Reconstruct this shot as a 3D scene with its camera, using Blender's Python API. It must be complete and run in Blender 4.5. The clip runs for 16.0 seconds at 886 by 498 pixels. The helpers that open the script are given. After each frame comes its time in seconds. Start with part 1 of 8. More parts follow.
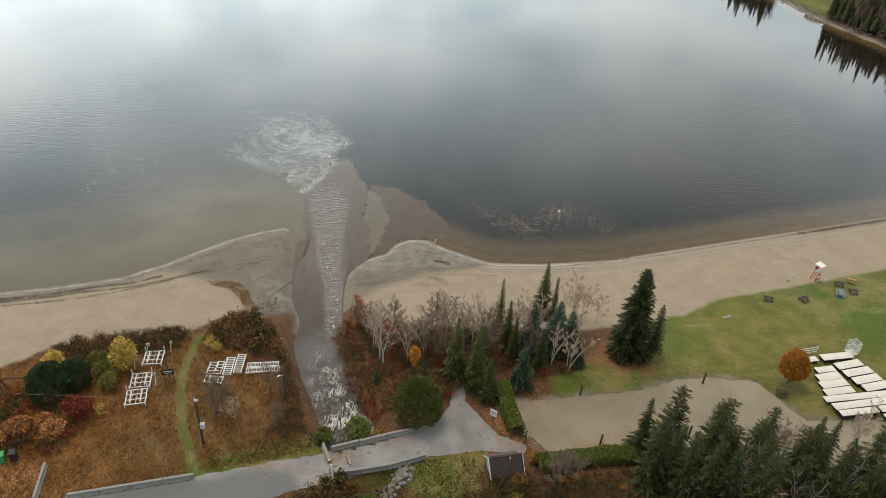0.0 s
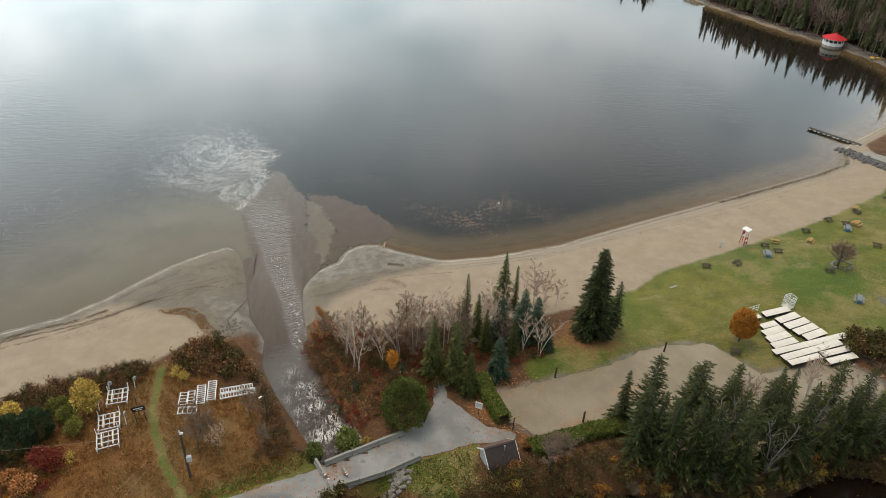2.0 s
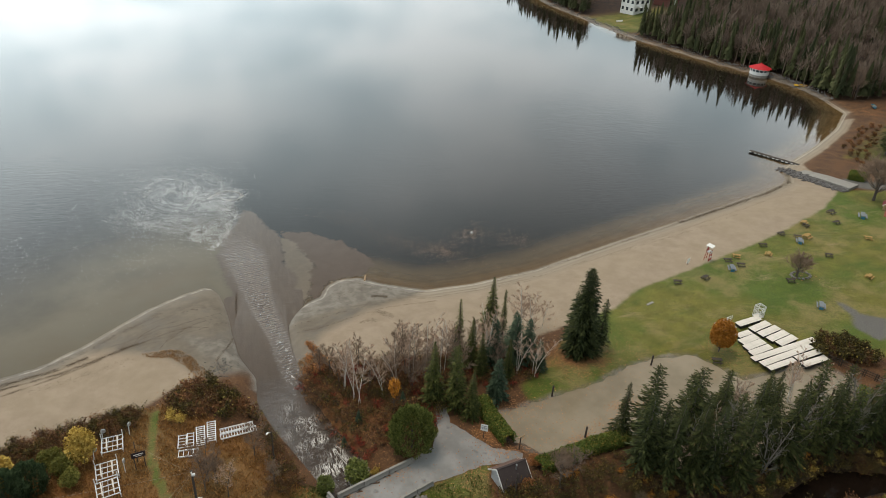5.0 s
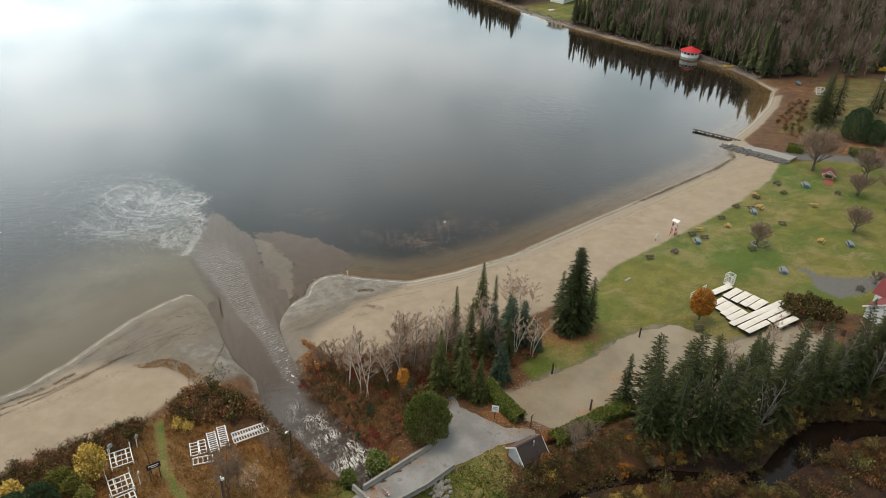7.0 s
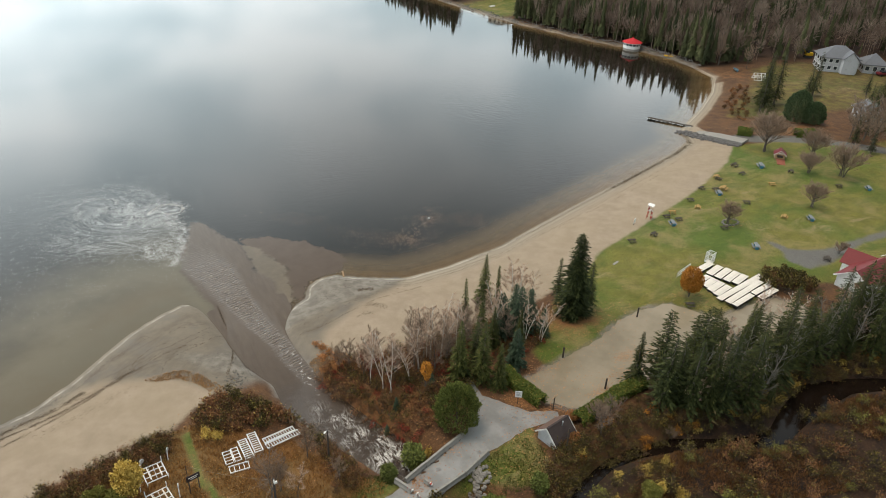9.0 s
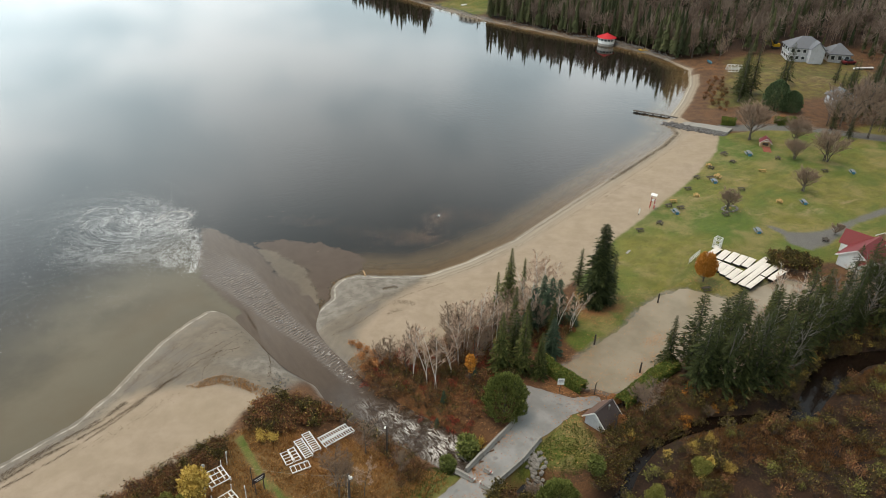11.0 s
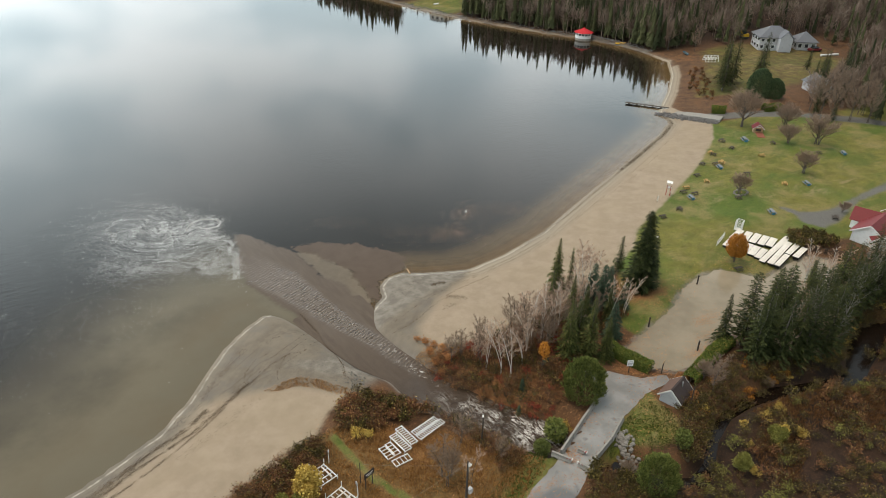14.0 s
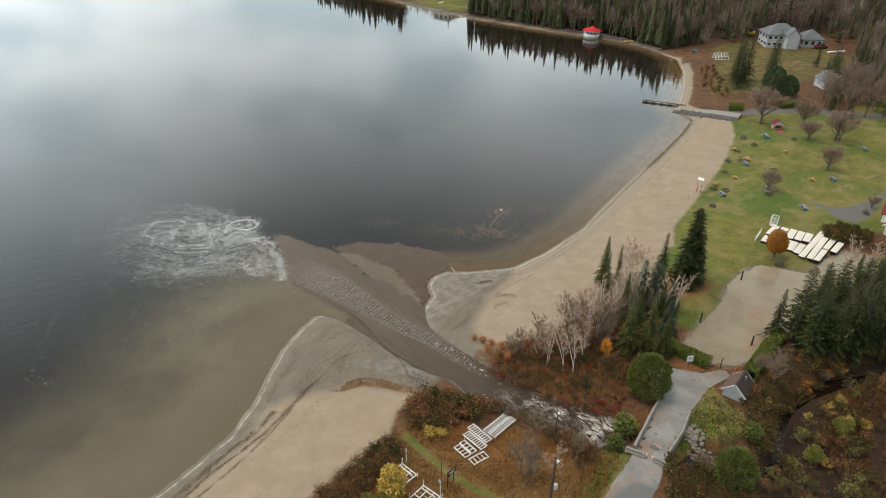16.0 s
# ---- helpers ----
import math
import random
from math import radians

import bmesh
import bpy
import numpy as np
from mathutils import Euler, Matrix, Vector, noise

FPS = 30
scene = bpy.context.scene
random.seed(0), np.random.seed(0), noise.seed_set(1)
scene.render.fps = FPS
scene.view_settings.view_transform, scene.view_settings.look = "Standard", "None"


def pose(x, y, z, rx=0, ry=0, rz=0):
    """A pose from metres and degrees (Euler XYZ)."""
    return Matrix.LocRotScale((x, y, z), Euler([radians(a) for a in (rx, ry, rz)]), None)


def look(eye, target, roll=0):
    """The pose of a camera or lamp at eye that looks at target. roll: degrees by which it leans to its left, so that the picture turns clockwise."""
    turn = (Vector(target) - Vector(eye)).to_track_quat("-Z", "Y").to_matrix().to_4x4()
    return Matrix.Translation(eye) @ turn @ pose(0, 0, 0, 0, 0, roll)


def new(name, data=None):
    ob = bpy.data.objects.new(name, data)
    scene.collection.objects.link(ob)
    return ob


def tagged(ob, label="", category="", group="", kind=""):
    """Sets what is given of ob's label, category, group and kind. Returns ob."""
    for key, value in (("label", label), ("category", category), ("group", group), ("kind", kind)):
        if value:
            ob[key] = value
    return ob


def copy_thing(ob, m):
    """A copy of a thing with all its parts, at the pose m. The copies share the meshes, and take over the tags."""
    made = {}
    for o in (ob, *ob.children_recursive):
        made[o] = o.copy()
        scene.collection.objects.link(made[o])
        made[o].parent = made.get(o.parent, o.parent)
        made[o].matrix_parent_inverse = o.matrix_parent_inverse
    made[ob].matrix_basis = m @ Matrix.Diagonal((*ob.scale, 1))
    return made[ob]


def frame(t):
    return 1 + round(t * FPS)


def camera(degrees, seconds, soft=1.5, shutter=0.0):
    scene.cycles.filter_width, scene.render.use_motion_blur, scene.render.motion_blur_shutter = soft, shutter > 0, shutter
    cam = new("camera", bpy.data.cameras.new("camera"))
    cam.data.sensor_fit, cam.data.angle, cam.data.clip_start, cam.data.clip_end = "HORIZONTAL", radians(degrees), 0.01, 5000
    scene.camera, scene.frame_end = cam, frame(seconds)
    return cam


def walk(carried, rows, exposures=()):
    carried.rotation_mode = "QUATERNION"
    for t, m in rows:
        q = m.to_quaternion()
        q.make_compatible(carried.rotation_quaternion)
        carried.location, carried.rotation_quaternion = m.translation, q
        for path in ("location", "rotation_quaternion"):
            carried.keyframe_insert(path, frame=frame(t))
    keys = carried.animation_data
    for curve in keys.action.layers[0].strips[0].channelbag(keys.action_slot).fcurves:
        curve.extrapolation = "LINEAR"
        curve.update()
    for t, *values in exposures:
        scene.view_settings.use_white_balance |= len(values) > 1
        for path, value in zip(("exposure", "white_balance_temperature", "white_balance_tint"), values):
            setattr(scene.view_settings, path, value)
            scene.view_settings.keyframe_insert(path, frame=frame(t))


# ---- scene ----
cam = camera(64.8, 16.0, soft=0.6)
PATH = [
    (0, (0.169, 0.057, 55.274), (0.218, 1.724, 54.169), 3.7),
    (0.5, (-1.635, -0.066, 55.233), (-1.415, 1.593, 54.137), 3.7),
    (1, (-3.692, -0.286, 55.182), (-3.374, 1.354, 54.083), 3.2),
    (1.5, (-5.189, -0.244, 55.146), (-4.872, 1.394, 54.043), 3.0),
    (2, (-6.136, -0.023, 55.205), (-5.821, 1.624, 54.115), 2.7),
    (2.1, (-6.277, -0.027, 55.207), (-5.956, 1.652, 54.168), 2.5),
    (2.5, (-6.695, -0.245, 55.182), (-6.385, 1.548, 54.353), 2.4),
    (3, (-7.284, -0.866, 54.964), (-6.957, 0.953, 54.201), 2.9),
    (3.5, (-8.206, -1.049, 54.846), (-7.831, 0.708, 53.967), 3.0),
    (4, (-9.416, -0.905, 54.788), (-9.006, 0.813, 53.848), 3.2),
    (4.2, (-9.985, -0.818, 54.773), (-9.565, 0.885, 53.813), 3.2),
    (6.3, (-16.968, 0.206, 54.154), (-16.333, 1.821, 53.159), 2.7),
    (6.5, (-17.726, 0.329, 54.139), (-17.079, 1.938, 53.144), 2.7),
    (7, (-19.758, 0.71, 54.132), (-19.075, 2.305, 53.138), 2.6),
    (7.5, (-21.885, 1.185, 54.144), (-21.16, 2.762, 53.15), 2.6),
    (8, (-24.019, 1.734, 54.137), (-23.251, 3.291, 53.144), 2.5),
    (8.5, (-26.21, 2.325, 54.156), (-25.397, 3.86, 53.164), 2.4),
    (9, (-28.402, 2.991, 54.167), (-27.548, 4.503, 53.176), 2.4),
    (9.2, (-29.254, 3.293, 54.171), (-28.385, 4.797, 53.18), 2.4),
    (11.5, (-38.847, 6.936, 54.281), (-37.865, 8.371, 53.292), 1.9),
    (12, (-41.003, 7.87, 54.337), (-39.985, 9.28, 53.349), 1.8),
    (12.5, (-43.068, 8.916, 54.4), (-42.023, 10.306, 53.412), 1.7),
    (13, (-45.102, 9.935, 54.434), (-44.047, 11.317, 53.446), 1.7),
    (13.5, (-47.037, 10.935, 54.439), (-45.97, 12.308, 53.451), 1.5),
    (14, (-48.979, 12.045, 54.476), (-47.911, 13.417, 53.487), 1.5),
    (14.5, (-50.845, 13.23, 54.468), (-49.774, 14.598, 53.477), 1.4),
    (15, (-52.664, 14.514, 54.469), (-51.588, 15.878, 53.478), 1.4),
    (15.5, (-54.423, 15.871, 54.489), (-53.338, 17.228, 53.497), 1.4),
    (16, (-56.149, 17.25, 54.52), (-55.049, 18.594, 53.528), 1.6),
]
walk(cam, [(t, look(eye, target, roll)) for t, eye, target, roll in PATH],
     [(0, 0.32), (1.5, 0.38), (3.0, 0.34), (3.5, 0.22), (4.0, 0.14), (5.2, 0.26), (6.5, 0.38), (8.5, 0.48), (12.5, 0.53), (16, 0.46)])

# ---- world, sun, exposure ----
scene.view_settings.exposure = 0.26
SUN_AZ, SUN_EL = -34.0, 72.0          # degrees: azimuth from +y towards +x, elevation


class Net:
    """Small helper round one node tree."""

    def __init__(self, tree):
        self.t = tree
        tree.nodes.clear()

    def n(self, kind, ins=None, **props):
        node = self.t.nodes.new(kind)
        for k, v in props.items():
            setattr(node, k, v)
        for k, v in (ins or {}).items():
            self.put(node.inputs[k], v)
        return node

    def put(self, sock, v):
        if isinstance(v, bpy.types.NodeSocket):
            self.t.links.new(v, sock)
        elif isinstance(v, (tuple, list)) and len(v) == 3 and sock.type == "RGBA":
            sock.default_value = (*v, 1)
        else:
            sock.default_value = v

    def noise(self, vec, scale, detail=4.0, rough=0.55, distort=0.0):
        return self.n("ShaderNodeTexNoise", {"Vector": vec, "Scale": scale, "Detail": detail, "Roughness": rough, "Distortion": distort}).outputs["Fac"]

    def math(self, op, a, b=0.0, c=0.0):
        node = self.n("ShaderNodeMath", operation=op)
        for i, v in enumerate((a, b, c)):
            self.put(node.inputs[i], v)
        return node.outputs[0]

    def ramp(self, v, lo, hi, a=0.0, b=1.0, smooth=True):
        node = self.n("ShaderNodeMapRange", interpolation_type="SMOOTHSTEP" if smooth else "LINEAR")
        for i, q in enumerate((v, lo, hi, a, b)):
            self.put(node.inputs[i], q)
        return node.outputs[0]

    def mix(self, f, a, b, blend="MIX"):
        node = self.n("ShaderNodeMix", data_type="RGBA", blend_type=blend)
        self.put(node.inputs[0], f)
        self.put(node.inputs[6], a)
        self.put(node.inputs[7], b)
        return node.outputs[2]

    def vmath(self, op, a, b):
        node = self.n("ShaderNodeVectorMath", operation=op)
        self.put(node.inputs[0], a)
        self.put(node.inputs[1], b)
        return node.outputs[0]

    def attr(self, name):
        return self.n("ShaderNodeAttribute", attribute_name=name).outputs["Fac"]

    def bump(self, h, strength, dist=0.05):
        return self.n("ShaderNodeBump", {"Height": h, "Strength": strength, "Distance": dist}).outputs[0]


world = bpy.data.worlds.new("overcast_sky")
scene.world = world
world.use_nodes = True
w = Net(world.node_tree)
way = w.n("ShaderNodeTexCoord").outputs["Generated"]
sep = w.n("ShaderNodeSeparateXYZ", {0: way})
up = w.math("MAXIMUM", sep.outputs[2], 0.0)
sky = w.n("ShaderNodeTexSky", sky_type="NISHITA", sun_disc=False, sun_elevation=radians(SUN_EL), sun_rotation=radians(SUN_AZ))
# a layer of cloud: planar coordinates overhead
den = w.math("ADD", up, 0.16)
flat = w.n("ShaderNodeCombineXYZ", {0: w.math("DIVIDE", sep.outputs[0], den), 1: w.math("DIVIDE", sep.outputs[1], den), 2: 0.0}).outputs[0]
flat = w.vmath("ADD", flat, (0.35, 0.1, 0.0))
big = w.noise(flat, 1.35, 5.0, 0.5, 0.3)
small = w.noise(flat, 3.8, 6.0, 0.55, 0.2)
cloud = w.math("ADD", w.math("MULTIPLY", big, 0.75), w.math("MULTIPLY", small, 0.25))
cloud = w.ramp(cloud, 0.36, 0.62, 0.0, 1.0)
# thin bright cloud low over the lake, thick cloud overhead, brighter towards the veiled sun
low = w.math("MULTIPLY", w.ramp(up, 0.20, 0.57, 1.0, 0.0), w.ramp(sep.outputs[1], -0.2, 0.6, 0.25, 1.0))
high = w.ramp(up, 0.34, 0.66, 1.0, 0.0)
s_dir = (math.sin(radians(SUN_AZ)) * math.cos(radians(36)), math.cos(radians(SUN_AZ)) * math.cos(radians(36)), math.sin(radians(36)))
dot = w.n("ShaderNodeVectorMath", operation="DOT_PRODUCT")
w.put(dot.inputs[0], way)
dot.inputs[1].default_value = s_dir
glow = w.ramp(dot.outputs["Value"], 0.56, 1.0)
lum = w.math("ADD", w.math("ADD", 5.2, w.math("MULTIPLY", low, 11.0)), w.math("MULTIPLY", w.math("MULTIPLY", high, glow), 18.0))
lum = w.math("MULTIPLY", lum, w.math("ADD", 0.78, w.math("MULTIPLY", cloud, 0.40)))
tint = w.mix(cloud, (0.82, 0.985, 1.04), (0.945, 1.0, 1.0))
grey = w.vmath("MULTIPLY", tint, w.n("ShaderNodeCombineXYZ", {0: lum, 1: lum, 2: lum}).outputs[0])
col = w.mix(0.94, sky.outputs[0], grey)
bg = w.n("ShaderNodeBackground", {"Color": col, "Strength": 0.1})
out = w.n("ShaderNodeOutputWorld", {"Surface": bg.outputs[0]})

sun = new("sun", bpy.data.lights.new("sun", "SUN"))
sun.data.energy, sun.data.angle, sun.data.color = 1.5, radians(25), (1.0, 0.86, 0.70)
sun.matrix_world = look((0, 0, 200), (-math.sin(radians(SUN_AZ)) * 100, -math.cos(radians(SUN_AZ)) * 100, 200 - 100 * math.tan(radians(SUN_EL))))

# ---- materials ----


def material(name):
    m = bpy.data.materials.new(name)
    m.use_nodes = True
    g = Net(m.node_tree)
    return m, g


def finish(g, color, rough=0.8, normal=None, **more):
    b = g.n("ShaderNodeBsdfPrincipled", {"Base Color": color, "Roughness": rough})
    if normal is not None:
        g.put(b.inputs["Normal"], normal)
    for k, v in more.items():
        g.put(b.inputs[k.replace("_", " ")], v)
    g.n("ShaderNodeOutputMaterial", {"Surface": b.outputs[0]})
    return b


def world_pos(g):
    return g.n("ShaderNodeNewGeometry").outputs["Position"]


def obj_pos(g):
    return g.n("ShaderNodeTexCoord").outputs["Object"]


def plain(name, base, rough=0.7, vary=0.15, scale=3.0, grime=(0.1, 0.09, 0.07), grime_amount=0.2, metallic=0.0, per_object=0.0):
    """Painted, wooden or stony surface with grain, stains and wear."""
    m, g = material(name)
    p = obj_pos(g)
    fine = g.noise(p, scale * 9, 4)
    broad = g.noise(p, scale, 3)
    dark = tuple(c * (1 - vary * 2) for c in base)
    lite = tuple(min(1, c * (1 + vary)) for c in base)
    c = g.mix(fine, dark, lite)
    c = g.mix(g.math("MULTIPLY", g.ramp(broad, 0.45, 0.75), grime_amount), c, grime)
    if per_object:
        r = g.n("ShaderNodeObjectInfo").outputs["Random"]
        c = g.mix(per_object, c, g.mix(r, tuple(x * 0.5 for x in base), tuple(min(1, x * 1.4) for x in base)))
    finish(g, c, rough, g.bump(fine, 0.25, 0.02), Metallic=metallic, **{"Specular IOR Level": 0.22})
    return m


def foliage(name, a, b, rough=0.75, trans=0.0, tip=None, tip_amount=0.0):
    """Leaves or needles: every leaf island a little different."""
    m, g = material(name)
    geo = g.n("ShaderNodeNewGeometry")
    r = geo.outputs["Random Per Island"]
    o = g.n("ShaderNodeObjectInfo").outputs["Random"]
    c = g.mix(r, tuple(x * 0.72 for x in a), tuple(x * 1.28 for x in b))
    c = g.mix(g.math("MULTIPLY", o, 0.45), c, tuple(x * 0.55 for x in a))
    if tip:
        c = g.mix(g.math("MULTIPLY", g.math("GREATER_THAN", r, 1 - tip_amount), 1.0), c, tip)
    finish(g, c, rough, None, **{"Specular IOR Level": 0.12})
    return m


# ground: sand, turf, meadow, leaf litter
GROUND, g = material("ground")
p = world_pos(g)
n_big = g.noise(p, 0.06, 4)
n_mid = g.noise(p, 0.45, 5, 0.6)
n_fine = g.noise(p, 5.0, 4, 0.65)
n_grit = g.noise(p, 28.0, 3, 0.7)


def zone(name, edge=0.55, soft=0.22):
    wob = g.math("ADD", g.math("MULTIPLY", g.math("SUBTRACT", n_mid, 0.5), edge), g.math("MULTIPLY", g.math("SUBTRACT", n_fine, 0.5), edge * 0.6))
    return g.ramp(g.math("ADD", g.attr(name), wob), 0.5 - soft, 0.5 + soft)


litter = g.mix(g.ramp(n_mid, 0.3, 0.7), (0.060, 0.031, 0.015), (0.120, 0.058, 0.024))
litter = g.mix(g.ramp(n_fine, 0.5, 0.75), litter, (0.19, 0.088, 0.032))
meadow = g.mix(g.ramp(n_mid, 0.3, 0.72), (0.150, 0.060, 0.017), (0.245, 0.108, 0.031))
meadow = g.mix(g.ramp(n_big, 0.45, 0.65), meadow, (0.135, 0.082, 0.028))
meadow = g.mix(g.ramp(n_fine, 0.55, 0.8), meadow, (0.25, 0.145, 0.055))
sand = g.mix(g.ramp(n_mid, 0.25, 0.75), (0.238, 0.184, 0.129), (0.304, 0.238, 0.172))
sand = g.mix(g.math("MULTIPLY", g.ramp(n_big, 0.4, 0.7), 0.35), sand, (0.275, 0.215, 0.140))
sand = g.mix(g.math("MULTIPLY", g.ramp(n_grit, 0.55, 0.8), 0.35), sand, (0.22, 0.17, 0.12))
# contour streaks left by the falling water
sd = g.attr("shore")
wave = g.n("ShaderNodeTexNoise", {"Vector": g.n("ShaderNodeCombineXYZ", {0: g.math("MULTIPLY", sd, 1.6), 1: g.math("MULTIPLY", n_big, 3.0), 2: 0.0}).outputs[0], "Scale": 1.0, "Detail": 5.0}).outputs["Fac"]
wet_sand = g.mix(g.ramp(wave, 0.4, 0.62), (0.215, 0.176, 0.128), (0.262, 0.216, 0.160))
wet_sand = g.mix(g.math("MULTIPLY", g.ramp(n_fine, 0.55, 0.8), 0.4), wet_sand, (0.12, 0.10, 0.08))
turf = g.mix(g.ramp(n_mid, 0.3, 0.7), (0.098, 0.095, 0.016), (0.166, 0.146, 0.027))
turf = g.mix(g.ramp(n_big, 0.42, 0.62), turf, (0.074, 0.106, 0.013))
turf = g.mix(g.math("MULTIPLY", g.ramp(g.noise(p, 0.9, 6, 0.7), 0.5, 0.7), 0.6), turf, (0.050, 0.072, 0.014))
turf = g.mix(g.math("MULTIPLY", g.ramp(g.noise(p, 0.13, 6, 0.68), 0.46, 0.64), 0.75), turf, (0.205, 0.160, 0.062))
turf = g.mix(g.math("MULTIPLY", g.ramp(n_fine, 0.5, 0.8), 0.35), turf, (0.165, 0.155, 0.040))
worn = g.noise(g.n("ShaderNodeMapping", {"Vector": p, "Rotation": (0, 0, radians(-24)), "Scale": (0.4, 1.3, 1.0)}).outputs[0], 0.2, 7, 0.7, 0.5)
turf = g.mix(g.math("MULTIPLY", g.ramp(worn, 0.50, 0.62), 0.5), turf, (0.052, 0.086, 0.010))
turf = g.mix(g.math("MULTIPLY", g.ramp(worn, 0.42, 0.32), 0.65), turf, (0.235, 0.180, 0.090))
fallen = g.mix(g.ramp(n_fine, 0.35, 0.7), (0.13, 0.055, 0.022), (0.27, 0.13, 0.045))
gravel = g.mix(n_fine, (0.080, 0.076, 0.070), (0.160, 0.150, 0.136))
c = g.mix(zone("meadow"), litter, meadow)
c = g.mix(zone("turf", 0.5), c, turf)
c = g.mix(zone("fallen", 1.1, 0.3), c, fallen)
c = g.mix(zone("gravel", 0.5), c, gravel)
c = g.mix(zone("sand", 0.45, 0.18), c, sand)
c = g.mix(g.math("MULTIPLY", zone("wet", 0.4, 0.3), g.attr("sand")), c, wet_sand)
# the pale lip of dried foam
lip = g.math("SUBTRACT", 1.0, g.ramp(g.math("ABSOLUTE", g.math("SUBTRACT", sd, g.math("ADD", 0.15, g.math("MULTIPLY", n_mid, 0.5)))), 0.03, 0.11))
c = g.mix(g.math("MULTIPLY", g.math("MULTIPLY", lip, 0.5), g.math("SUBTRACT", 1.0, g.attr("dark_edge"))), c, (0.42, 0.38, 0.31))
# flats left by the falling stream: long bent streaks
bend = g.n("ShaderNodeVectorMath", operation="ADD")
g.put(bend.inputs[0], g.n("ShaderNodeCombineXYZ", {0: g.math("MULTIPLY", sd, 1.0), 1: g.math("MULTIPLY", g.attr("bank"), 0.16), 2: 0.0}).outputs[0])
g.put(bend.inputs[1], g.n("ShaderNodeCombineXYZ", {0: g.math("MULTIPLY", n_big, 5.0), 1: 0.0, 2: 0.0}).outputs[0])
streak = g.math("ADD", g.math("MULTIPLY", g.noise(bend.outputs[0], 0.5, 6, 0.6, 0.6), 0.4), g.math("MULTIPLY", g.noise(p, 0.35, 7, 0.7), 0.6))
flats = g.mix(g.ramp(streak, 0.36, 0.64), (0.122, 0.100, 0.075), (0.172, 0.143, 0.109))
flats = g.mix(g.math("MULTIPLY", g.ramp(g.noise(p, 0.3, 5, 0.6), 0.5, 0.66), 0.6), flats, (0.135, 0.118, 0.100))
flats = g.mix(g.math("MULTIPLY", g.ramp(streak, 0.62, 0.68), 0.25), flats, (0.07, 0.055, 0.04))
c = g.mix(zone("flats", 0.5, 0.3), c, flats)
peat = g.mix(g.ramp(n_mid, 0.3, 0.7), (0.012, 0.007, 0.0045), (0.040, 0.020, 0.010))
peat = g.mix(g.math("MULTIPLY", g.ramp(n_fine, 0.5, 0.75), 0.6), peat, (0.10, 0.048, 0.022))
shelf = g.mix(g.ramp(g.noise(p, 0.7, 5, 0.65), 0.35, 0.65), (0.135, 0.116, 0.094), (0.205, 0.182, 0.152))
shelf = g.mix(g.math("MULTIPLY", g.ramp(n_fine, 0.55, 0.7), 0.7), shelf, (0.075, 0.062, 0.050))
c = g.mix(zone("shelf", 0.9, 0.3), c, shelf)
c = g.mix(g.math("MULTIPLY", g.math("MULTIPLY", g.ramp(g.math("ABSOLUTE", g.math("SUBTRACT", sd, g.math("ADD", 0.2, g.math("MULTIPLY", n_mid, 0.5)))), 0.05, 0.20, 1.0, 0.0), g.ramp(g.noise(p, 0.7, 5, 0.7), 0.38, 0.62, 0.05, 0.6)), g.math("SUBTRACT", 1.0, g.attr("dark_edge"))), c, (0.46, 0.42, 0.35))
# dark lines of washed-up weed and twigs
wl = g.math("ADD", g.attr("wrack"), g.math("ADD", g.math("MULTIPLY", n_big, 2.0), g.math("MULTIPLY", n_mid, 0.25)))
rows = g.ramp(g.math("ABSOLUTE", g.math("SUBTRACT", g.math("FRACT", g.math("MULTIPLY", wl, 1.1)), 0.5)), 0.03, 0.13, 1.0, 0.0)
rows = g.math("MULTIPLY", rows, g.ramp(g.attr("wrack"), 0.2, 1.5, 1.0, 0.0))
rows = g.math("MULTIPLY", rows, g.ramp(g.noise(p, 0.3, 7, 0.75), 0.40, 0.58))
c = g.mix(g.math("MULTIPLY", g.math("MULTIPLY", rows, 0.28), g.math("MAXIMUM", g.attr("sand"), g.attr("flats"))), c, g.mix(n_fine, (0.035, 0.026, 0.018), (0.11, 0.075, 0.045)))
c = g.mix(zone("peat", 0.6, 0.3), c, peat)
mud = g.mix(g.ramp(n_mid, 0.3, 0.7), (0.12, 0.10, 0.08), (0.21, 0.185, 0.155))
c = g.mix(zone("mud", 0.7, 0.25), c, mud)
grain = g.ramp(g.noise(p, 7.0, 6, 0.8), 0.3, 0.72, 0.52, 1.40)
bare = g.math("MAXIMUM", g.attr("sand"), g.attr("flats"))
grain = g.math("ADD", g.math("MULTIPLY", grain, g.math("SUBTRACT", 1.0, bare)), g.math("MULTIPLY", bare, g.ramp(n_grit, 0.3, 0.7, 0.93, 1.06)))
c = g.mix(1.0, c, g.n("ShaderNodeCombineXYZ", {0: grain, 1: grain, 2: grain}).outputs[0], "MULTIPLY")
h = g.math("ADD", g.math("MULTIPLY", n_fine, 0.6), g.math("MULTIPLY", n_grit, 0.4))
finish(g, c, g.ramp(g.attr("wet"), 0.4, 1.0, 0.92, 0.68), g.bump(h, 0.5, 0.06), **{"Specular IOR Level": 0.3})


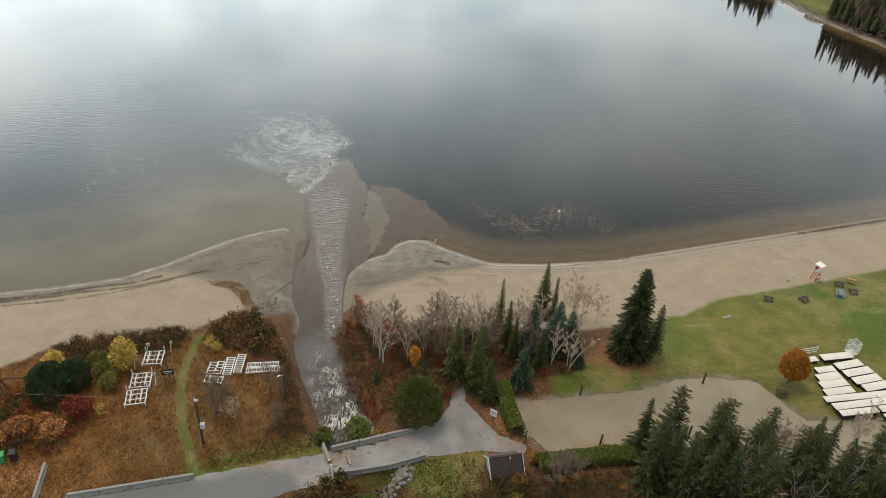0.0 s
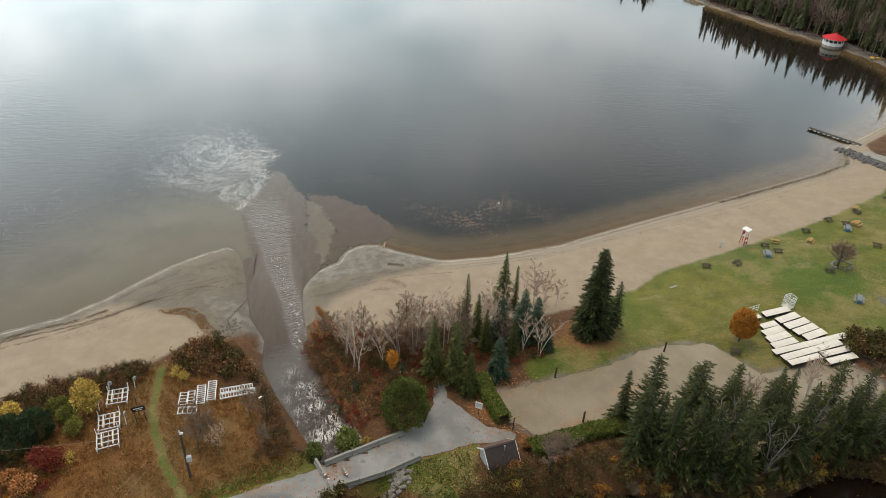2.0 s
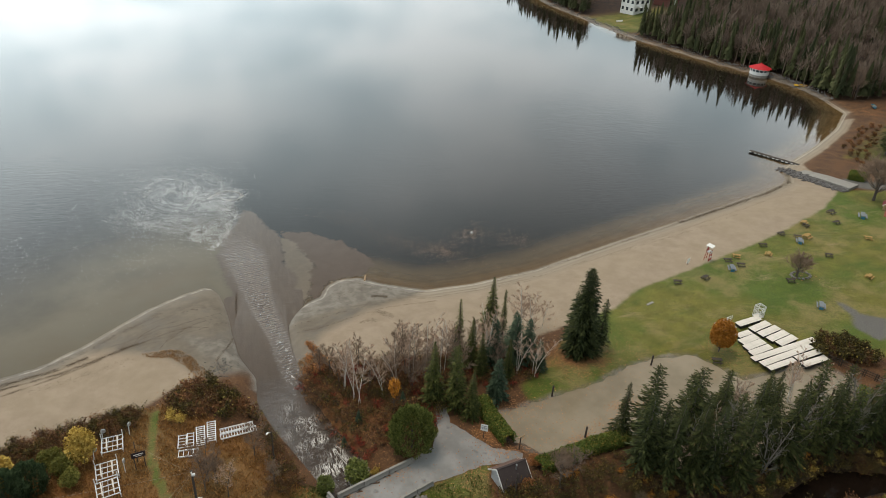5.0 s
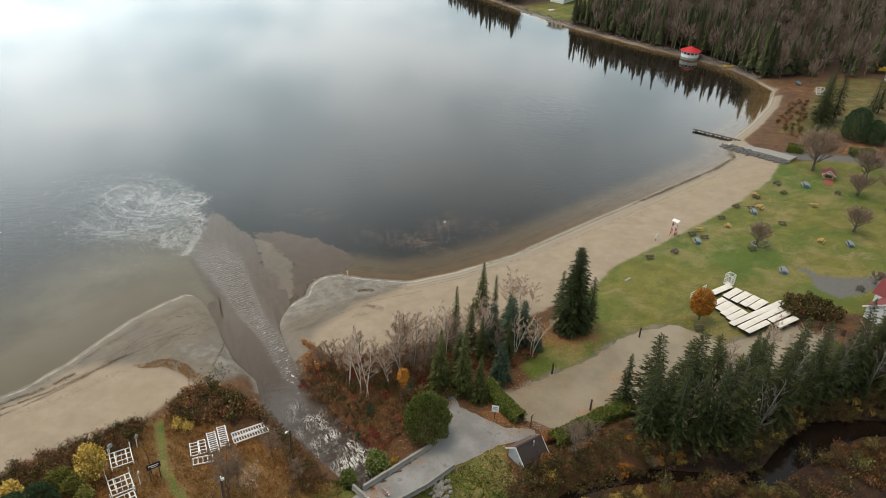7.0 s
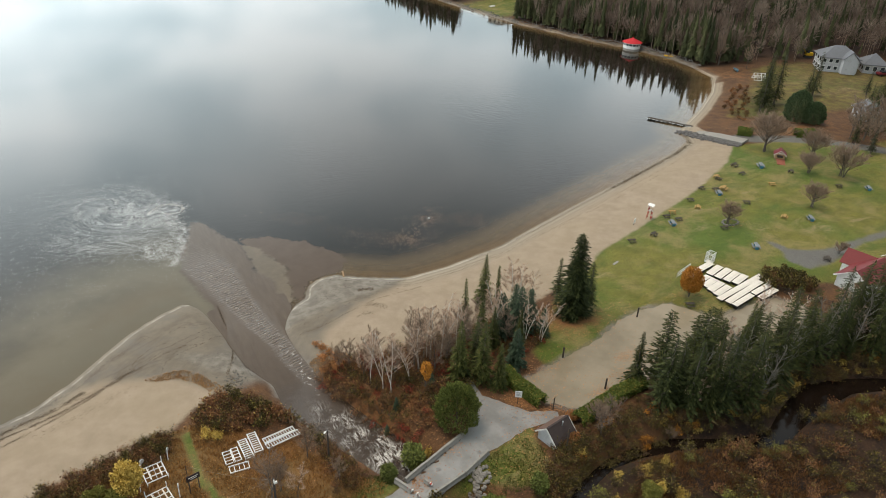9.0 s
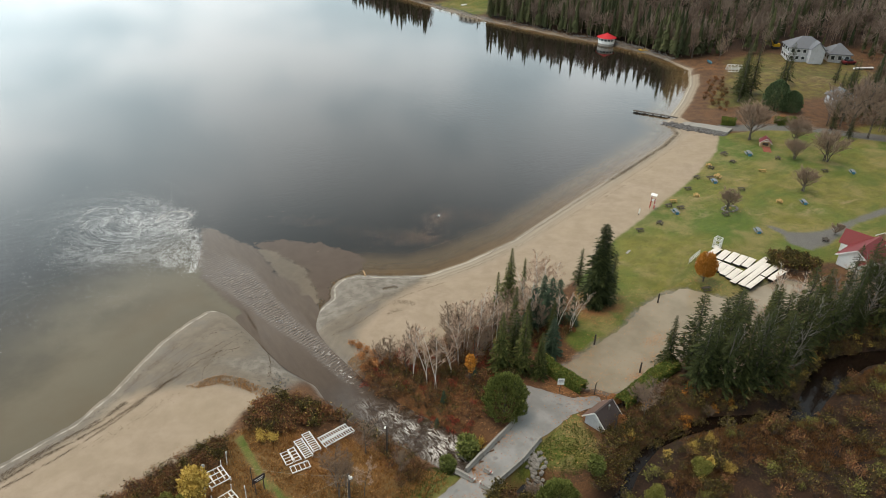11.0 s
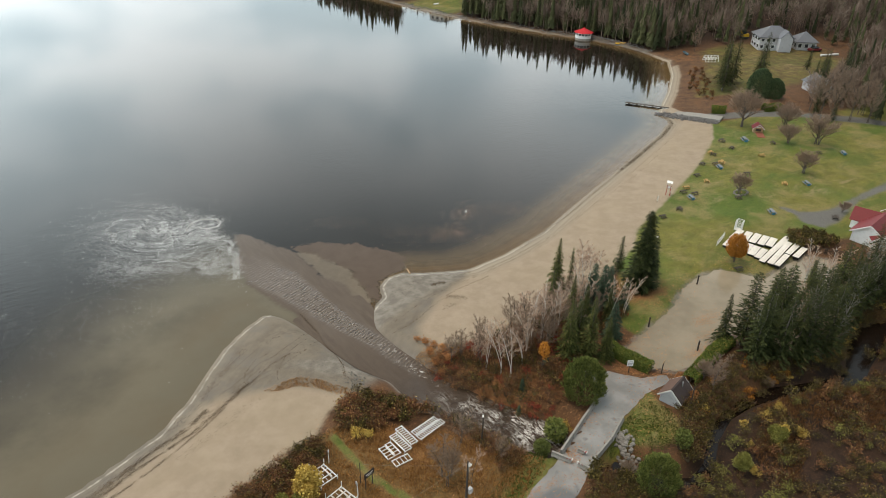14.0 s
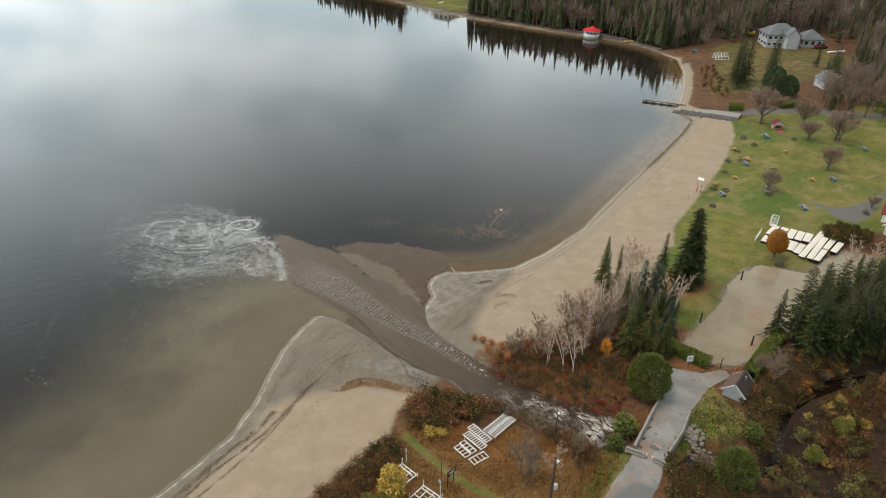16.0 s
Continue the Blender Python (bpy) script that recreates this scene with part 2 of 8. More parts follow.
def water_shader(g, body, clear, normal, gloss_rough=0.06):
    """Water: mirror gloss by Fresnel over a murky body; clear lets the bed show through."""
    see = g.n("ShaderNodeBsdfTransparent", {"Color": (0.80, 0.70, 0.52)})
    mat_body = g.n("ShaderNodeBsdfDiffuse", {"Color": body})
    under = g.n("ShaderNodeMixShader", {0: clear, 1: mat_body.outputs[0], 2: see.outputs[0]})
    gloss = g.n("ShaderNodeBsdfGlossy", {"Color": (1, 1, 1), "Roughness": gloss_rough, "Normal": normal})
    fr = g.n("ShaderNodeFresnel", {"IOR": 1.333, "Normal": normal})
    both = g.n("ShaderNodeMixShader", {0: fr.outputs[0], 1: under.outputs[0], 2: gloss.outputs[0]})
    g.n("ShaderNodeOutputMaterial", {"Surface": both.outputs[0]})


def current(g, p):
    """Silty moving water: its colour, with wave glints and dark troughs painted in, and the height of its ripples and
    standing waves.
    """
    sp_ = g.n("ShaderNodeSeparateXYZ", {0: p})
    flow = g.math("SUBTRACT", g.math("MULTIPLY", sp_.outputs[1], 12.0), g.math("MULTIPLY", sp_.outputs[0], 3.5))
    phase = g.math("ADD", flow, g.math("ADD", g.math("MULTIPLY", g.noise(p, 1.7, 3, 0.6), 9.0), g.math("MULTIPLY", g.noise(p, 0.35, 2), 9.0)))
    crest = g.math("MULTIPLY", g.math("SINE", phase), g.ramp(g.noise(p, 1.5, 3, 0.6), 0.34, 0.62, 0.1, 1.0))
    wave = g.math("MULTIPLY", g.attr("wave"), g.ramp(g.noise(p, 0.8, 5, 0.7), 0.34, 0.58, 0.1, 1.0))
    streaky = g.noise(g.n("ShaderNodeMapping", {"Vector": p, "Rotation": (0, 0, radians(-10)), "Scale": (2.4, 0.45, 1.0)}).outputs[0], 0.55, 5, 0.65, 0.7)
    body = g.mix(streaky, (0.062, 0.043, 0.029), (0.118, 0.088, 0.064))
    # sky glints on crests and dark trough sides are put into the body colour
    body = g.mix(g.math("MULTIPLY", wave, g.ramp(crest, 0.2, 0.95, 0.0, 0.95)), body, (0.205, 0.168, 0.130))
    body = g.mix(g.math("MULTIPLY", wave, g.ramp(crest, 0.1, -0.8, 0.0, 0.9)), body, (0.034, 0.023, 0.015))
    ripples = g.math("ADD", g.math("MULTIPLY", g.noise(p, 2.0, 5, 0.7), 0.7), g.math("MULTIPLY", g.math("MULTIPLY", crest, 0.5), wave))
    return body, ripples


LAKE, g = material("lake_water")
p = world_pos(g)
stretch = g.n("ShaderNodeMapping", {"Vector": p, "Rotation": (0, 0, radians(14)), "Scale": (0.35, 1.5, 1.0)}).outputs[0]
rip = g.noise(stretch, 1.1, 4, 0.6)
calm = g.ramp(g.noise(p, 0.022, 3), 0.40, 0.62)
depth = g.math("ADD", g.attr("depth"), g.math("MULTIPLY", g.math("SUBTRACT", g.noise(p, 0.25, 4), 0.5), 0.22))
plume = g.ramp(g.math("ADD", g.attr("plume"), g.math("MULTIPLY", g.math("SUBTRACT", g.noise(p, 0.28, 6, 0.62), 0.5), 0.9)), 0.4, 0.62)
body = g.mix(g.ramp(depth, 0.10, 0.70), (0.118, 0.080, 0.040), (0.0140, 0.0110, 0.0080))
body = g.mix(g.math("MULTIPLY", g.attr("silt"), g.ramp(g.noise(p, 0.09, 5, 0.6), 0.3, 0.62, 0.62, 1.0)), body, (0.126, 0.107, 0.072))
pale = g.ramp(g.math("ADD", g.attr("pale"), g.math("MULTIPLY", g.math("SUBTRACT", g.noise(p, 0.5, 6, 0.66), 0.5), 1.1)), 0.4, 0.65)
lobe = g.ramp(g.math("ADD", g.attr("lobe"), g.math("MULTIPLY", g.math("SUBTRACT", g.noise(p, 0.33, 7, 0.64, 0.8), 0.5), 1.0)), 0.38, 0.58)
body = g.mix(lobe, body, g.mix(g.noise(p, 0.45, 5, 0.6), (0.060, 0.038, 0.024), (0.098, 0.068, 0.046)))
body = g.mix(g.math("MULTIPLY", pale, 0.85), body, g.mix(g.noise(p, 0.9, 5, 0.6), (0.105, 0.080, 0.055), (0.165, 0.132, 0.094)))
jet_body, wavy = current(g, p)
body = g.mix(plume, body, jet_body)
n2 = g.noise(p, 1.4, 7, 0.72, 0.8)
n3 = g.noise(p, 4.2, 4, 0.75)
foam = g.math("MULTIPLY", g.ramp(g.math("ADD", g.math("MULTIPLY", n2, 0.6), g.math("MULTIPLY", n3, 0.4)), 0.47, 0.60), g.ramp(g.attr("foamy"), 0.05, 0.9))
body = g.mix(g.math("MULTIPLY", foam, 0.42), body, (0.66, 0.655, 0.635))
coil = g.n("ShaderNodeCombineXYZ", {0: g.math("MULTIPLY", g.attr("wound_x"), 0.55), 1: g.math("MULTIPLY", g.attr("wound_y"), 1.5), 2: 0.0}).outputs[0]
thread = g.ramp(g.math("ABSOLUTE", g.math("SUBTRACT", g.noise(coil, 0.55, 7, 0.68, 2.6), 0.5)), 0.0, 0.075, 1.0, 0.0)
veil = g.math("ADD", g.math("MULTIPLY", g.math("MULTIPLY", thread, 0.7), g.ramp(g.noise(coil, 0.22, 3), 0.36, 0.62, 0.1, 1.0)), g.ramp(g.noise(coil, 1.1, 7, 0.75, 0.8), 0.42, 0.72, 0.0, 0.5))
body = g.mix(g.math("MULTIPLY", g.math("MULTIPLY", veil, g.attr("film")), g.math("SUBTRACT", 1.0, plume)), body, (0.64, 0.645, 0.64))
# the lake lies smoother in the lee of the far shore
lee = g.ramp(g.n("ShaderNodeSeparateXYZ", {0: p}).outputs[1], 115.0, 190.0, 1.0, 0.2)
murk = g.math("MAXIMUM", plume, g.math("MAXIMUM", lobe, pale))
nrm = g.bump(g.math("ADD", rip, g.math("MULTIPLY", wavy, plume)), g.math("ADD", g.math("MULTIPLY", g.math("ADD", 0.012, g.math("MULTIPLY", calm, 0.055)), lee), g.math("MULTIPLY", plume, g.math("ADD", 0.05, g.math("MULTIPLY", g.attr("wave"), 0.3)))), 0.4)
clear = g.math("MULTIPLY", g.math("MULTIPLY", g.ramp(depth, -0.02, 0.42, 0.92, 0.0), g.ramp(g.attr("silt"), 0.0, 0.5, 1.0, 0.12)), g.math("SUBTRACT", 1.0, murk))
water_shader(g, body, clear, nrm, 0.06)

STREAM, g = material("stream_water")
p = world_pos(g)
run, off = g.attr("along"), g.attr("across")
rapid = g.attr("rapids")
rip = g.noise(p, 2.2, 5, 0.65, 0.6)
n_pl = g.noise(p, 1.2, 5, 0.65)
body, wavy = current(g, p)
nrm = g.bump(g.math("ADD", rip, wavy), g.math("ADD", 0.13, g.math("ADD", g.math("MULTIPLY", g.attr("wave"), 0.35), g.math("MULTIPLY", rapid, 0.7))), 0.4)
body = g.mix(g.ramp(run, 12.0, 36.0, 0.85, 0.0), body, g.mix(n_pl, (0.022, 0.014, 0.009), (0.070, 0.046, 0.030)))
body = g.mix(g.math("MULTIPLY", rapid, 0.85), body, g.mix(rip, (0.012, 0.007, 0.004), (0.042, 0.025, 0.014)))
thread = g.noise(g.n("ShaderNodeMapping", {"Vector": p, "Rotation": (0, 0, radians(-24)), "Scale": (1.9, 0.5, 1.0)}).outputs[0], 0.85, 7, 0.7, 2.2)
foam = g.ramp(g.math("ABSOLUTE", g.math("SUBTRACT", thread, 0.5)), 0.012, 0.05, 1.0, 0.0)
spot = g.ramp(g.noise(p, 2.6, 5, 0.7, 0.8), 0.56, 0.66)
foam = g.math("MAXIMUM", g.math("MULTIPLY", foam, g.ramp(g.noise(p, 0.5, 3), 0.36, 0.6)), g.math("MULTIPLY", spot, 0.22))
chop = g.math("MULTIPLY", g.ramp(g.noise(p, 1.9, 5, 0.7, 0.6), 0.56, 0.64), g.math("MULTIPLY", g.attr("wave"), g.ramp(run, 18.0, 34.0, 1.0, 0.0)))
foam = g.math("MAXIMUM", g.math("MULTIPLY", foam, g.ramp(rapid, 0.3, 0.9)), g.math("MULTIPLY", chop, 0.8))
body = g.mix(foam, body, (0.70, 0.66, 0.61))
water_shader(g, body, 0.0, nrm, 0.07)

BROOK, g = material("brook_water")
p = world_pos(g)
water_shader(g, g.mix(g.noise(p, 0.8, 4), (0.006, 0.004, 0.003), (0.014, 0.009, 0.006)), 0.0, g.bump(g.noise(p, 2.0, 3), 0.03, 0.2), 0.05)

PUDDLE, g = material("flood_water")
p = world_pos(g)
water_shader(g, g.mix(g.ramp(g.noise(p, 0.22, 5, 0.6), 0.3, 0.7), (0.205, 0.168, 0.116), (0.268, 0.222, 0.158)), 0.0, g.bump(g.noise(p, 1.5, 4), 0.05, 0.1), 0.12)

ASPHALT, g = material("worn_asphalt")
p = world_pos(g)
a = g.noise(p, 0.35, 5, 0.6)
b = g.noise(p, 6, 4, 0.7)
c = g.mix(g.ramp(a, 0.3, 0.7), (0.165, 0.160, 0.152), (0.255, 0.248, 0.238))
c = g.mix(g.math("MULTIPLY", g.ramp(b, 0.55, 0.8), 0.5), c, (0.16, 0.14, 0.12))
c = g.mix(g.attr("new_tar"), c, g.mix(b, (0.095, 0.095, 0.097), (0.135, 0.135, 0.135)))
c = g.mix(g.math("MULTIPLY", g.ramp(g.noise(p, 0.7, 3), 0.62, 0.74), 0.8), c, (0.12, 0.118, 0.115))
finish(g, c, 0.75, g.bump(b, 0.3, 0.02))

FOAM, g = material("foam")
finish(g, g.mix(g.n("ShaderNodeNewGeometry").outputs["Random Per Island"], (0.34, 0.335, 0.32), (0.80, 0.795, 0.78)), 0.6)
DRIFTLEAF = foliage("drifting_leaves", (0.30, 0.16, 0.09), (0.60, 0.42, 0.30), 0.8)
DEADWOOD = plain("weathered_dead_wood", (0.21, 0.19, 0.165), 0.9, 0.2, 2.0)
RUSTGRASS = foliage("rusty_bog_grass", (0.110, 0.050, 0.020), (0.23, 0.115, 0.042))
FRINGE = foliage("orange_bank_grass", (0.34, 0.175, 0.070), (0.52, 0.32, 0.15))
BANK_ORANGE = foliage("bank_orange_leaves", (0.31, 0.120, 0.040), (0.50, 0.235, 0.090))
LEAFLITTER = foliage("fallen_leaves", (0.30, 0.12, 0.05), (0.42, 0.22, 0.10), 0.8)
SPRUCE = foliage("spruce_needles", (0.029, 0.040, 0.011), (0.100, 0.104, 0.027), tip=(0.105, 0.082, 0.034), tip_amount=0.06)
BLUE_SPRUCE = foliage("blue_spruce_needles", (0.028, 0.048, 0.026), (0.080, 0.110, 0.066))
DARK_PINE = foliage("dark_fir_needles", (0.017, 0.026, 0.009), (0.062, 0.070, 0.022))
# SPRUCE darkened: the wood's shade is put into the needle colour
WOOD_SPRUCE = foliage("shaded_spruce_needles", (0.018, 0.026, 0.008), (0.068, 0.074, 0.021), tip=(0.085, 0.066, 0.028), tip_amount=0.05)
BUSH_PINE = foliage("bushy_pine_needles", (0.036, 0.062, 0.030), (0.120, 0.165, 0.076))
WEED_AND_BANK = foliage("washed_up_weed", (0.026, 0.019, 0.013), (0.095, 0.066, 0.040), 0.85)
CEDAR = foliage("cedar_foliage", (0.072, 0.096, 0.024), (0.215, 0.232, 0.062))
HEDGE = foliage("hedge_leaves", (0.050, 0.085, 0.016), (0.165, 0.195, 0.042), tip=(0.30, 0.22, 0.05), tip_amount=0.12)
YELLOW = foliage("yellow_leaves", (0.42, 0.27, 0.050), (0.58, 0.42, 0.11))
YGREEN = foliage("yellow_green_leaves", (0.125, 0.128, 0.028), (0.255, 0.235, 0.058))
ORANGE = foliage("orange_leaves", (0.33, 0.130, 0.018), (0.52, 0.225, 0.035))
RED = foliage("red_leaves", (0.15, 0.028, 0.020), (0.27, 0.060, 0.032))
RUSSET = foliage("russet_leaves", (0.150, 0.064, 0.031), (0.315, 0.152, 0.068), tip=(0.36, 0.24, 0.075), tip_amount=0.10)
BROWN = foliage("brown_leaves", (0.060, 0.030, 0.014), (0.180, 0.088, 0.036), tip=(0.20, 0.16, 0.05), tip_amount=0.15)
OLIVE = foliage("olive_leaves", (0.032, 0.028, 0.009), (0.105, 0.080, 0.024), tip=(0.23, 0.18, 0.045), tip_amount=0.14)
DRYGRASS = foliage("dry_grass", (0.235, 0.110, 0.034), (0.375, 0.200, 0.068))
GREENGRASS = foliage("green_grass", (0.048, 0.076, 0.015), (0.105, 0.128, 0.029))
BARK = plain("grey_bark", (0.125, 0.105, 0.088), 0.9, 0.25, 2.0)
TWIG = plain("brown_twigs", (0.28, 0.20, 0.145), 0.9, 0.2, 2.0)
STEM = plain("dark_shrub_stems", (0.115, 0.082, 0.058), 0.9, 0.2, 2.0)
PINKTWIG = plain("pinkish_twigs", (0.54, 0.385, 0.285), 0.9, 0.2, 2.0)
BIRCH = plain("white_birch_bark", (0.66, 0.61, 0.54), 0.8, 0.2, 1.2, (0.06, 0.05, 0.045), 0.6)

# ---- plan of the ground ----
SHORE = [(-2600, -300), (-400, 20), (-120, 53), (-70, 64.5), (-52.5, 68.8), (-46.2, 70.5), (-39, 73.1), (-34.2, 76.7), (-31.2, 79.8), (-27.5, 83.2),
         (-24, 85.5), (-20.8, 86.9), (-17, 86.6), (-15.8, 82), (-11.5, 80), (-8.6, 79.5), (-7.0, 80.6), (-5.4, 81.4), (-4.3, 84.0), (-2.2, 85.4), (0.6, 85.3), (3.1, 83.4), (6.6, 81.6), (9.5, 80.3),
         (16.8, 80.7), (27, 82.6), (35, 85.4), (45, 88.8), (58, 93.1), (72, 97.9), (82, 101.3), (90, 105), (94, 111), (100, 114.8), (110, 120.5),
         (124.8, 130.4), (136.5, 140.5), (139.5, 150.7), (140, 162.7), (138, 176), (131.5, 188.5), (126, 206), (121, 224), (117.8, 247), (113, 290),
         (122, 384), (119, 502), (112, 624), (80, 765), (60, 900), (-200, 1150), (-900, 1350), (-2600, 1500)]
STREAM_LINE = [(-4.6, 44.2, 2.0), (-6.6, 48.2, 2.0), (-8.6, 53, 2.1), (-10.5, 57.5, 2.3), (-11.9, 61.5, 2.3), (-12.1, 66, 2.0), (-13.4, 71, 2.7), (-13.8, 76, 3.0), (-13.2, 82, 4.0), (-13.5, 90, 5.5)]
BROOK_LINE = [(-4.6, 44.2, 2.0), (-4.2, 41.0, 1.2), (-1.8, 37.4, 0.8), (1.2, 34.8, 0.7), (4.4, 35.5, 0.5), (8, 37.5, 0.55), (12.2, 38.7, 0.6), (16, 38.6, 0.7), (20, 37.8, 0.9), (24.4, 36.0, 0.6), (28.5, 34.2, 0.7), (31.6, 33.8, 1.0), (35.7, 35.0, 1.5), (41, 36.2, 1.9), (45.4, 35.8, 1.3), (50, 34, 1.1), (55, 30, 1.4), (75, 22, 1.4)]
PLUME = [(-16.9, 84), (-18.6, 90.5), (-19.3, 95), (-18.4, 101), (-16.2, 107.5), (-15, 110.8), (-13.4, 108.9), (-11.1, 103.5), (-9.4, 101), (-9.6, 97.9), (-9.4, 92.5), (-8.5, 86.1), (-8.7, 80.8), (-10, 77), (-15.8, 77)]
LOBE = [(-9.6, 101.4), (-7.6, 101.3), (-5.1, 100.3), (-1, 96.8), (2.5, 92.2), (3.8, 88.7), (1.5, 86.2), (-2.4, 86), (-4.3, 84.1), (-5.3, 81.5), (-7.2, 81.1), (-6.6, 84.5), (-5.3, 91.4), (-7.9, 95.6)]
PALE = [(-9.6, 99.4), (-7.4, 98), (-5.4, 91), (-6.3, 86), (-6.9, 81), (-9.6, 80), (-9.4, 86), (-9.8, 93)]
WAVES = [(-9.6, 62, 0.8), (-10.6, 65.8, 0.9), (-11.6, 73.3, 1.0), (-13, 78.9, 1.2), (-14, 85.8, 1.9), (-15, 93.3, 2.9), (-16.6, 98.5, 3.0), (-17, 104, 2.6)]
WRACK_LINES = [[(-75, 61.5), (-52, 66.3), (-43, 70.6), (-37.3, 72.9), (-33.6, 73.6), (-29.4, 74.9), (-25.6, 76.6), (-20.2, 76.9)], [(-38, 71.2), (-31, 73.0), (-26, 74.6), (-22, 74.2)], [(-33, 76.2), (-27, 79.5), (-22, 81.5), (-18, 80)],
               [(-9.8, 75.2), (-6.2, 76.7), (0.2, 77.2), (3.1, 77.7), (7.6, 78.3), (16, 78.6), (27, 80.4)], [(-8, 77.6), (-2, 79.2), (3, 80), (8, 79.2)]]
TURF = [(34, 68.5), (38.6, 72.6), (51, 76.6), (70, 83.2), (87, 91), (96, 95), (104, 92), (112, 86), (122, 76), (124, 60), (90, 59.5), (74, 58.5), (66, 60), (60, 58.5),
        (55, 56.5), (45, 51), (40.5, 52.5), (38.3, 57.5), (33, 58.2), (27, 56.4), (20, 54.8), (17, 54.6), (20, 57), (27, 63.5), (30, 66.5)]
SAND = [(-75, 66), (-75, 45), (-56, 48), (-44.5, 54), (-41.8, 56.6), (-38.5, 59.4), (-31.3, 60.9), (-26.1, 61.8), (-24, 63.8), (-20.6, 65), (-17.5, 66.5), (-16.5, 70), (-15.5, 76), (-13, 92),
        (10, 92), (98, 130), (99.5, 113), (97.5, 106), (96.5, 98), (87, 91), (70, 83.2), (51, 76.6), (38.6, 72.6), (33.5, 69), (27, 67), (20, 65.0), (10.8, 64.6), (1, 64.0), (-6.0, 65.4), (-10, 66.2), (-10.6, 74), (-12, 84)]
MEADOW = [(-46, 52), (-40, 57), (-31, 60), (-24, 61.5), (-20, 58.5), (-15.5, 54), (-12.5, 48), (-9.5, 44.8), (-15.2, 42.8), (-19.8, 41.3), (-29.9, 38.6), (-40, 37), (-48, 38)]
COURT = [(9.9, 52.0), (13, 52.6), (17.5, 53.6), (23.6, 54.6), (28.6, 56.7), (33, 57.2), (37.6, 56.9), (38.8, 54.8), (41, 51.6), (46, 51.8), (52, 51.9), (54, 48.4), (51.5, 44.6),
         (45.5, 43.6), (38, 44.3), (30, 45.2), (23, 46.6), (16.2, 45.5), (12.6, 46.2), (10.3, 48.6)]
ROAD = [(-36, 34.6), (-29.9, 38.4), (-19.8, 41.1), (-15.2, 42.5), (-9, 44.2), (-5.3, 45.5), (-0.2, 47.6), (2.2, 49.0), (3.4, 51), (4.0, 54.5), (5.4, 61), (6.6, 61), (5.3, 54.5), (5.0, 52),
        (6.6, 49.7), (8.4, 47.4), (11.0, 46.2), (10.4, 45.2), (7, 45.5), (3.2, 44.8), (0.9, 44.3), (-5.1, 42.1), (-8.4, 40.9), (-12.4, 39.2), (-16, 34)]
TRACK = [(64.4, 63.4), (65.3, 62.6), (65.6, 60), (68, 58.3), (71.2, 57.4), (76.5, 57.3), (84, 57.2), (91.4, 57.0), (100, 57.4), (100, 55.2), (91.3, 55.2), (85.7, 55.6), (78, 56.0), (72.5, 55.0), (67.6, 54.2), (63.3, 54.4), (62.3, 57.4), (64.2, 60)]
DRIVE = [(98, 99), (101, 102.2), (106.5, 97.8), (112.6, 93.6), (119, 87), (127, 78), (131, 70), (128, 69), (122, 77), (115, 86.5), (108, 92.2), (102, 96)]


def sdist(poly, x, y, closed=True):
    """Signed distance to a polygon's edge: positive inside."""
    x, y = np.asarray(x, float), np.asarray(y, float)
    best = np.full(x.shape, 1e18)
    inside = np.zeros(x.shape, bool)
    n = len(poly)
    for i in range(n if closed else n - 1):
        (ax, ay), (bx, by) = poly[i][:2], poly[(i + 1) % n][:2]
        dx, dy = bx - ax, by - ay
        t = np.clip(((x - ax) * dx + (y - ay) * dy) / (dx * dx + dy * dy + 1e-12), 0, 1)
        best = np.minimum(best, (x - ax - t * dx) ** 2 + (y - ay - t * dy) ** 2)
        if closed:
            cross = (ay > y) != (by > y)
            inside ^= cross & (x < dx * (y - ay) / (dy if abs(dy) > 1e-12 else 1e-12) + ax)
    d = np.sqrt(best)
    return np.where(inside, d, -d) if closed else d


def along(line, x, y):
    """Distance from a line beyond its half width, and how far along it (0 to 1)."""
    x, y = np.asarray(x, float), np.asarray(y, float)
    best, pos = np.full(x.shape, 1e9), np.zeros(x.shape)
    n = len(line) - 1
    for i in range(n):
        (ax, ay, aw), (bx, by, bw) = line[i], line[i + 1]
        dx, dy = bx - ax, by - ay
        t = np.clip(((x - ax) * dx + (y - ay) * dy) / (dx * dx + dy * dy), 0, 1)
        d = np.hypot(x - ax - t * dx, y - ay - t * dy) - (aw + t * (bw - aw))
        near = d < best
        best, pos = np.where(near, d, best), np.where(near, (i + t) / n, pos)
    return best, pos


def sstep(a, b, v):
    t = np.clip((v - a) / (b - a), 0, 1)
    return t * t * (3 - 2 * t)


LAND = SHORE + [(4000, 1500), (4000, -3000), (-2600, -3000)]
HEADLAND = [(-199, 440), (-192, 420), (-204, 400), (-240, 395), (-310, 430), (-310, 520), (-228, 490)]


def shore_dist(x, y):
    return np.maximum(sdist(LAND, x, y), sdist(HEADLAND, x, y))


def lumps(x, y, s):
    return (np.sin(x * s + 1.3) * np.cos(y * s * 1.1 + 0.4) + 0.5 * np.sin(x * s * 2.3 + y * s * 1.7) + 0.3 * np.cos(x * s * 4.1 - y * s * 3.7)) / 1.8


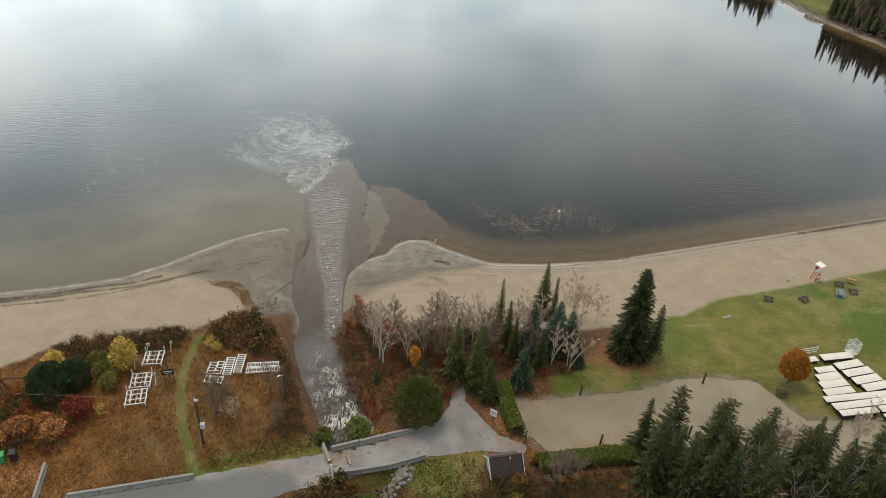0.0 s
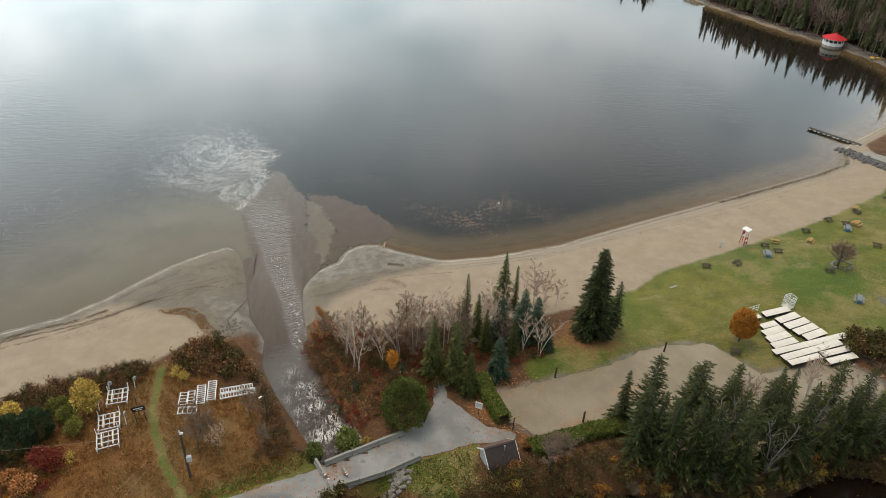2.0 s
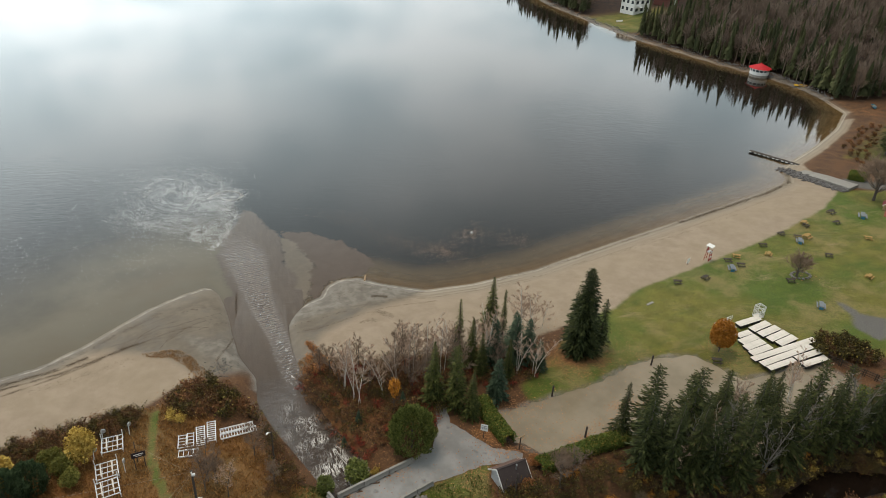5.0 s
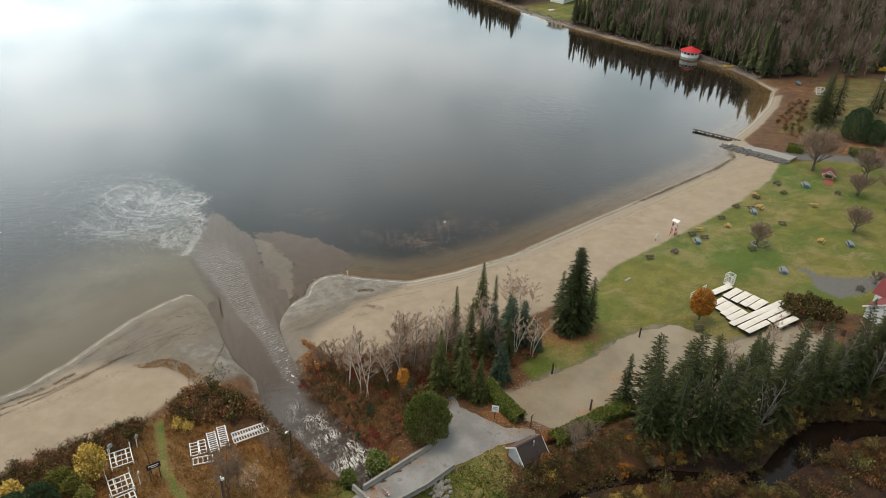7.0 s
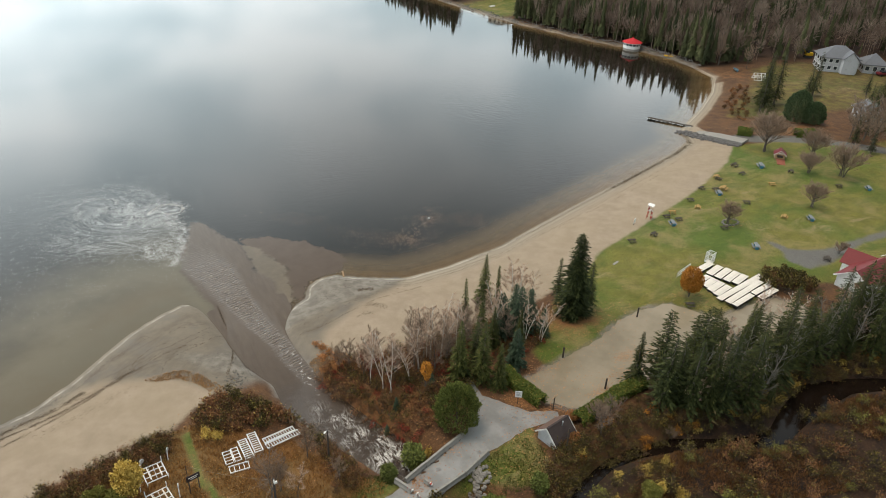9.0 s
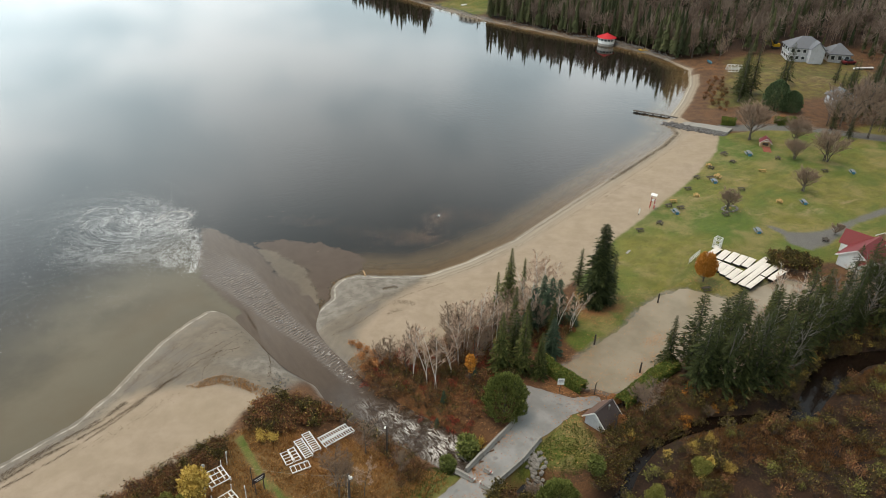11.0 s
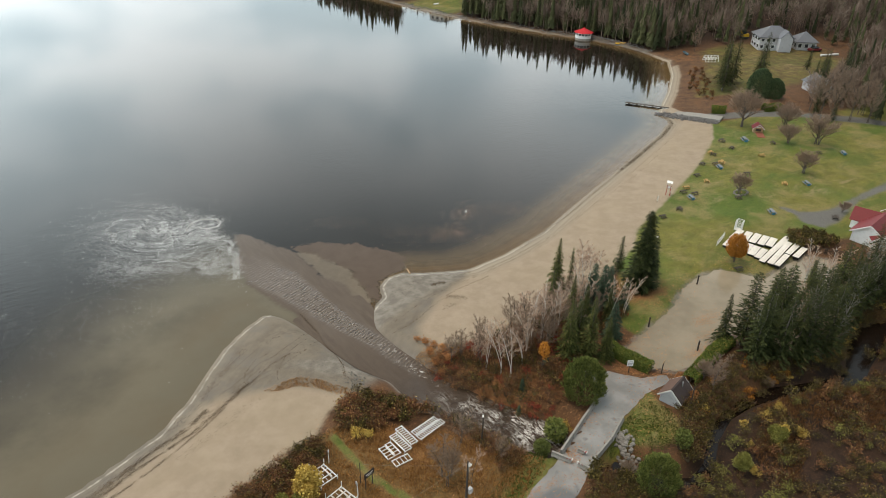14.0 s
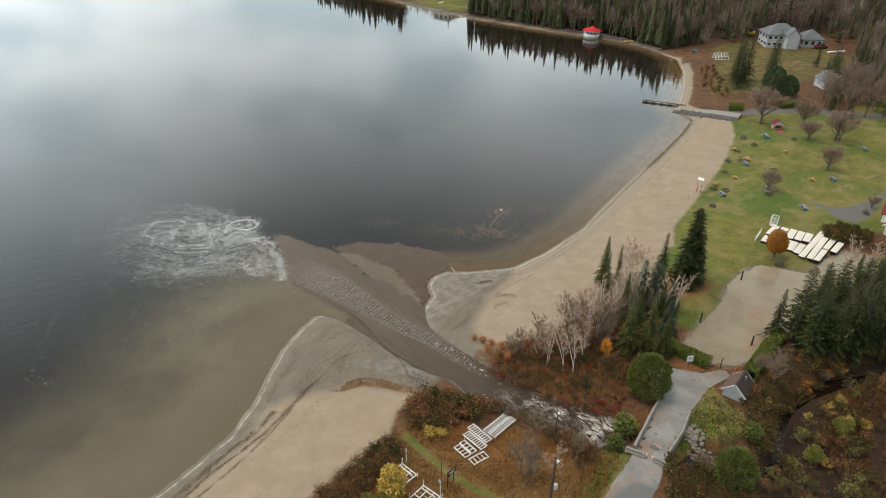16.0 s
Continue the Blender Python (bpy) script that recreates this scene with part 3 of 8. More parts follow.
def height(x, y):
    x, y = np.asarray(x, float), np.asarray(y, float)
    d = shore_dist(x, y)
    land = 1.35 * (1 - np.exp(-np.maximum(d, 0) / 6.0)) + 0.75 * sstep(8, 28, d)
    land = land + 0.10 * lumps(x, y, 0.35) * sstep(3, 20, d)
    far = sstep(150, 215, y + 0.45 * (x - 100)) * sstep(90, 130, x + 0.02 * y)
    rise = np.maximum(d - 14, 0)
    land = land + far * (0.085 * np.minimum(rise, 200) + 0.04 * np.clip(rise - 200, 0, 900) + 2.5 * lumps(x, y, 0.02) * sstep(20, 120, d))
    back = sstep(400, 900, y) * sstep(0, 200, d)
    land = land + back * 25
    slope = np.where(x > -12, 0.085, 0.055)
    bed = -slope * np.minimum(-d, 14) - 0.11 * np.maximum(-d - 14, 0)
    h = np.where(d > 0, land, np.maximum(bed, -6))
    ds, ps = along(STREAM_LINE, x, y)
    cut = np.interp(ps, [0, 0.12, 0.5, 0.8, 1], [0.0, -0.1, -0.35, -0.45, -0.6])
    h = np.where(h > cut, cut + (h - cut) * sstep(-0.6, 2.4, ds), h)
    db, _ = along(BROOK_LINE, x, y)
    h = np.where(h > 0.3, 0.3 + (h - 0.3) * sstep(-0.8, 2.2, db), h)
    bog = sstep(0, 6, sdist([(-1, 36), (10, 36), (30, 35), (60, 27), (80, 10), (-20, 10)], x, y))
    h = h - bog * 0.9
    flat = sstep(-2.0, 0.4, sdist(COURT, x, y))
    h = h * (1 - flat) + 1.78 * flat
    # the road crosses the brook on a filled bridge
    rd = sstep(-1.6, 0.2, sdist(ROAD, x, y))
    return h * (1 - rd) + 2.08 * rd


def H(x, y):
    return float(height(np.array([x]), np.array([y]))[0])


def axis(lo, hi, step, far_lo, far_hi, grow=1.13, cap=60):
    core = list(np.arange(lo, hi + step / 2, step))
    a, s = [], step
    v = lo
    while v > far_lo:
        s = min(s * grow, cap)
        v -= s
        a.append(v)
    b, s = [], step
    v = core[-1]
    while v < far_hi:
        s = min(s * grow, cap)
        v += s
        b.append(v)
    return np.array(a[::-1] + core + b)


def link_mesh(name, verts, faces, mats, attrs=None, smooth=False, parent=None):
    me = bpy.data.meshes.new(name)
    me.from_pydata(verts if isinstance(verts, list) else verts.tolist(), [], faces if isinstance(faces, list) else faces.tolist())
    for m in mats if isinstance(mats, (list, tuple)) else [mats]:
        me.materials.append(m)
    for k, v in (attrs or {}).items():
        at = me.attributes.new(k, "FLOAT", "POINT")
        at.data.foreach_set("value", np.asarray(v, np.float32))
    if smooth:
        me.polygons.foreach_set("use_smooth", [True] * len(me.polygons))
    me.update()
    ob = new(name, me)
    ob.parent = parent
    return ob


XS = axis(-62, 112, 0.7, -2400, 2400)
YS = axis(24, 128, 0.7, -300, 2600)
GX, GY = np.meshgrid(XS, YS)
gx, gy = GX.ravel(), GY.ravel()
gz = height(gx, gy)
gd = shore_dist(gx, gy)
idx = np.arange(len(gx)).reshape(GX.shape)
quads = np.stack([idx[:-1, :-1], idx[:-1, 1:], idx[1:, 1:], idx[1:, :-1]], -1).reshape(-1, 4)


def mask(poly, soft=1.2):
    return np.clip(0.5 + sdist(poly, gx, gy) / (2 * soft), 0, 1)


s_d, s_p = along(STREAM_LINE, gx, gy)
strip = np.where(gy > 135, 0.9, 2.5)
m_sand = np.maximum(mask(SAND), np.clip(0.5 + (strip - np.abs(gd)) / 2.4, 0, 1) * np.where(gy > 135, 0.45, 1.0))
m_sand = np.maximum(m_sand, (gd < 0) * 1.0)
m_wet = np.clip(0.95 - gd / 5.5, 0, 1) * (gd > -30) + 0.9 * (gd <= -30)
m_wet = np.maximum(m_wet, np.clip(1 - s_d / 4.0, 0, 1) * (gy > 58))
m_mud = np.clip(1.0 - np.abs(s_d) / 2.0, 0, 1) * (gy > 63) * np.clip((76 - gy) / 8, 0, 1) * 0.9
m_mud = np.maximum(m_mud, np.clip(1.1 - np.abs(gd - 0.8) / 2.2, 0, 0.9) * (gy > 150))
m_mud = np.maximum(m_mud, np.clip(1.0 - np.abs(sdist(COURT, gx, gy)) / 1.1, 0, 0.6))
m_fallen = np.maximum.reduce([np.clip(0.82 - np.hypot(gx - 23, gy - 60) / 8.5, 0, 1), np.clip(0.95 - np.hypot(gx - 10.5, gy - 50) / 5.0, 0, 1),
                              np.clip(0.95 - np.hypot((gx + 5) / 1.3, gy - 56) / 9.0, 0, 1), np.clip(0.55 - np.hypot(gx - 143, gy - 138) / 20, 0, 1),
                              np.clip(0.62 - np.hypot((gx - 115) / 2, gy - 98) / 14, 0, 1),
                              np.clip(1.0 - sdist([(-27, 71.6), (-24, 71), (-22.2, 69.2), (-20.4, 66.4)], gx, gy, False) / 1.0, 0, 0.9), mask([(-40, 41.2), (-34.2, 42.3), (-33.2, 41.2), (-32.8, 38.3), (-37, 37.4), (-42, 38)], 0.8) * 0.95, np.clip(1.0 - sdist([(-7.8, 69.6), (-7.4, 67), (-7.2, 64)], gx, gy, False) / 1.4, 0, 0.9)])
m_turf = np.maximum.reduce([np.clip(0.5 + (sdist(TURF, gx, gy) + 2.6) / 2.4, 0, 1), mask([(7.2, 45.6), (6.4, 43.4), (5.8, 40.4), (3.2, 38.9), (1.3, 39.4), (-1.0, 41.6), (-5.5, 41.6), (0.7, 44.1)], 1.0),
                            mask([(106, 112), (120, 104), (150, 98), (182, 106), (192, 126), (168, 140), (150, 142), (140, 132), (126, 124)], 3) * 0.5, mask([(122, 60), (160, 60), (150, 80), (124, 84)], 3), mask([(58, 57), (62, 59), (100, 60), (112, 50), (80, 44.5), (70, 45.5), (62, 51), (57, 54)], 1.5)])
trail = sdist([(-25.1, 60.5), (-25.0, 55), (-24.4, 51.8), (-22.5, 46.6), (-19.8, 41.6)], gx, gy, False)
m_turf = np.maximum(m_turf, np.clip(1.15 - trail / 0.62, 0, 0.85))
verge = np.abs(sdist([(-19, 41.8), (-12, 44.2), (-8.6, 45.6)], gx, gy, False))
m_turf = np.maximum(m_turf, np.clip(0.9 - verge / 3.0, 0, 0.75))
m_turf = np.maximum(m_turf, mask([(117, 232), (115, 254), (128, 266), (150, 266), (158, 254), (146, 242), (132, 234)], 3) * 0.8)
m_turf = np.where((gx > 10) & (gx < 34) & (gy < 62), m_turf * np.clip(1.2 - m_fallen * 0.9, 0, 1), m_turf)
FLATS = [(-20.2, 65.3), (-24.4, 70.6), (-28, 72.2), (-34, 74.5), (-40, 72.2), (-34.2, 77), (-27.5, 83.5), (-20.8, 87.2), (-16.5, 87), (-15, 80), (-15.5, 70), (-15.8, 65.5)]
FLATS_E = [(-11.5, 66), (-11.5, 84), (-5, 85), (0.5, 84.8), (5, 82), (9, 80.6), (6, 77.8), (0, 75.6), (-6, 72), (-9.0, 67)]
m_flat = np.maximum(mask(FLATS, 1.8), mask(FLATS_E, 1.8))
# bog peat; its near-black colour also darkens the floor under wood and far woods
m_dark_floor = np.maximum.reduce([mask([(0, 36.4), (9, 38.6), (20, 38.8), (34, 38.6), (48, 38), (60, 34), (90, 10), (-12, 10), (-6, 36), (-3, 41)], 2), mask([(20, 44), (34, 44.5), (55, 43), (88, 46), (88, 30), (22, 36)], 2) * 0.9, sstep(2, 5, gd) * sstep(150, 190, gy + 0.45 * (gx - 100)) * 0.95])
m_shelf = np.maximum(mask([(-11, 80), (-5.4, 81), (-3, 85), (1, 85.4), (6, 82), (9, 80.4), (4, 78.2), (-2, 77.2), (-7, 76.4), (-10.5, 75)], 1.2), mask([(-24, 75), (-19.7, 73.2), (-16, 73.5), (-15, 69), (-15.4, 66), (-18.6, 68.2), (-21, 71.2)], 1.4))
m_dark_floor = m_dark_floor * np.clip(1.15 - 1.4 * m_turf * (gy > 150), 0, 1)
m_flat = np.maximum(m_flat, mask([(-90, 62), (-75, 65), (-52, 70), (-40, 74), (-34, 75), (-37.5, 71.6), (-52, 65.6), (-75, 60.2), (-90, 57)], 1.6))
ground = link_mesh("ground", np.stack([gx, gy, gz], 1), quads, GROUND,
                   {"sand": m_sand, "wet": m_wet, "mud": m_mud, "turf": m_turf, "fallen": m_fallen, "meadow": mask(MEADOW, 2.0),
                    "gravel": np.maximum(mask(TRACK), mask(DRIVE)), "shore": gd, "flats": m_flat, "peat": m_dark_floor, "bank": gx, "wrack": np.min([sdist(q, gx, gy, False) for q in WRACK_LINES], axis=0), "shelf": m_shelf, "dark_edge": sstep(20, 50, gx) * (gx < 93)}, smooth=True)
tagged(ground, "sandy lake beach, autumn lawn and brown meadow", "ground", kind="structure")


def wave_attr(x, y):
    d_, t_ = along(WAVES, x, y)
    return np.clip(0.5 - d_ / 1.1, 0, 1) * np.interp(t_, [0, 0.1, 0.5, 0.72, 0.86, 1], [0.4, 1, 1, 0.7, 0.4, 0])


def spread(rs, line, n, wide, lean=1.0):
    """Random points along a line of (x, y), scattered across it."""
    q = np.array(line, float)
    seg = np.hypot(*np.diff(q, axis=0).T)
    cum = np.concatenate([[0], np.cumsum(seg)])
    t = rs.random(n) ** lean * cum[-1]
    at = np.stack([np.interp(t, cum, q[:, 0]), np.interp(t, cum, q[:, 1])], 1)
    k = np.clip(np.searchsorted(cum, t) - 1, 0, len(seg) - 1)
    d = np.diff(q, axis=0)[k] / seg[k][:, None]
    return at + np.stack([-d[:, 1], d[:, 0]], 1) * (rs.normal(size=n) * wide)[:, None], np.arctan2(d[:, 1], d[:, 0])


def foam_drift():
    """Foam drawn into threads by a slow eddy beside the jet: places and headings."""
    rs = np.random.RandomState(11)
    eddy = np.array([-27.6, 119.8])
    pts, way = [], []
    # curling threads round the eddy, thick towards the jet and fading on the far side
    for k in range(430):
        a, q = rs.uniform(0, 6.283), rs.random() ** 0.45
        bright = 0.10 + 0.75 * max(0.0, math.cos(a + 0.95)) ** 1.5
        if rs.random() > bright * (1.1 - 0.45 * q):
            continue
        arc = rs.uniform(0.2, 0.9)
        n = int(arc * (0.3 + q) * rs.uniform(14, 80))
        u = rs.random(n) * arc
        rad = q * (1 - 0.10 * u) + rs.normal(size=n) * rs.choice([0.006, 0.012, 0.03, 0.06])
        pts.append(eddy + np.stack([np.cos(a + u) * rad * 10.2, np.sin(a + u) * rad * 12.4], 1))
        way.append(a + u + 1.57)
    # the ragged front of the jet, its bright arms and the hook at its end
    for line, n, wide in [([(-16.4, 113.2), (-16.7, 108.5), (-17.6, 104), (-18.9, 100), (-20.2, 97.6)], 2300, 0.30), ([(-17.2, 112.5), (-18.6, 107), (-20.2, 102.6), (-23, 101.2)], 2600, 1.25),
                          ([(-16.8, 112.0), (-19.6, 114.3), (-23.9, 116.8), (-26.2, 119.4), (-27.4, 121.6)], 1300, 0.55), ([(-18, 103), (-21, 104.2), (-25, 106.6), (-30, 109), (-35, 113.5)], 1700, 1.7),
                          ([(-20.4, 103.2), (-26, 103.6), (-32, 106.2), (-37, 111)], 900, 2.2), ([(-31.4, 118.4), (-31.2, 123), (-28.8, 126.6), (-26.2, 126), (-26.8, 122)], 800, 0.3), ([(-17, 122.4), (-22, 126.5), (-27, 130.5), (-33, 130.5), (-37.5, 125)], 420, 1.5),
                          ([(-20.4, 116.6), (-18.2, 119.2), (-15.0, 117.2)], 300, 0.25)]:
        p_, w_ = spread(rs, line, n, wide)
        pts.append(p_)
        way.append(w_)
    p_, head = np.concatenate(pts), np.concatenate(way)
    small = [(np.array([rs.uniform(-38, -16), rs.uniform(99, 132)]), rs.uniform(0.7, 2.6), rs.choice([-1, 1]) * rs.uniform(0.05, 0.17)) for _ in range(60)]
    for step in range(12):
        for c0, rad, sp in small:
            q = p_ - c0
            g_ = sp * np.exp(-np.sum(q * q, 1) / (rad * rad))
            p_ = p_ + np.stack([-q[:, 1], q[:, 0]], 1) * g_[:, None]
    hook, h_way = spread(rs, [(-21.0, 116.0), (-20.0, 117.4), (-19.0, 118.5), (-17.4, 118.8), (-15.6, 117.6), (-15.2, 116.0), (-16.0, 114.9), (-17.6, 114.9), (-18.7, 115.9)], 2400, 0.13)
    p_, head = np.concatenate([p_, hook]), np.concatenate([head, h_way])
    # loose flecks drifting off along the shore
    n = 2700
    x = -18 - rs.random(n) ** 0.8 * 36
    y = np.interp(x, [-54, -44, -30, -18], [97, 100, 99, 99]) + rs.normal(size=n) * np.interp(x, [-54, -35, -18], [6, 6, 2.5])
    loose = np.stack([x, y], 1)
    loose = loose[(lumps(x, y, 0.5) + rs.normal(size=n) * 0.6) > -0.15]
    n = 700
    wide_ = eddy + unit2(rs, n) * np.array([14.0, 14.5]) * (0.75 + 0.45 * rs.random(n))[:, None]
    p_ = np.concatenate([p_, loose, wide_])
    head = np.concatenate([head, rs.random(len(loose) + n) * 6.28])
    ok = (shore_dist(p_[:, 0], p_[:, 1]) < -2.0) & (sdist(PLUME, p_[:, 0], p_[:, 1]) < rs.normal(size=len(p_)) * 0.5 + 0.3)
    return p_[ok], head[ok]


def unit2(rs, n):
    a = rs.uniform(0, 6.283, n)
    return np.stack([np.cos(a), np.sin(a)], 1)


FOAM_AT, FOAM_HEAD = foam_drift()
hist, hx, hy = np.histogram2d(FOAM_AT[:, 0], FOAM_AT[:, 1], bins=[np.arange(-70, 0, 0.7), np.arange(80, 145, 0.7)])
for _ in range(2):
    hist[1:-1] = (hist[:-2] + 2 * hist[1:-1] + hist[2:]) / 4
    hist[:, 1:-1] = (hist[:, :-2] + 2 * hist[:, 1:-1] + hist[:, 2:]) / 4


def foam_density(x, y):
    i, j = np.clip(((x + 70) / 0.7).astype(int), 0, hist.shape[0] - 1), np.clip(((y - 80) / 0.7).astype(int), 0, hist.shape[1] - 1)
    return np.where((x > -69) & (x < -2) & (y > 81) & (y < 144), np.clip(hist[i, j] / 34.0, 0, 1), 0)


def film(x, y):
    """How thick the thin foam film lies: dense at the jet's front, thinning round the eddy."""
    e = np.hypot((x + 27.6) / 10.5, (y - 117.8) / 13.0)
    return np.clip(1.15 - e, 0, 1) ** 0.7 * np.interp(x, [-40, -31, -24, -17], [0.22, 0.40, 0.65, 1.0]) * np.interp(y, [101, 107, 122, 131], [0.55, 1.0, 0.8, 0.5])


def wound(x, y):
    """Places turned round the eddy, the more the nearer to its middle."""
    dx, dy = x + 27.6, y - 119.8
    a = 2.4 * np.exp(-np.hypot(dx, dy * 0.85) / 6.5)
    return dx * np.cos(a) - dy * np.sin(a), dx * np.sin(a) + dy * np.cos(a)


wet_face = (gd[quads].min(1) < 0.6) | ((gz[quads].min(1) < 0.03) & (gy[quads].min(1) > 72) & (gy[quads].min(1) < 100))
used = np.unique(quads[wet_face])
remap = np.full(len(gx), -1)
remap[used] = np.arange(len(used))
silt = sstep(-29, -6, gd + 3 * lumps(gx, gy, 0.09)) * sstep(13, 19, -gx)
lake = link_mesh("lake", np.stack([gx[used], gy[used], np.zeros(len(used))], 1), remap[quads[wet_face]], LAKE,
                 {"depth": -gz[used], "plume": np.maximum(np.clip(0.5 + sdist(PLUME, gx[used], gy[used]) / 4.0, 0, 1), np.clip(1.1 - s_d[used] / 4.0, 0, 1) * (gy[used] < 84) * (np.abs(gx[used] + 13) < 5)),
                  "lobe": np.clip(0.5 + sdist(LOBE, gx[used], gy[used]) / 4.0, 0, 1), "pale": np.clip(0.5 + sdist(PALE, gx[used], gy[used]) / 3.0, 0, 1), "wave": wave_attr(gx[used], gy[used]),
                  "foamy": foam_density(gx[used], gy[used]), "silt": silt[used], "film": film(gx[used], gy[used]), "wound_x": wound(gx[used], gy[used])[0], "wound_y": wound(gx[used], gy[used])[1]}, smooth=True)
tagged(lake, "calm dark lake water mirroring a cloudy sky", "lake", kind="structure")


def ribbon(name, line, zs, mat, label, extra, cols=17):
    """A strip of water along a line."""
    pts, fine = [], []
    for i in range(len(line) - 1):
        for k in range(8):
            t = k / 8
            fine.append([line[i][j] * (1 - t) + line[i + 1][j] * t for j in range(3)])
    fine.append(list(line[-1]))
    fine = np.array(fine)
    for _ in range(3):
        fine[1:-1] = (fine[:-2] + 2 * fine[1:-1] + fine[2:]) / 4
    n = len(fine)
    tang = np.gradient(fine[:, :2], axis=0)
    tang /= np.linalg.norm(tang, axis=1)[:, None]
    nor = np.stack([-tang[:, 1], tang[:, 0]], 1)
    verts, rap, run_, off_ = [], [], [], []
    length = float(np.sum(np.hypot(*np.diff(fine[:, :2], axis=0).T)))
    for i in range(n):
        t = i / (n - 1)
        for c in range(cols):
            u = (c / (cols - 1) * 2 - 1) * (fine[i, 2] + extra)
            q = fine[i, :2] + nor[i] * u
            verts.append((q[0], q[1], float(np.interp(t, *zs))))
            run_.append(t * length)
            off_.append(c / (cols - 1) * 2 - 1)
            rap.append(float(np.interp(t, [0, 0.2, 0.3, 0.42, 0.55], [1, 1.0, 0.75, 0.45, 0.0])) * (1 - 0.5 * abs(u) / (fine[i, 2] + extra)))
    faces = [(i * cols + c, (i + 1) * cols + c, (i + 1) * cols + c + 1, i * cols + c + 1) for i in range(n - 1) for c in range(cols - 1)]
    a, b, c_ = (Vector(verts[k]) for k in faces[0][:3])
    if (b - a).cross(c_ - a).z < 0:
        faces = [f[::-1] for f in faces]
    ob = link_mesh(name, verts, faces, mat, {"rapids": rap, "along": run_, "across": off_, "wave": wave_attr(np.array([q[0] for q in verts]), np.array([q[1] for q in verts]))}, smooth=True)
    return tagged(ob, label, "stream", kind="structure")


ribbon("stream", STREAM_LINE[:8] + [(-13.3, 80, 2.6), (-13.6, 84, 2.2)], ([0, 0.12, 0.45, 0.80, 0.9, 1], [0.85, 0.62, 0.28, 0.08, 0.02, 0.004]), STREAM, "brown foaming flood stream running into the lake", 0.5)
ribbon("brook", BROOK_LINE, ([0, 1], [0.66, 0.66]), BROOK, "dark still brook winding through the woods", 0.35)


def sheet(name, poly, z, lift, mat, label, category, res=1.0, ragged=0.0, attrs=None):
    """A sheet over the ground with the given outline."""
    from mathutils.geometry import delaunay_2d_cdt
    rnd = random.Random(len(poly))
    edge = []
    for i in range(len(poly)):
        a, b = Vector(poly[i]), Vector(poly[(i + 1) % len(poly)])
        k = max(1, int((b - a).length / res))
        for j in range(k):
            q = a.lerp(b, j / k)
            edge.append(Vector((q.x + rnd.uniform(-ragged, ragged), q.y + rnd.uniform(-ragged, ragged))))
    x0, x1 = min(q.x for q in edge), max(q.x for q in edge)
    y0, y1 = min(q.y for q in edge), max(q.y for q in edge)
    ax, ay = np.meshgrid(np.arange(x0, x1, res), np.arange(y0, y1, res))
    ax, ay = ax.ravel(), ay.ravel()
    keep = sdist([tuple(q) for q in edge], ax, ay) > res * 0.5
    pts = edge + [Vector((float(a), float(b))) for a, b in zip(ax[keep], ay[keep])]
    co, _, tris, _, _, _ = delaunay_2d_cdt(pts, [], [list(range(len(edge)))], 1, 1e-4)
    px, py = np.array([q.x for q in co]), np.array([q.y for q in co])
    pz = np.full(len(co), z) if z is not None else height(px, py) + lift
    ob = link_mesh(name, np.stack([px, py, pz], 1), [list(f) for f in tris], mat, {k: f(px, py) for k, f in (attrs or {}).items()}, smooth=True)
    return tagged(ob, label, category, kind="structure")


sheet("road", ROAD, None, 0.03, ASPHALT, "worn grey asphalt lane with leaf drifts along its edges", "road", 0.6, 0.12,
      {"new_tar": lambda x, y: np.clip(0.5 + sdist([(-40, 34), (-29, 38.2), (-20, 40.6), (-13.5, 42.4), (-11.0, 42.0), (-10.0, 40.2), (-12, 36), (-20, 30)], x, y) / 0.8, 0, 1)})
sheet("flooded_court", COURT, 1.86, 0, PUDDLE, "sandy play court under shallow brown flood water", "puddle", 0.8, 0.25)

# ---- made things ----
CONCRETE = plain("weathered_concrete", (0.27, 0.255, 0.23), 0.9, 0.18, 1.2, (0.16, 0.15, 0.13), 0.45)
DECK = plain("pale_dock_boards", (0.68, 0.63, 0.56), 0.75, 0.10, 1.5, (0.42, 0.37, 0.31), 0.35, per_object=0.08)
FLOAT_DARK = plain("black_float_sides", (0.035, 0.033, 0.032), 0.6, 0.2)
WHITE = plain("white_painted_wood", (0.74, 0.73, 0.70), 0.6, 0.06, 1.5, (0.40, 0.38, 0.34), 0.25)
ALU = plain("white_frame_metal", (0.72, 0.72, 0.70), 0.45, 0.08, 2.0, (0.38, 0.36, 0.32), 0.25)
DARKWOOD = plain("dark_stained_wood", (0.060, 0.048, 0.038), 0.8, 0.25, 2.5)
POSTWOOD = plain("old_pole_wood", (0.075, 0.060, 0.050), 0.9, 0.25, 2.0)
YELLOWWOOD = plain("yellow_pine_wood", (0.36, 0.22, 0.07), 0.7, 0.18, 2.5)
BLUEPAINT = plain("light_blue_paint", (0.06, 0.19, 0.28), 0.5, 0.1)
GREYPAINT = plain("blue_grey_paint", (0.17, 0.19, 0.21), 0.55, 0.12)
REDPAINT = plain("red_paint", (0.42, 0.045, 0.035), 0.55, 0.12)
REDROOF = plain("dark_red_roof_metal", (0.155, 0.022, 0.024), 0.55, 0.12, 1.0, (0.10, 0.02, 0.02), 0.3)
BRIGHTRED = plain("bright_red_roof", (0.50, 0.022, 0.030), 0.5, 0.1)
BROWNROOF = plain("brown_shingles", (0.115, 0.070, 0.055), 0.85, 0.22, 2.0, per_object=0.3)
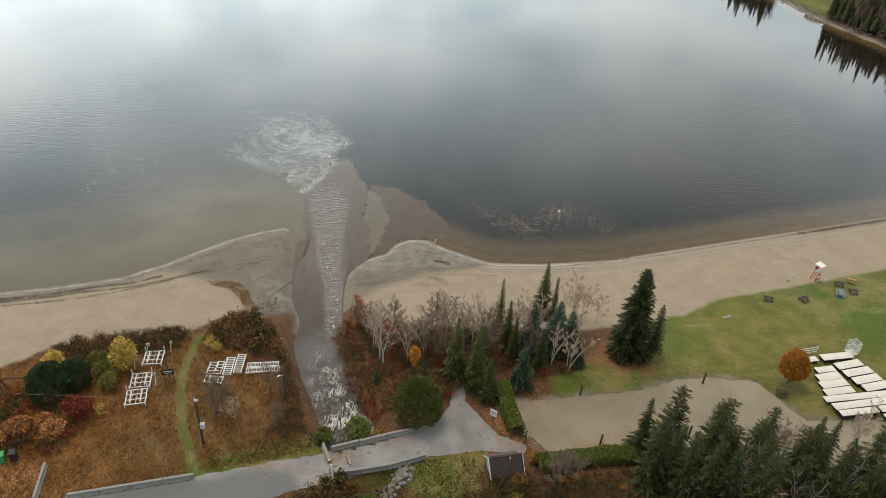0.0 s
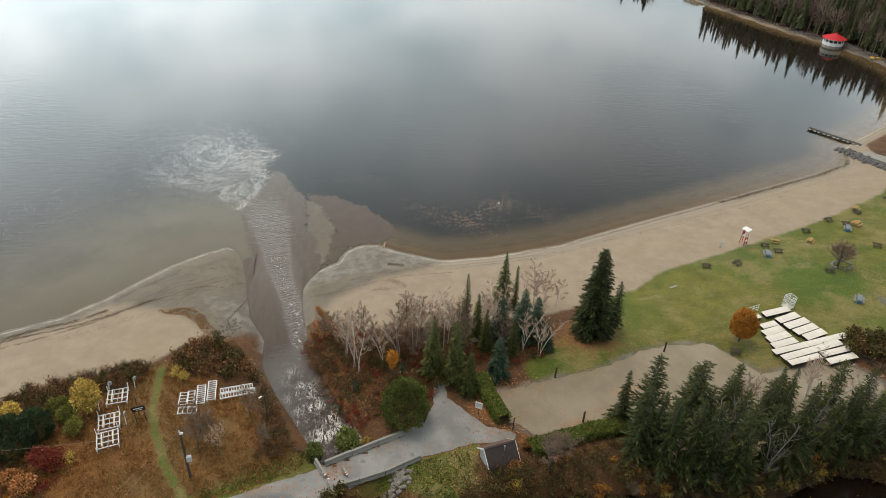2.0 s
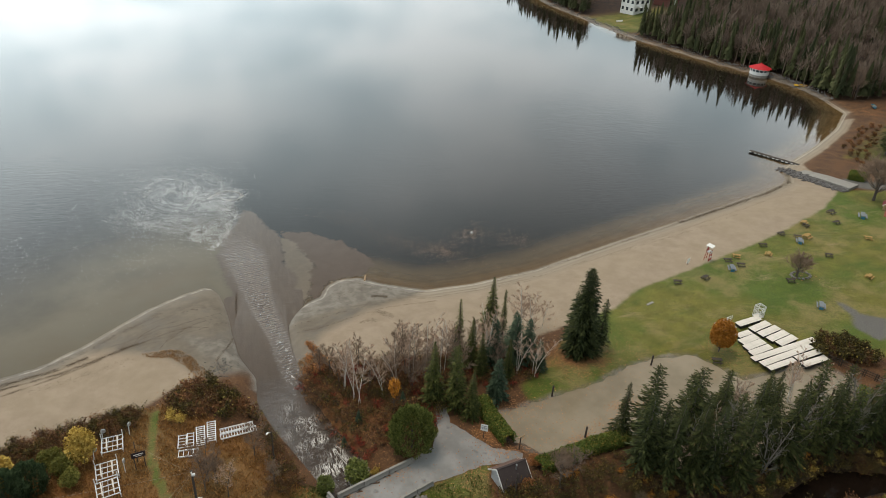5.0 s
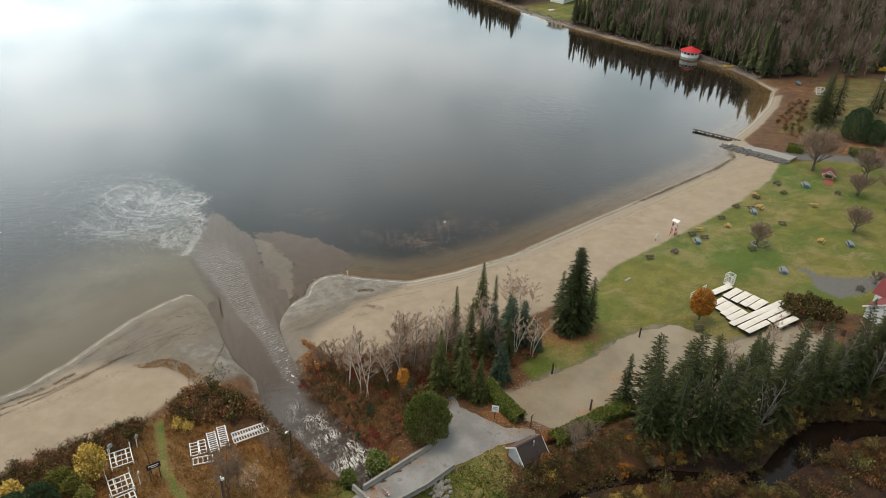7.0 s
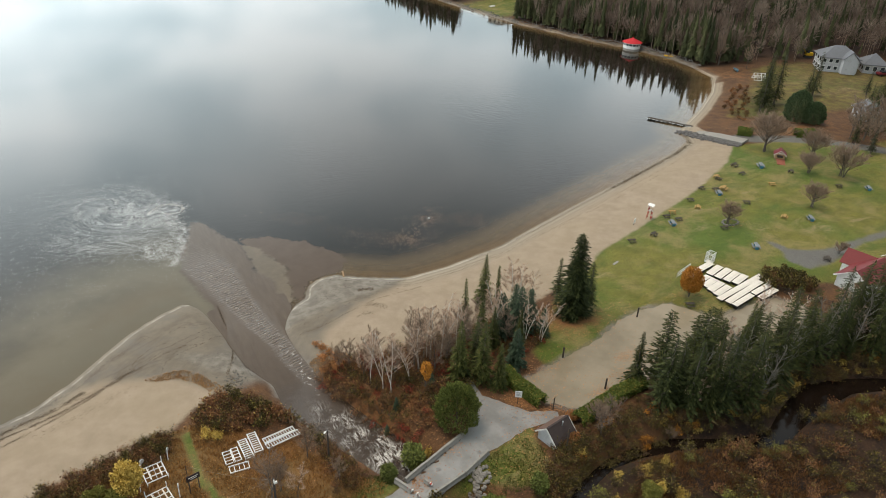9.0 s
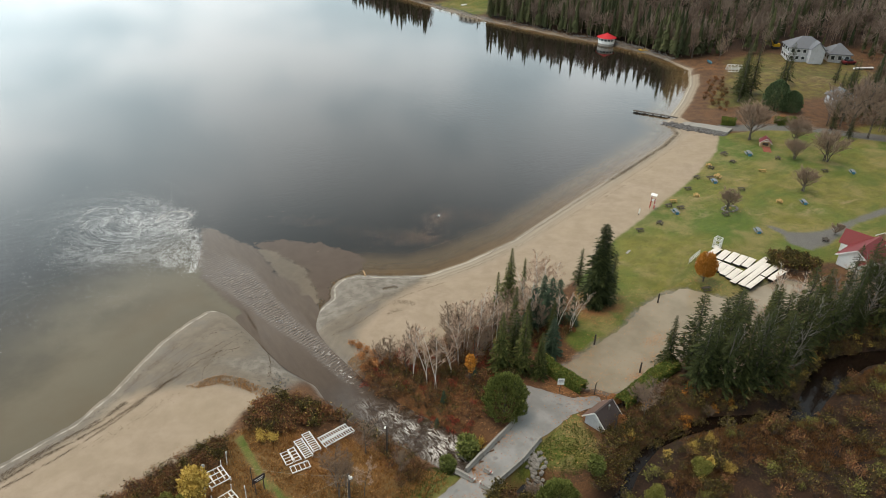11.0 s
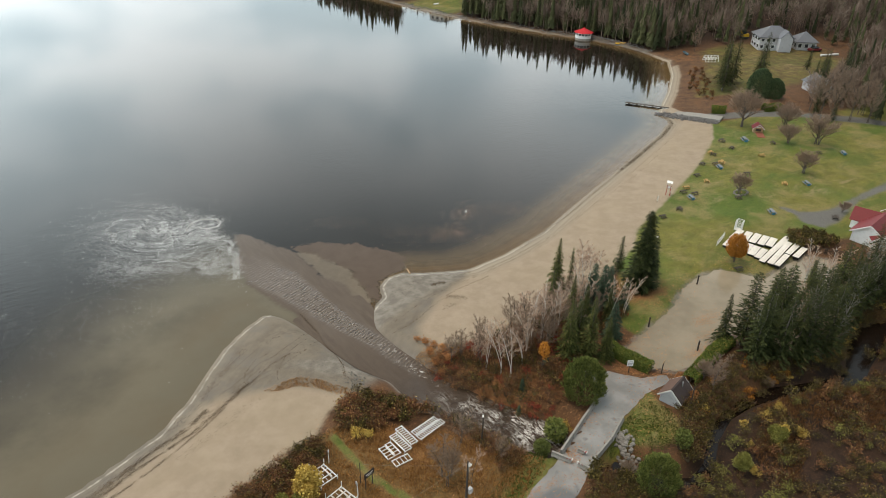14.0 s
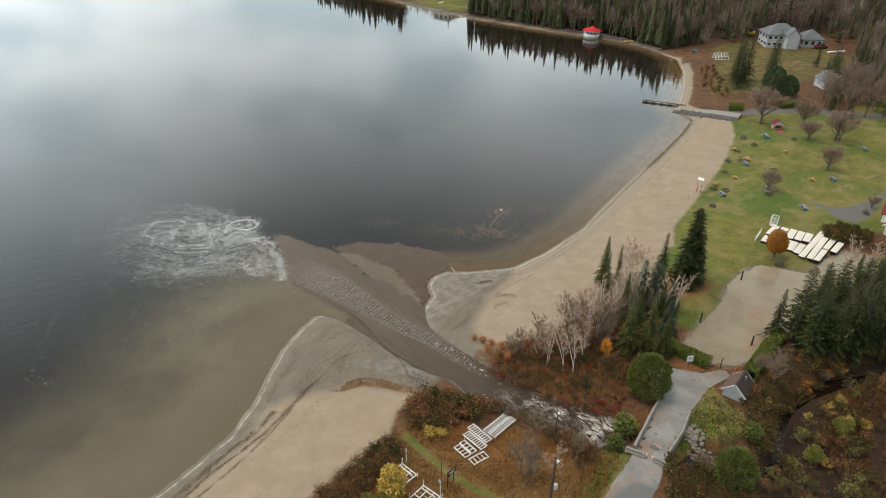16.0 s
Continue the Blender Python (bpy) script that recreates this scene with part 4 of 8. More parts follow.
DARKROOF = plain("dark_shingles", (0.048, 0.036, 0.034), 0.85, 0.22, 2.0, per_object=0.3)
GREYROOF = plain("grey_shingles", (0.155, 0.160, 0.175), 0.85, 0.18, 1.5)
TANWALL = plain("tan_boards", (0.40, 0.27, 0.155), 0.75, 0.15, 2.0)
GREYSIDING = plain("weathered_white_siding", (0.50, 0.50, 0.51), 0.7, 0.12, 1.5, (0.25, 0.24, 0.23), 0.35)
REDSIDING = plain("brown_red_siding", (0.16, 0.060, 0.048), 0.75, 0.15)
PALEROOF = plain("pale_salmon_roof", (0.52, 0.34, 0.26), 0.7, 0.1)
BRICK = plain("red_brick_paving", (0.26, 0.085, 0.055), 0.85, 0.2, 4.0)
STONE = plain("grey_boulder", (0.20, 0.185, 0.165), 0.9, 0.22, 1.6, (0.10, 0.09, 0.075), 0.5, per_object=0.5)
RIPRAP = plain("dark_riprap_stone", (0.15, 0.14, 0.135), 0.9, 0.3, 1.2)
DARKSIGN = plain("dark_sign_board", (0.030, 0.022, 0.024), 0.5, 0.1)
STEEL = plain("galvanised_steel", (0.42, 0.43, 0.44), 0.4, 0.1, metallic=0.7)
YELLOWPAINT = plain("yellow_paint", (0.60, 0.36, 0.02), 0.5, 0.1)
GREENPLASTIC = plain("green_plastic", (0.05, 0.30, 0.10), 0.5, 0.1)
WIRE = plain("pale_cable", (0.30, 0.26, 0.20), 0.6, 0.1)
GLASS, g = material("window_glass")
finish(g, (0.03, 0.035, 0.04), 0.08)


class Shape:
    """Collects boxes, bars and prisms for one part."""

    def __init__(self):
        self.bm = bmesh.new()

    def box(self, size, at=(0, 0, 0), turn=(0, 0, 0), bevel=0.0):
        b = bmesh.new()
        bmesh.ops.create_cube(b, size=1.0, matrix=Matrix.Diagonal((*size, 1)))
        if bevel:
            bmesh.ops.bevel(b, geom=b.edges[:], offset=bevel, segments=1, affect="EDGES", profile=0.6)
        return self.take(b, pose(*at, *turn))

    def take(self, b, m):
        b.transform(m)
        me = bpy.data.meshes.new("tmp")
        b.to_mesh(me)
        b.free()
        self.bm.from_mesh(me)
        bpy.data.meshes.remove(me)
        return self

    def rod(self, a, b, r0, r1=None, sides=8):
        a, b = Vector(a), Vector(b)
        c = bmesh.new()
        bmesh.ops.create_cone(c, cap_ends=True, segments=sides, radius1=r0, radius2=r0 if r1 is None else r1, depth=(b - a).length)
        return self.take(c, Matrix.Translation((a + b) / 2) @ (b - a).to_track_quat("Z", "Y").to_matrix().to_4x4())

    def prism(self, outline, length, m=None):
        """An outline in x, z drawn out along y (centred)."""
        c = bmesh.new()
        front = [c.verts.new((x, -length / 2, z)) for x, z in outline]
        rear = [c.verts.new((x, length / 2, z)) for x, z in outline]
        n = len(outline)
        c.faces.new(front)
        c.faces.new(rear[::-1])
        for i in range(n):
            c.faces.new((front[(i + 1) % n], front[i], rear[i], rear[(i + 1) % n]))
        bmesh.ops.recalc_face_normals(c, faces=c.faces[:])
        return self.take(c, m or Matrix())

    def cone(self, r0, r1, depth, at, sides=8, turn=0.0):
        c = bmesh.new()
        bmesh.ops.create_cone(c, cap_ends=True, segments=sides, radius1=r0, radius2=r1, depth=depth)
        return self.take(c, pose(*at, 0, 0, turn))

    def faces(self, verts, faces_):
        c = bmesh.new()
        vs = [c.verts.new(v) for v in verts]
        for f in faces_:
            c.faces.new([vs[i] for i in f])
        bmesh.ops.recalc_face_normals(c, faces=c.faces[:])
        return self.take(c, Matrix())


def part(name, shape, mat, parent, label=""):
    me = bpy.data.meshes.new(name)
    shape.bm.to_mesh(me)
    shape.bm.free()
    me.materials.append(mat)
    ob = new(name, me)
    ob.parent = parent
    return tagged(ob, label)


def thing(name, label, category, group=""):
    o = new(name)
    o.empty_display_size = 0.3
    return tagged(o, label, category, group)


def stand(o, x, y, turn=0.0, dz=0.0, z=None, scale=1.0):
    o.matrix_basis = Matrix.LocRotScale((x, y, (H(x, y) if z is None else z) + dz), Euler((0, 0, radians(turn))), (scale,) * 3)
    return o


def heading(a, b):
    return math.degrees(math.atan2(b[1] - a[1], b[0] - a[0]))


# concrete barriers round the closed bridge
def barrier(length, label, striped=False):
    o = thing("concrete_barrier", label, "barrier", "road barriers")
    prof = [(-0.22, 0), (-0.22, 0.08), (-0.14, 0.22), (-0.11, 0.55), (0.11, 0.55), (0.14, 0.22), (0.22, 0.08), (0.22, 0)]
    part("body", Shape().prism(prof, length - 0.05, pose(0, 0, 0, 0, 0, 90)), CONCRETE, o)
    for sx in (-1, 1):
        part("drain_slot", Shape().box((0.30, 0.47, 0.07), (sx * length * 0.28, 0, 0.05), bevel=0.01), DARKWOOD, o, "dark drain slot at the foot")
    if striped:
        for k in range(4):
            part("stripe", Shape().box((0.09, 0.245, 0.22), (length * 0.28 + k * 0.16, 0, 0.42), (0, 18, 0)), WHITE if k % 2 else REDPAINT, o, "red and white warning stripe")
    return o


def barrier_row(pts, label, count):
    a, b = Vector(pts[0]), Vector(pts[1])
    for k in range(count):
        p0, p1 = a.lerp(b, k / count), a.lerp(b, (k + 1) / count)
        m = (p0 + p1) / 2
        stand(barrier((p1 - p0).length, label), m.x, m.y, heading(p0, p1) + rnd_b.uniform(-1, 1), z=2.11)


rnd_b = random.Random(2)
barrier_row([(-7.9, 44.7), (-0.1, 47.5)], "grey weathered concrete barrier along the lane", 3)
barrier_row([(-7.2, 41.75), (-2.4, 42.9)], "grey weathered concrete barrier along the lane", 2)
barrier_row([(-2.4, 42.9), (1.1, 44.3)], "grey weathered concrete barrier along the lane", 2)
barrier_row([(-29.8, 38.35), (-19.7, 41.0)], "long low concrete barrier at the road's edge", 4)
barrier_row([(-33.2, 41.6), (-32.4, 37.9)], "concrete barrier beside a leaf-strewn yard", 2)
stand(barrier(2.1, "striped concrete barrier set across the lane", True), -8.3, 44.2, heading((-8.7, 45.1), (-7.9, 43.3)), z=2.12)
stand(barrier(2.1, "striped concrete barrier set across the lane", True), -7.3, 41.6, heading((-7.1, 40.9), (-7.6, 42.6)) , z=2.12)
stand(barrier(0.9, "short striped concrete block on the lane", True), -6.1, 43.6, -70, z=2.12, scale=0.8)


# shed
def gable_shed(name, wid, ln, wall_h, ridge_h, wall_mat, roof_l, roof_r, label, category="shed", over=0.25, front_mat=None):
    o = thing(name, label, category)
    t = 0.10
    part("wall", Shape().prism([(-wid / 2, -0.15), (wid / 2, -0.15), (wid / 2, wall_h), (0, ridge_h - 0.06), (-wid / 2, wall_h)], ln), wall_mat, o)
    sl = math.hypot(wid / 2 + over, (ridge_h - wall_h) * (wid / 2 + over) / (wid / 2))
    ang = math.degrees(math.atan2(ridge_h - wall_h, wid / 2))
    for side, m in ((-1, roof_l), (1, roof_r)):
        cx = side * (wid / 2 + over) / 2
        cz = ridge_h - (ridge_h - wall_h) * (wid / 2 + over) / wid
        roof = part("roof", Shape().box((sl, ln + 2 * over, t), (cx, 0, cz + t / 2 + 0.02), (0, side * ang, 0), 0.015), m, o)
    part("ridge_cap", Shape().box((0.22, ln + 2 * over + 0.02, 0.06), (0, 0, ridge_h + 0.09), bevel=0.015), roof_r, o)
    for yy in (-1, 1):
        for side in (-1, 1):
            part("bargeboard", Shape().box((sl, 0.04, 0.14), (side * (wid / 2 + over) / 2, yy * (ln / 2 + over + 0.022), ridge_h - (ridge_h - wall_h) * (wid / 2 + over) / wid + 0.03), (0, side * ang, 0)), WHITE, o, "white bargeboard")
    return o


# one roof in two colours: left slope brown, right slope and ridge darker
shed = gable_shed("shed", 2.3, 2.7, 1.15, 2.2, GREYSIDING, BROWNROOF, DARKROOF, "small grey shed with a brown shingle gable roof")
boards = Shape()
for k in range(7):
    boards.box((2.24 - max(0, k - 5) * 0.5, 0.02, 0.17), (0, -1.36, 0.10 + k * 0.18), bevel=0.006)
part("siding_boards", boards, GREYSIDING, shed)
part("vent_pipe", Shape().rod((0.45, 0.3, 1.7), (0.45, 0.3, 2.5), 0.06).cone(0.11, 0.02, 0.12, (0.45, 0.3, 2.55)), STEEL, shed, "small metal vent pipe")
stand(shed, 8.4, 43.1, heading((6.8, 42.8), (9.7, 43.4)) - 90, z=2.02)


# signs and posts
def signpost(x, y, wid, hig, top, board_mat, label, turn=0, posts=1, bars=None, bar_mat=None, name="sign"):
    o = thing(name, label, "sign")
    part("board", Shape().box((wid, 0.05, hig), (0, 0, top - hig / 2), bevel=0.008), board_mat, o)
    for k in range(posts):
        px_ = (k - (posts - 1) / 2) * wid * 0.7
        part("post", Shape().box((0.08, 0.08, top + 0.2), (px_, 0.066, top / 2 - 0.1 - 0.05), bevel=0.008), POSTWOOD, o)
    for (bx, bz, bw, bh) in bars or []:
        part("lettering_bar", Shape().box((bw, 0.008, bh), (bx, -0.03, top - hig / 2 + bz)), bar_mat, o)
    return stand(o, x, y, turn)


signpost(7.7, 49.0, 0.75, 0.85, 1.9, WHITE, "white notice board on a post beside the hedge", -32, 1, [(0, 0.22, 0.5, 0.06), (0, 0.05, 0.55, 0.03), (0, -0.05, 0.55, 0.03), (0, -0.15, 0.5, 0.03)], GREYPAINT)
signpost(-25.6, 52.4, 1.25, 0.65, 2.2, DARKSIGN, "dark notice board with pale lettering in the meadow", 12, 2, [(0, 0.08, 0.9, 0.10), (0.05, -0.12, 0.6, 0.07)], WHITE)
signpost(49.9, 77.5, 0.7, 0.8, 1.2, WHITE, "small white notice at the edge of the beach", 25, 1)
o = thing("signpost", "wooden T-shaped post beside the hedge", "post")
part("post", Shape().rod((0, 0, -0.2), (0, 0, 1.8), 0.06), POSTWOOD, o)
part("crossbar", Shape().box((0.9, 0.06, 0.14), (0.1, 0, 1.75), bevel=0.01), TANWALL, o)
stand(o, 10.8, 46.7, 20)
for x, y in [(17.4, 53.75), (31.4, 56.3), (18.3, 47.0), (49.0, 46.4), (27.6, 48.6)]:
    o = thing("wooden_post", "thick dark wooden post at the flooded court", "post", "posts round the court")
    part("post", Shape().rod((0, 0, -0.3), (0.03, 0.02, 1.45), 0.11, 0.10, 10), POSTWOOD, o)
    part("cap", Shape().cone(0.12, 0.09, 0.05, (0.03, 0.02, 1.47), 10), DARKWOOD, o)
    stand(o, x, y, z=1.8)


# stacked dock sections on the lawn
def dock(length, width, mat, label, tall=0.55):
    o = thing("dock_section", label, "dock", "stacked dock sections")
    n = max(8, int(length / 0.28))
    board = None
    for k in range(n):
        at = pose(-length / 2 + (k + 0.5) * length / n, 0, tall - 0.02)
        if board is None:
            board = part("deck_board", Shape().box((length / n - 0.012, width, 0.045), bevel=0.004), mat, o)
            board.matrix_basis = at
        else:
            q = new("deck_board", board.data)
            q.parent, q.matrix_basis = o, at
    part("frame", Shape().box((length - 0.06, width - 0.08, 0.14), (0, 0, tall - 0.12), bevel=0.01), FLOAT_DARK, o, "dark frame under the boards")
    for sx in (-1, 1):
        for sy in (-1, 1):
            part("float", Shape().box((length * 0.36, 0.42, tall - 0.2), (sx * length * 0.27, sy * (width / 2 - 0.25), (tall - 0.2) / 2), bevel=0.03), FLOAT_DARK, o, "black float")
    return o


def lay_dock(a, b, width, dz=0.0):
    a, b = Vector(a), Vector(b)
    m = (a + b) / 2
    stand(dock((b - a).length, width, DECK, "pale wooden dock section stored on the lawn"), m.x, m.y, heading(a, b), z=2.02 + dz)


for a, b, wd in [((47.6, 59.3), (50.9, 60.25), 1.15), ((48.0, 58.15), (51.5, 59.1), 1.15), ((48.5, 57.0), (51.9, 57.95), 1.15), ((49.1, 55.95), (52.3, 56.85), 1.15),
                 ((44.9, 58.5), (47.2, 59.0), 0.95), ((44.5, 57.25), (47.4, 58.0), 1.15), ((44.35, 56.1), (47.6, 56.9), 1.15), ((44.3, 55.0), (47.8, 55.75), 1.05),
                 ((43.8, 53.95), (54.5, 55.85), 0.95), ((44.3, 52.9), (53.0, 54.7), 1.0), ((44.6, 52.0), (49.0, 52.8), 0.9), ((49.3, 52.9), (53.5, 53.6), 0.95), ((49.3, 51.7), (53.3, 52.35), 1.0)]:
    lay_dock(a, b, wd * 0.92)
lay_dock((46.5, 60.7), (50.4, 61.45), 1.0, 0.02)
lay_dock((43.6, 60.0), (45.9, 60.55), 0.8)
o = thing("gangway_cage", "white metal gangway cage at the end of stacked docks", "gangway")
for sx in (-0.5, 0.5):
    for sy in (-0.5, 0.5):
        part("post", Shape().rod((sx, sy, 0), (sx, sy, 1.7), 0.035), ALU, o)
for z in (0.1, 0.9, 1.7):
    s = Shape()
    for sx in (-0.5, 0.5):
        s.rod((sx, -0.5, z), (sx, 0.5, z), 0.03).rod((-0.5, sx, z), (0.5, sx, z), 0.03)
    part("rail", s, ALU, o)
s = Shape()
for sx in np.linspace(-0.45, 0.45, 7):
    s.rod((sx, 0.5, 0.1), (sx, 0.5, 1.7), 0.02).rod((sx, -0.5, 0.1), (sx, -0.5, 1.7), 0.02).rod((0.5, sx, 0.1), (0.5, sx, 1.7), 0.02)
part("bars", s, ALU, o)
part("panel", Shape().box((1.0, 1.0, 0.05), (0, 0, 0.05)), DECK, o)
stand(o, 50.9, 62.3, 12)
o = thing("hand_rail", "white metal hand rail leaning by the docks", "railing")
for z in (0.3, 0.65, 1.0):
    part("rail", Shape().rod((-1.8, 0, z), (1.8, 0, z), 0.03), ALU, o)
for x in np.linspace(-1.8, 1.8, 5):
    part("post", Shape().rod((x, 0, -0.05), (x, 0, 1.0), 0.03), ALU, o)
stand(o, 44.9, 61.6, heading((43.1, 60.8), (46.6, 61.8)))


# white metal dock frames lying in the meadow
def ladder(length, width, rungs, label, lift=0.25):
    o = thing("boat_rack", label, "rack", "white boat racks")
    for sy in (-1, 1):
        part("side_rail", Shape().box((length, 0.09, 0.13), (0, sy * width / 2, lift), bevel=0.01), ALU, o)
    for x in np.linspace(-length / 2 + 0.05, length / 2 - 0.05, rungs):
        part("rung", Shape().box((0.07, width - 0.1, 0.06), (x, 0, lift)), ALU, o)
    for sx in (-1, 1):
        for sy in (-1, 1):
            part("leg", Shape().rod((sx * (length / 2 - 0.2), sy * (width / 2), -0.1), (sx * (length / 2 - 0.2), sy * width / 2, lift), 0.03), ALU, o)
    return o


for a, b, wd, rg, lift in [((-18.4, 55.55), (-15.1, 56.0), 0.62, 13, 0.30), ((-18.35, 54.65), (-14.8, 55.2), 0.66, 14, 0.34), ((-19.15, 54.2), (-19.25, 57.0), 0.80, 10, 0.50), ((-20.15, 53.8), (-20.3, 56.5), 0.80, 10, 0.46),
                           ((-22.0, 54.1), (-22.0, 55.9), 0.75, 5, 0.18), ((-21.2, 54.1), (-21.25, 56.0), 0.62, 5, 0.22), ((-22.3, 53.3), (-20.4, 53.2), 0.85, 5, 0.16)]:
    stand(ladder(math.dist(a, b), wd, rg, "white metal boat rack lying in dry grass", lift), (a[0] + b[0]) / 2, (a[1] + b[1]) / 2, heading(a, b))


def boat_lift(label):
    """A cradle of beams between four posts, with bunks for a hull."""
    o = thing("boat_lift", label, "boat lift", "white boat lifts")
    for sx in (-0.95, 0.95):
        part("side_beam", Shape().box((0.10, 2.3, 0.12), (sx, 0, 0.42), bevel=0.01), ALU, o)
        part("bunk", Shape().box((0.12, 1.7, 0.10), (sx * 0.52, 0, 0.62), bevel=0.01), DECK, o, "pale wooden bunk")
        for sy in (-1.05, 1.05):
            part("post", Shape().rod((sx, sy, -0.1), (sx * 1.03, sy, 1.15 if sy > 0 else 0.75), 0.045), ALU, o)
    for sy in (-1.0, -0.35, 0.35, 1.0):
        part("cross_beam", Shape().box((1.9, 0.08, 0.09), (0, sy, 0.50), bevel=0.008), ALU, o)
    for sx in (-0.45, 0.0, 0.45):
        part("stay", Shape().rod((sx, -1.0, 0.46), (sx + 0.12, 1.0, 0.46), 0.022), ALU, o)
    return o


for x, y, tn in [(-28.6, 56.1, 8), (-28.6, 52.5, 12), (-28.2, 50.1, 14)]:
    stand(boat_lift("white boat lift cradle standing in dry grass"), x, y, tn)
for x, y, tn in [(-30.1, 54.6, 10), (-27.2, 57.4, 60), (-27.0, 52.2, 80), (-29.7, 57.2, 20)]:
    o = thing("winch_stand", "white winch stand with a steel wheel in dry grass", "stand", "white winch stands")
    part("post", Shape().rod((0, 0, -0.1), (0.15, 0, 1.5), 0.05), ALU, o)
    w_ = bmesh.new()
    bmesh.ops.create_cone(w_, cap_ends=True, segments=16, radius1=0.24, radius2=0.24, depth=0.09)
    part("wheel", Shape().take(w_, pose(0.25, 0, 1.35, 90, 0, 0)), STEEL, o)
    stand(o, x, y, tn)


# picnic tables
def picnic(wood, label, leg_mat=None):
    o = thing("picnic_table", label, "table", "picnic tables on the lawn")
    for k in range(5):
        part("top_plank", Shape().box((1.8, 0.14, 0.045), (0, -0.30 + k * 0.15, 0.75), bevel=0.006), wood, o)
    for sy in (-1, 1):
        part("bench", Shape().box((1.8, 0.27, 0.045), (0, sy * 0.68, 0.45), bevel=0.006), wood, o)
    for sx in (-0.62, 0.62):
        s = Shape()
        s.rod((sx, -0.62, 0), (sx, -0.22, 0.73), 0.05, sides=4).rod((sx, 0.62, 0), (sx, 0.22, 0.73), 0.05, sides=4).box((0.05, 1.5, 0.09), (sx, 0, 0.385))
        part("leg_frame", s, leg_mat or wood, o)
    return o


def grill_table(label):
    o = thing("picnic_table", label, "table", "picnic tables on the lawn")
    part("top", Shape().box((2.3, 0.85, 0.07), (0, 0, 0.78), bevel=0.015), GREYPAINT, o, "grey table top")
    for sy in (-1, 1):
        part("bench", Shape().box((2.3, 0.3, 0.06), (0, sy * 0.72, 0.46), bevel=0.01), GREYPAINT, o)
    part("end_panel", Shape().box((0.10, 0.8, 0.6), (-1.17, 0, 0.36), bevel=0.02), BLUEPAINT, o, "light blue end panel")
    part("leg_frame", Shape().box((0.08, 1.3, 0.08), (0.8, 0, 0.40)).box((0.08, 0.5, 0.72), (0.8, 0, 0.38)), BLUEPAINT, o)
    return o


P_DARK, P_YEL, P_BLUE = picnic(DARKWOOD, "dark weathered wooden picnic table on the lawn"), picnic(YELLOWWOOD, "yellow new wooden picnic table on the lawn"), grill_table("blue and grey painted picnic table on the lawn")
stand(P_DARK, 86.1, 88.6, 20, scale=0.84), stand(P_YEL, 74.5, 81.0, 25, scale=0.84), stand(P_BLUE, 90.3, 85.8, 50, scale=0.84)
rnd_t = random.Random(4)
for k, x, y in [("y", 78.2, 86.0), ("d", 77.6, 84.9), ("d", 71.2, 83.1), ("b", 72.2, 79.9), ("d", 65.5, 80.3), ("d", 83.8, 84.7), ("y", 84.2, 78.2), ("y", 64.2, 77.3), ("y", 58.8, 77.9), ("b", 55.6, 74.6), ("d", 56.6, 77.0), ("d", 49.9, 72.9),
                ("d", 45.2, 72.8), ("d", 73.2, 74.6), ("d", 61.6, 69.1), ("y", 74.3, 67.6), ("b", 78.0, 65.3), ("b", 99.4, 69.0), ("d", 95.0, 72.0), ("b", 61.3, 62.5), ("d", 57.6, 75.2), ("d", 92.8, 80.8), ("d", 39.6, 55.0), ("d", 68.2, 55.0), ("d", 73.0, 81.4)]:
    src = {"d": P_DARK, "y": P_YEL, "b": P_BLUE}[k]
    copy_thing(src, pose(x, y, H(x, y), 0, 0, (55 if k == "b" else rnd_t.choice([20, 35, -20, 110])) + rnd_t.uniform(-10, 10)) @ Matrix.Scale(0.8, 4))
o = thing("wooden_plank", "single pale plank lying on the lawn", "plank")
part("board", Shape().box((1.3, 0.35, 0.06), (0, 0, 0.05), bevel=0.01), CONCRETE, o)
stand(o, 38.4, 68.7, 20)

# lifeguard chair
o = thing("lifeguard_chair", "tall red and white lifeguard chair at the beach's edge", "chair")
for sx in (-0.5, 0.5):
    for sy in (-0.45, 0.45):
        part("leg", Shape().rod((sx, sy, -0.15), (sx * 0.75, sy * 0.75, 2.0), 0.055, sides=6), REDPAINT, o)
for k in range(4):
    part("step", Shape().box((0.95 - k * 0.07, 0.12, 0.10), (0, -0.44 + k * 0.03, 0.35 + k * 0.4)), WHITE if k % 2 else REDPAINT, o)
part("seat", Shape().box((0.9, 0.8, 0.07), (0, 0, 1.75), bevel=0.01), WHITE, o)
part("backrest", Shape().box((0.9, 0.06, 0.7), (0, 0.4, 2.1), bevel=0.01), REDPAINT, o)
part("canopy", Shape().box((1.35, 1.25, 0.09), (0, 0, 2.95), (6, 0, 0), 0.02), WHITE, o, "flat white canopy")
for sx in (-0.4, 0.4):
    part("canopy_post", Shape().rod((sx, 0.38, 1.75), (sx, 0.38, 2.95), 0.035), WHITE, o)
stand(o, 53.9, 78.3, 30, scale=0.84)

# boulders below the bridge
rnd_s = random.Random(12)


def rock_mesh(seed, rough=0.22):
    b = bmesh.new()
    bmesh.ops.create_icosphere(b, subdivisions=2, radius=0.5)
    r_ = random.Random(seed)
    off = Vector((r_.uniform(0, 50), r_.uniform(0, 50), 0))
    for v in b.verts:
        v.co *= 1 + rough * noise.noise(v.co * 2.2 + off) * 2
        v.co.z *= 0.72
    me = bpy.data.meshes.new("boulder")
    b.to_mesh(me)
    b.free()
    me.materials.append(STONE)
    return me


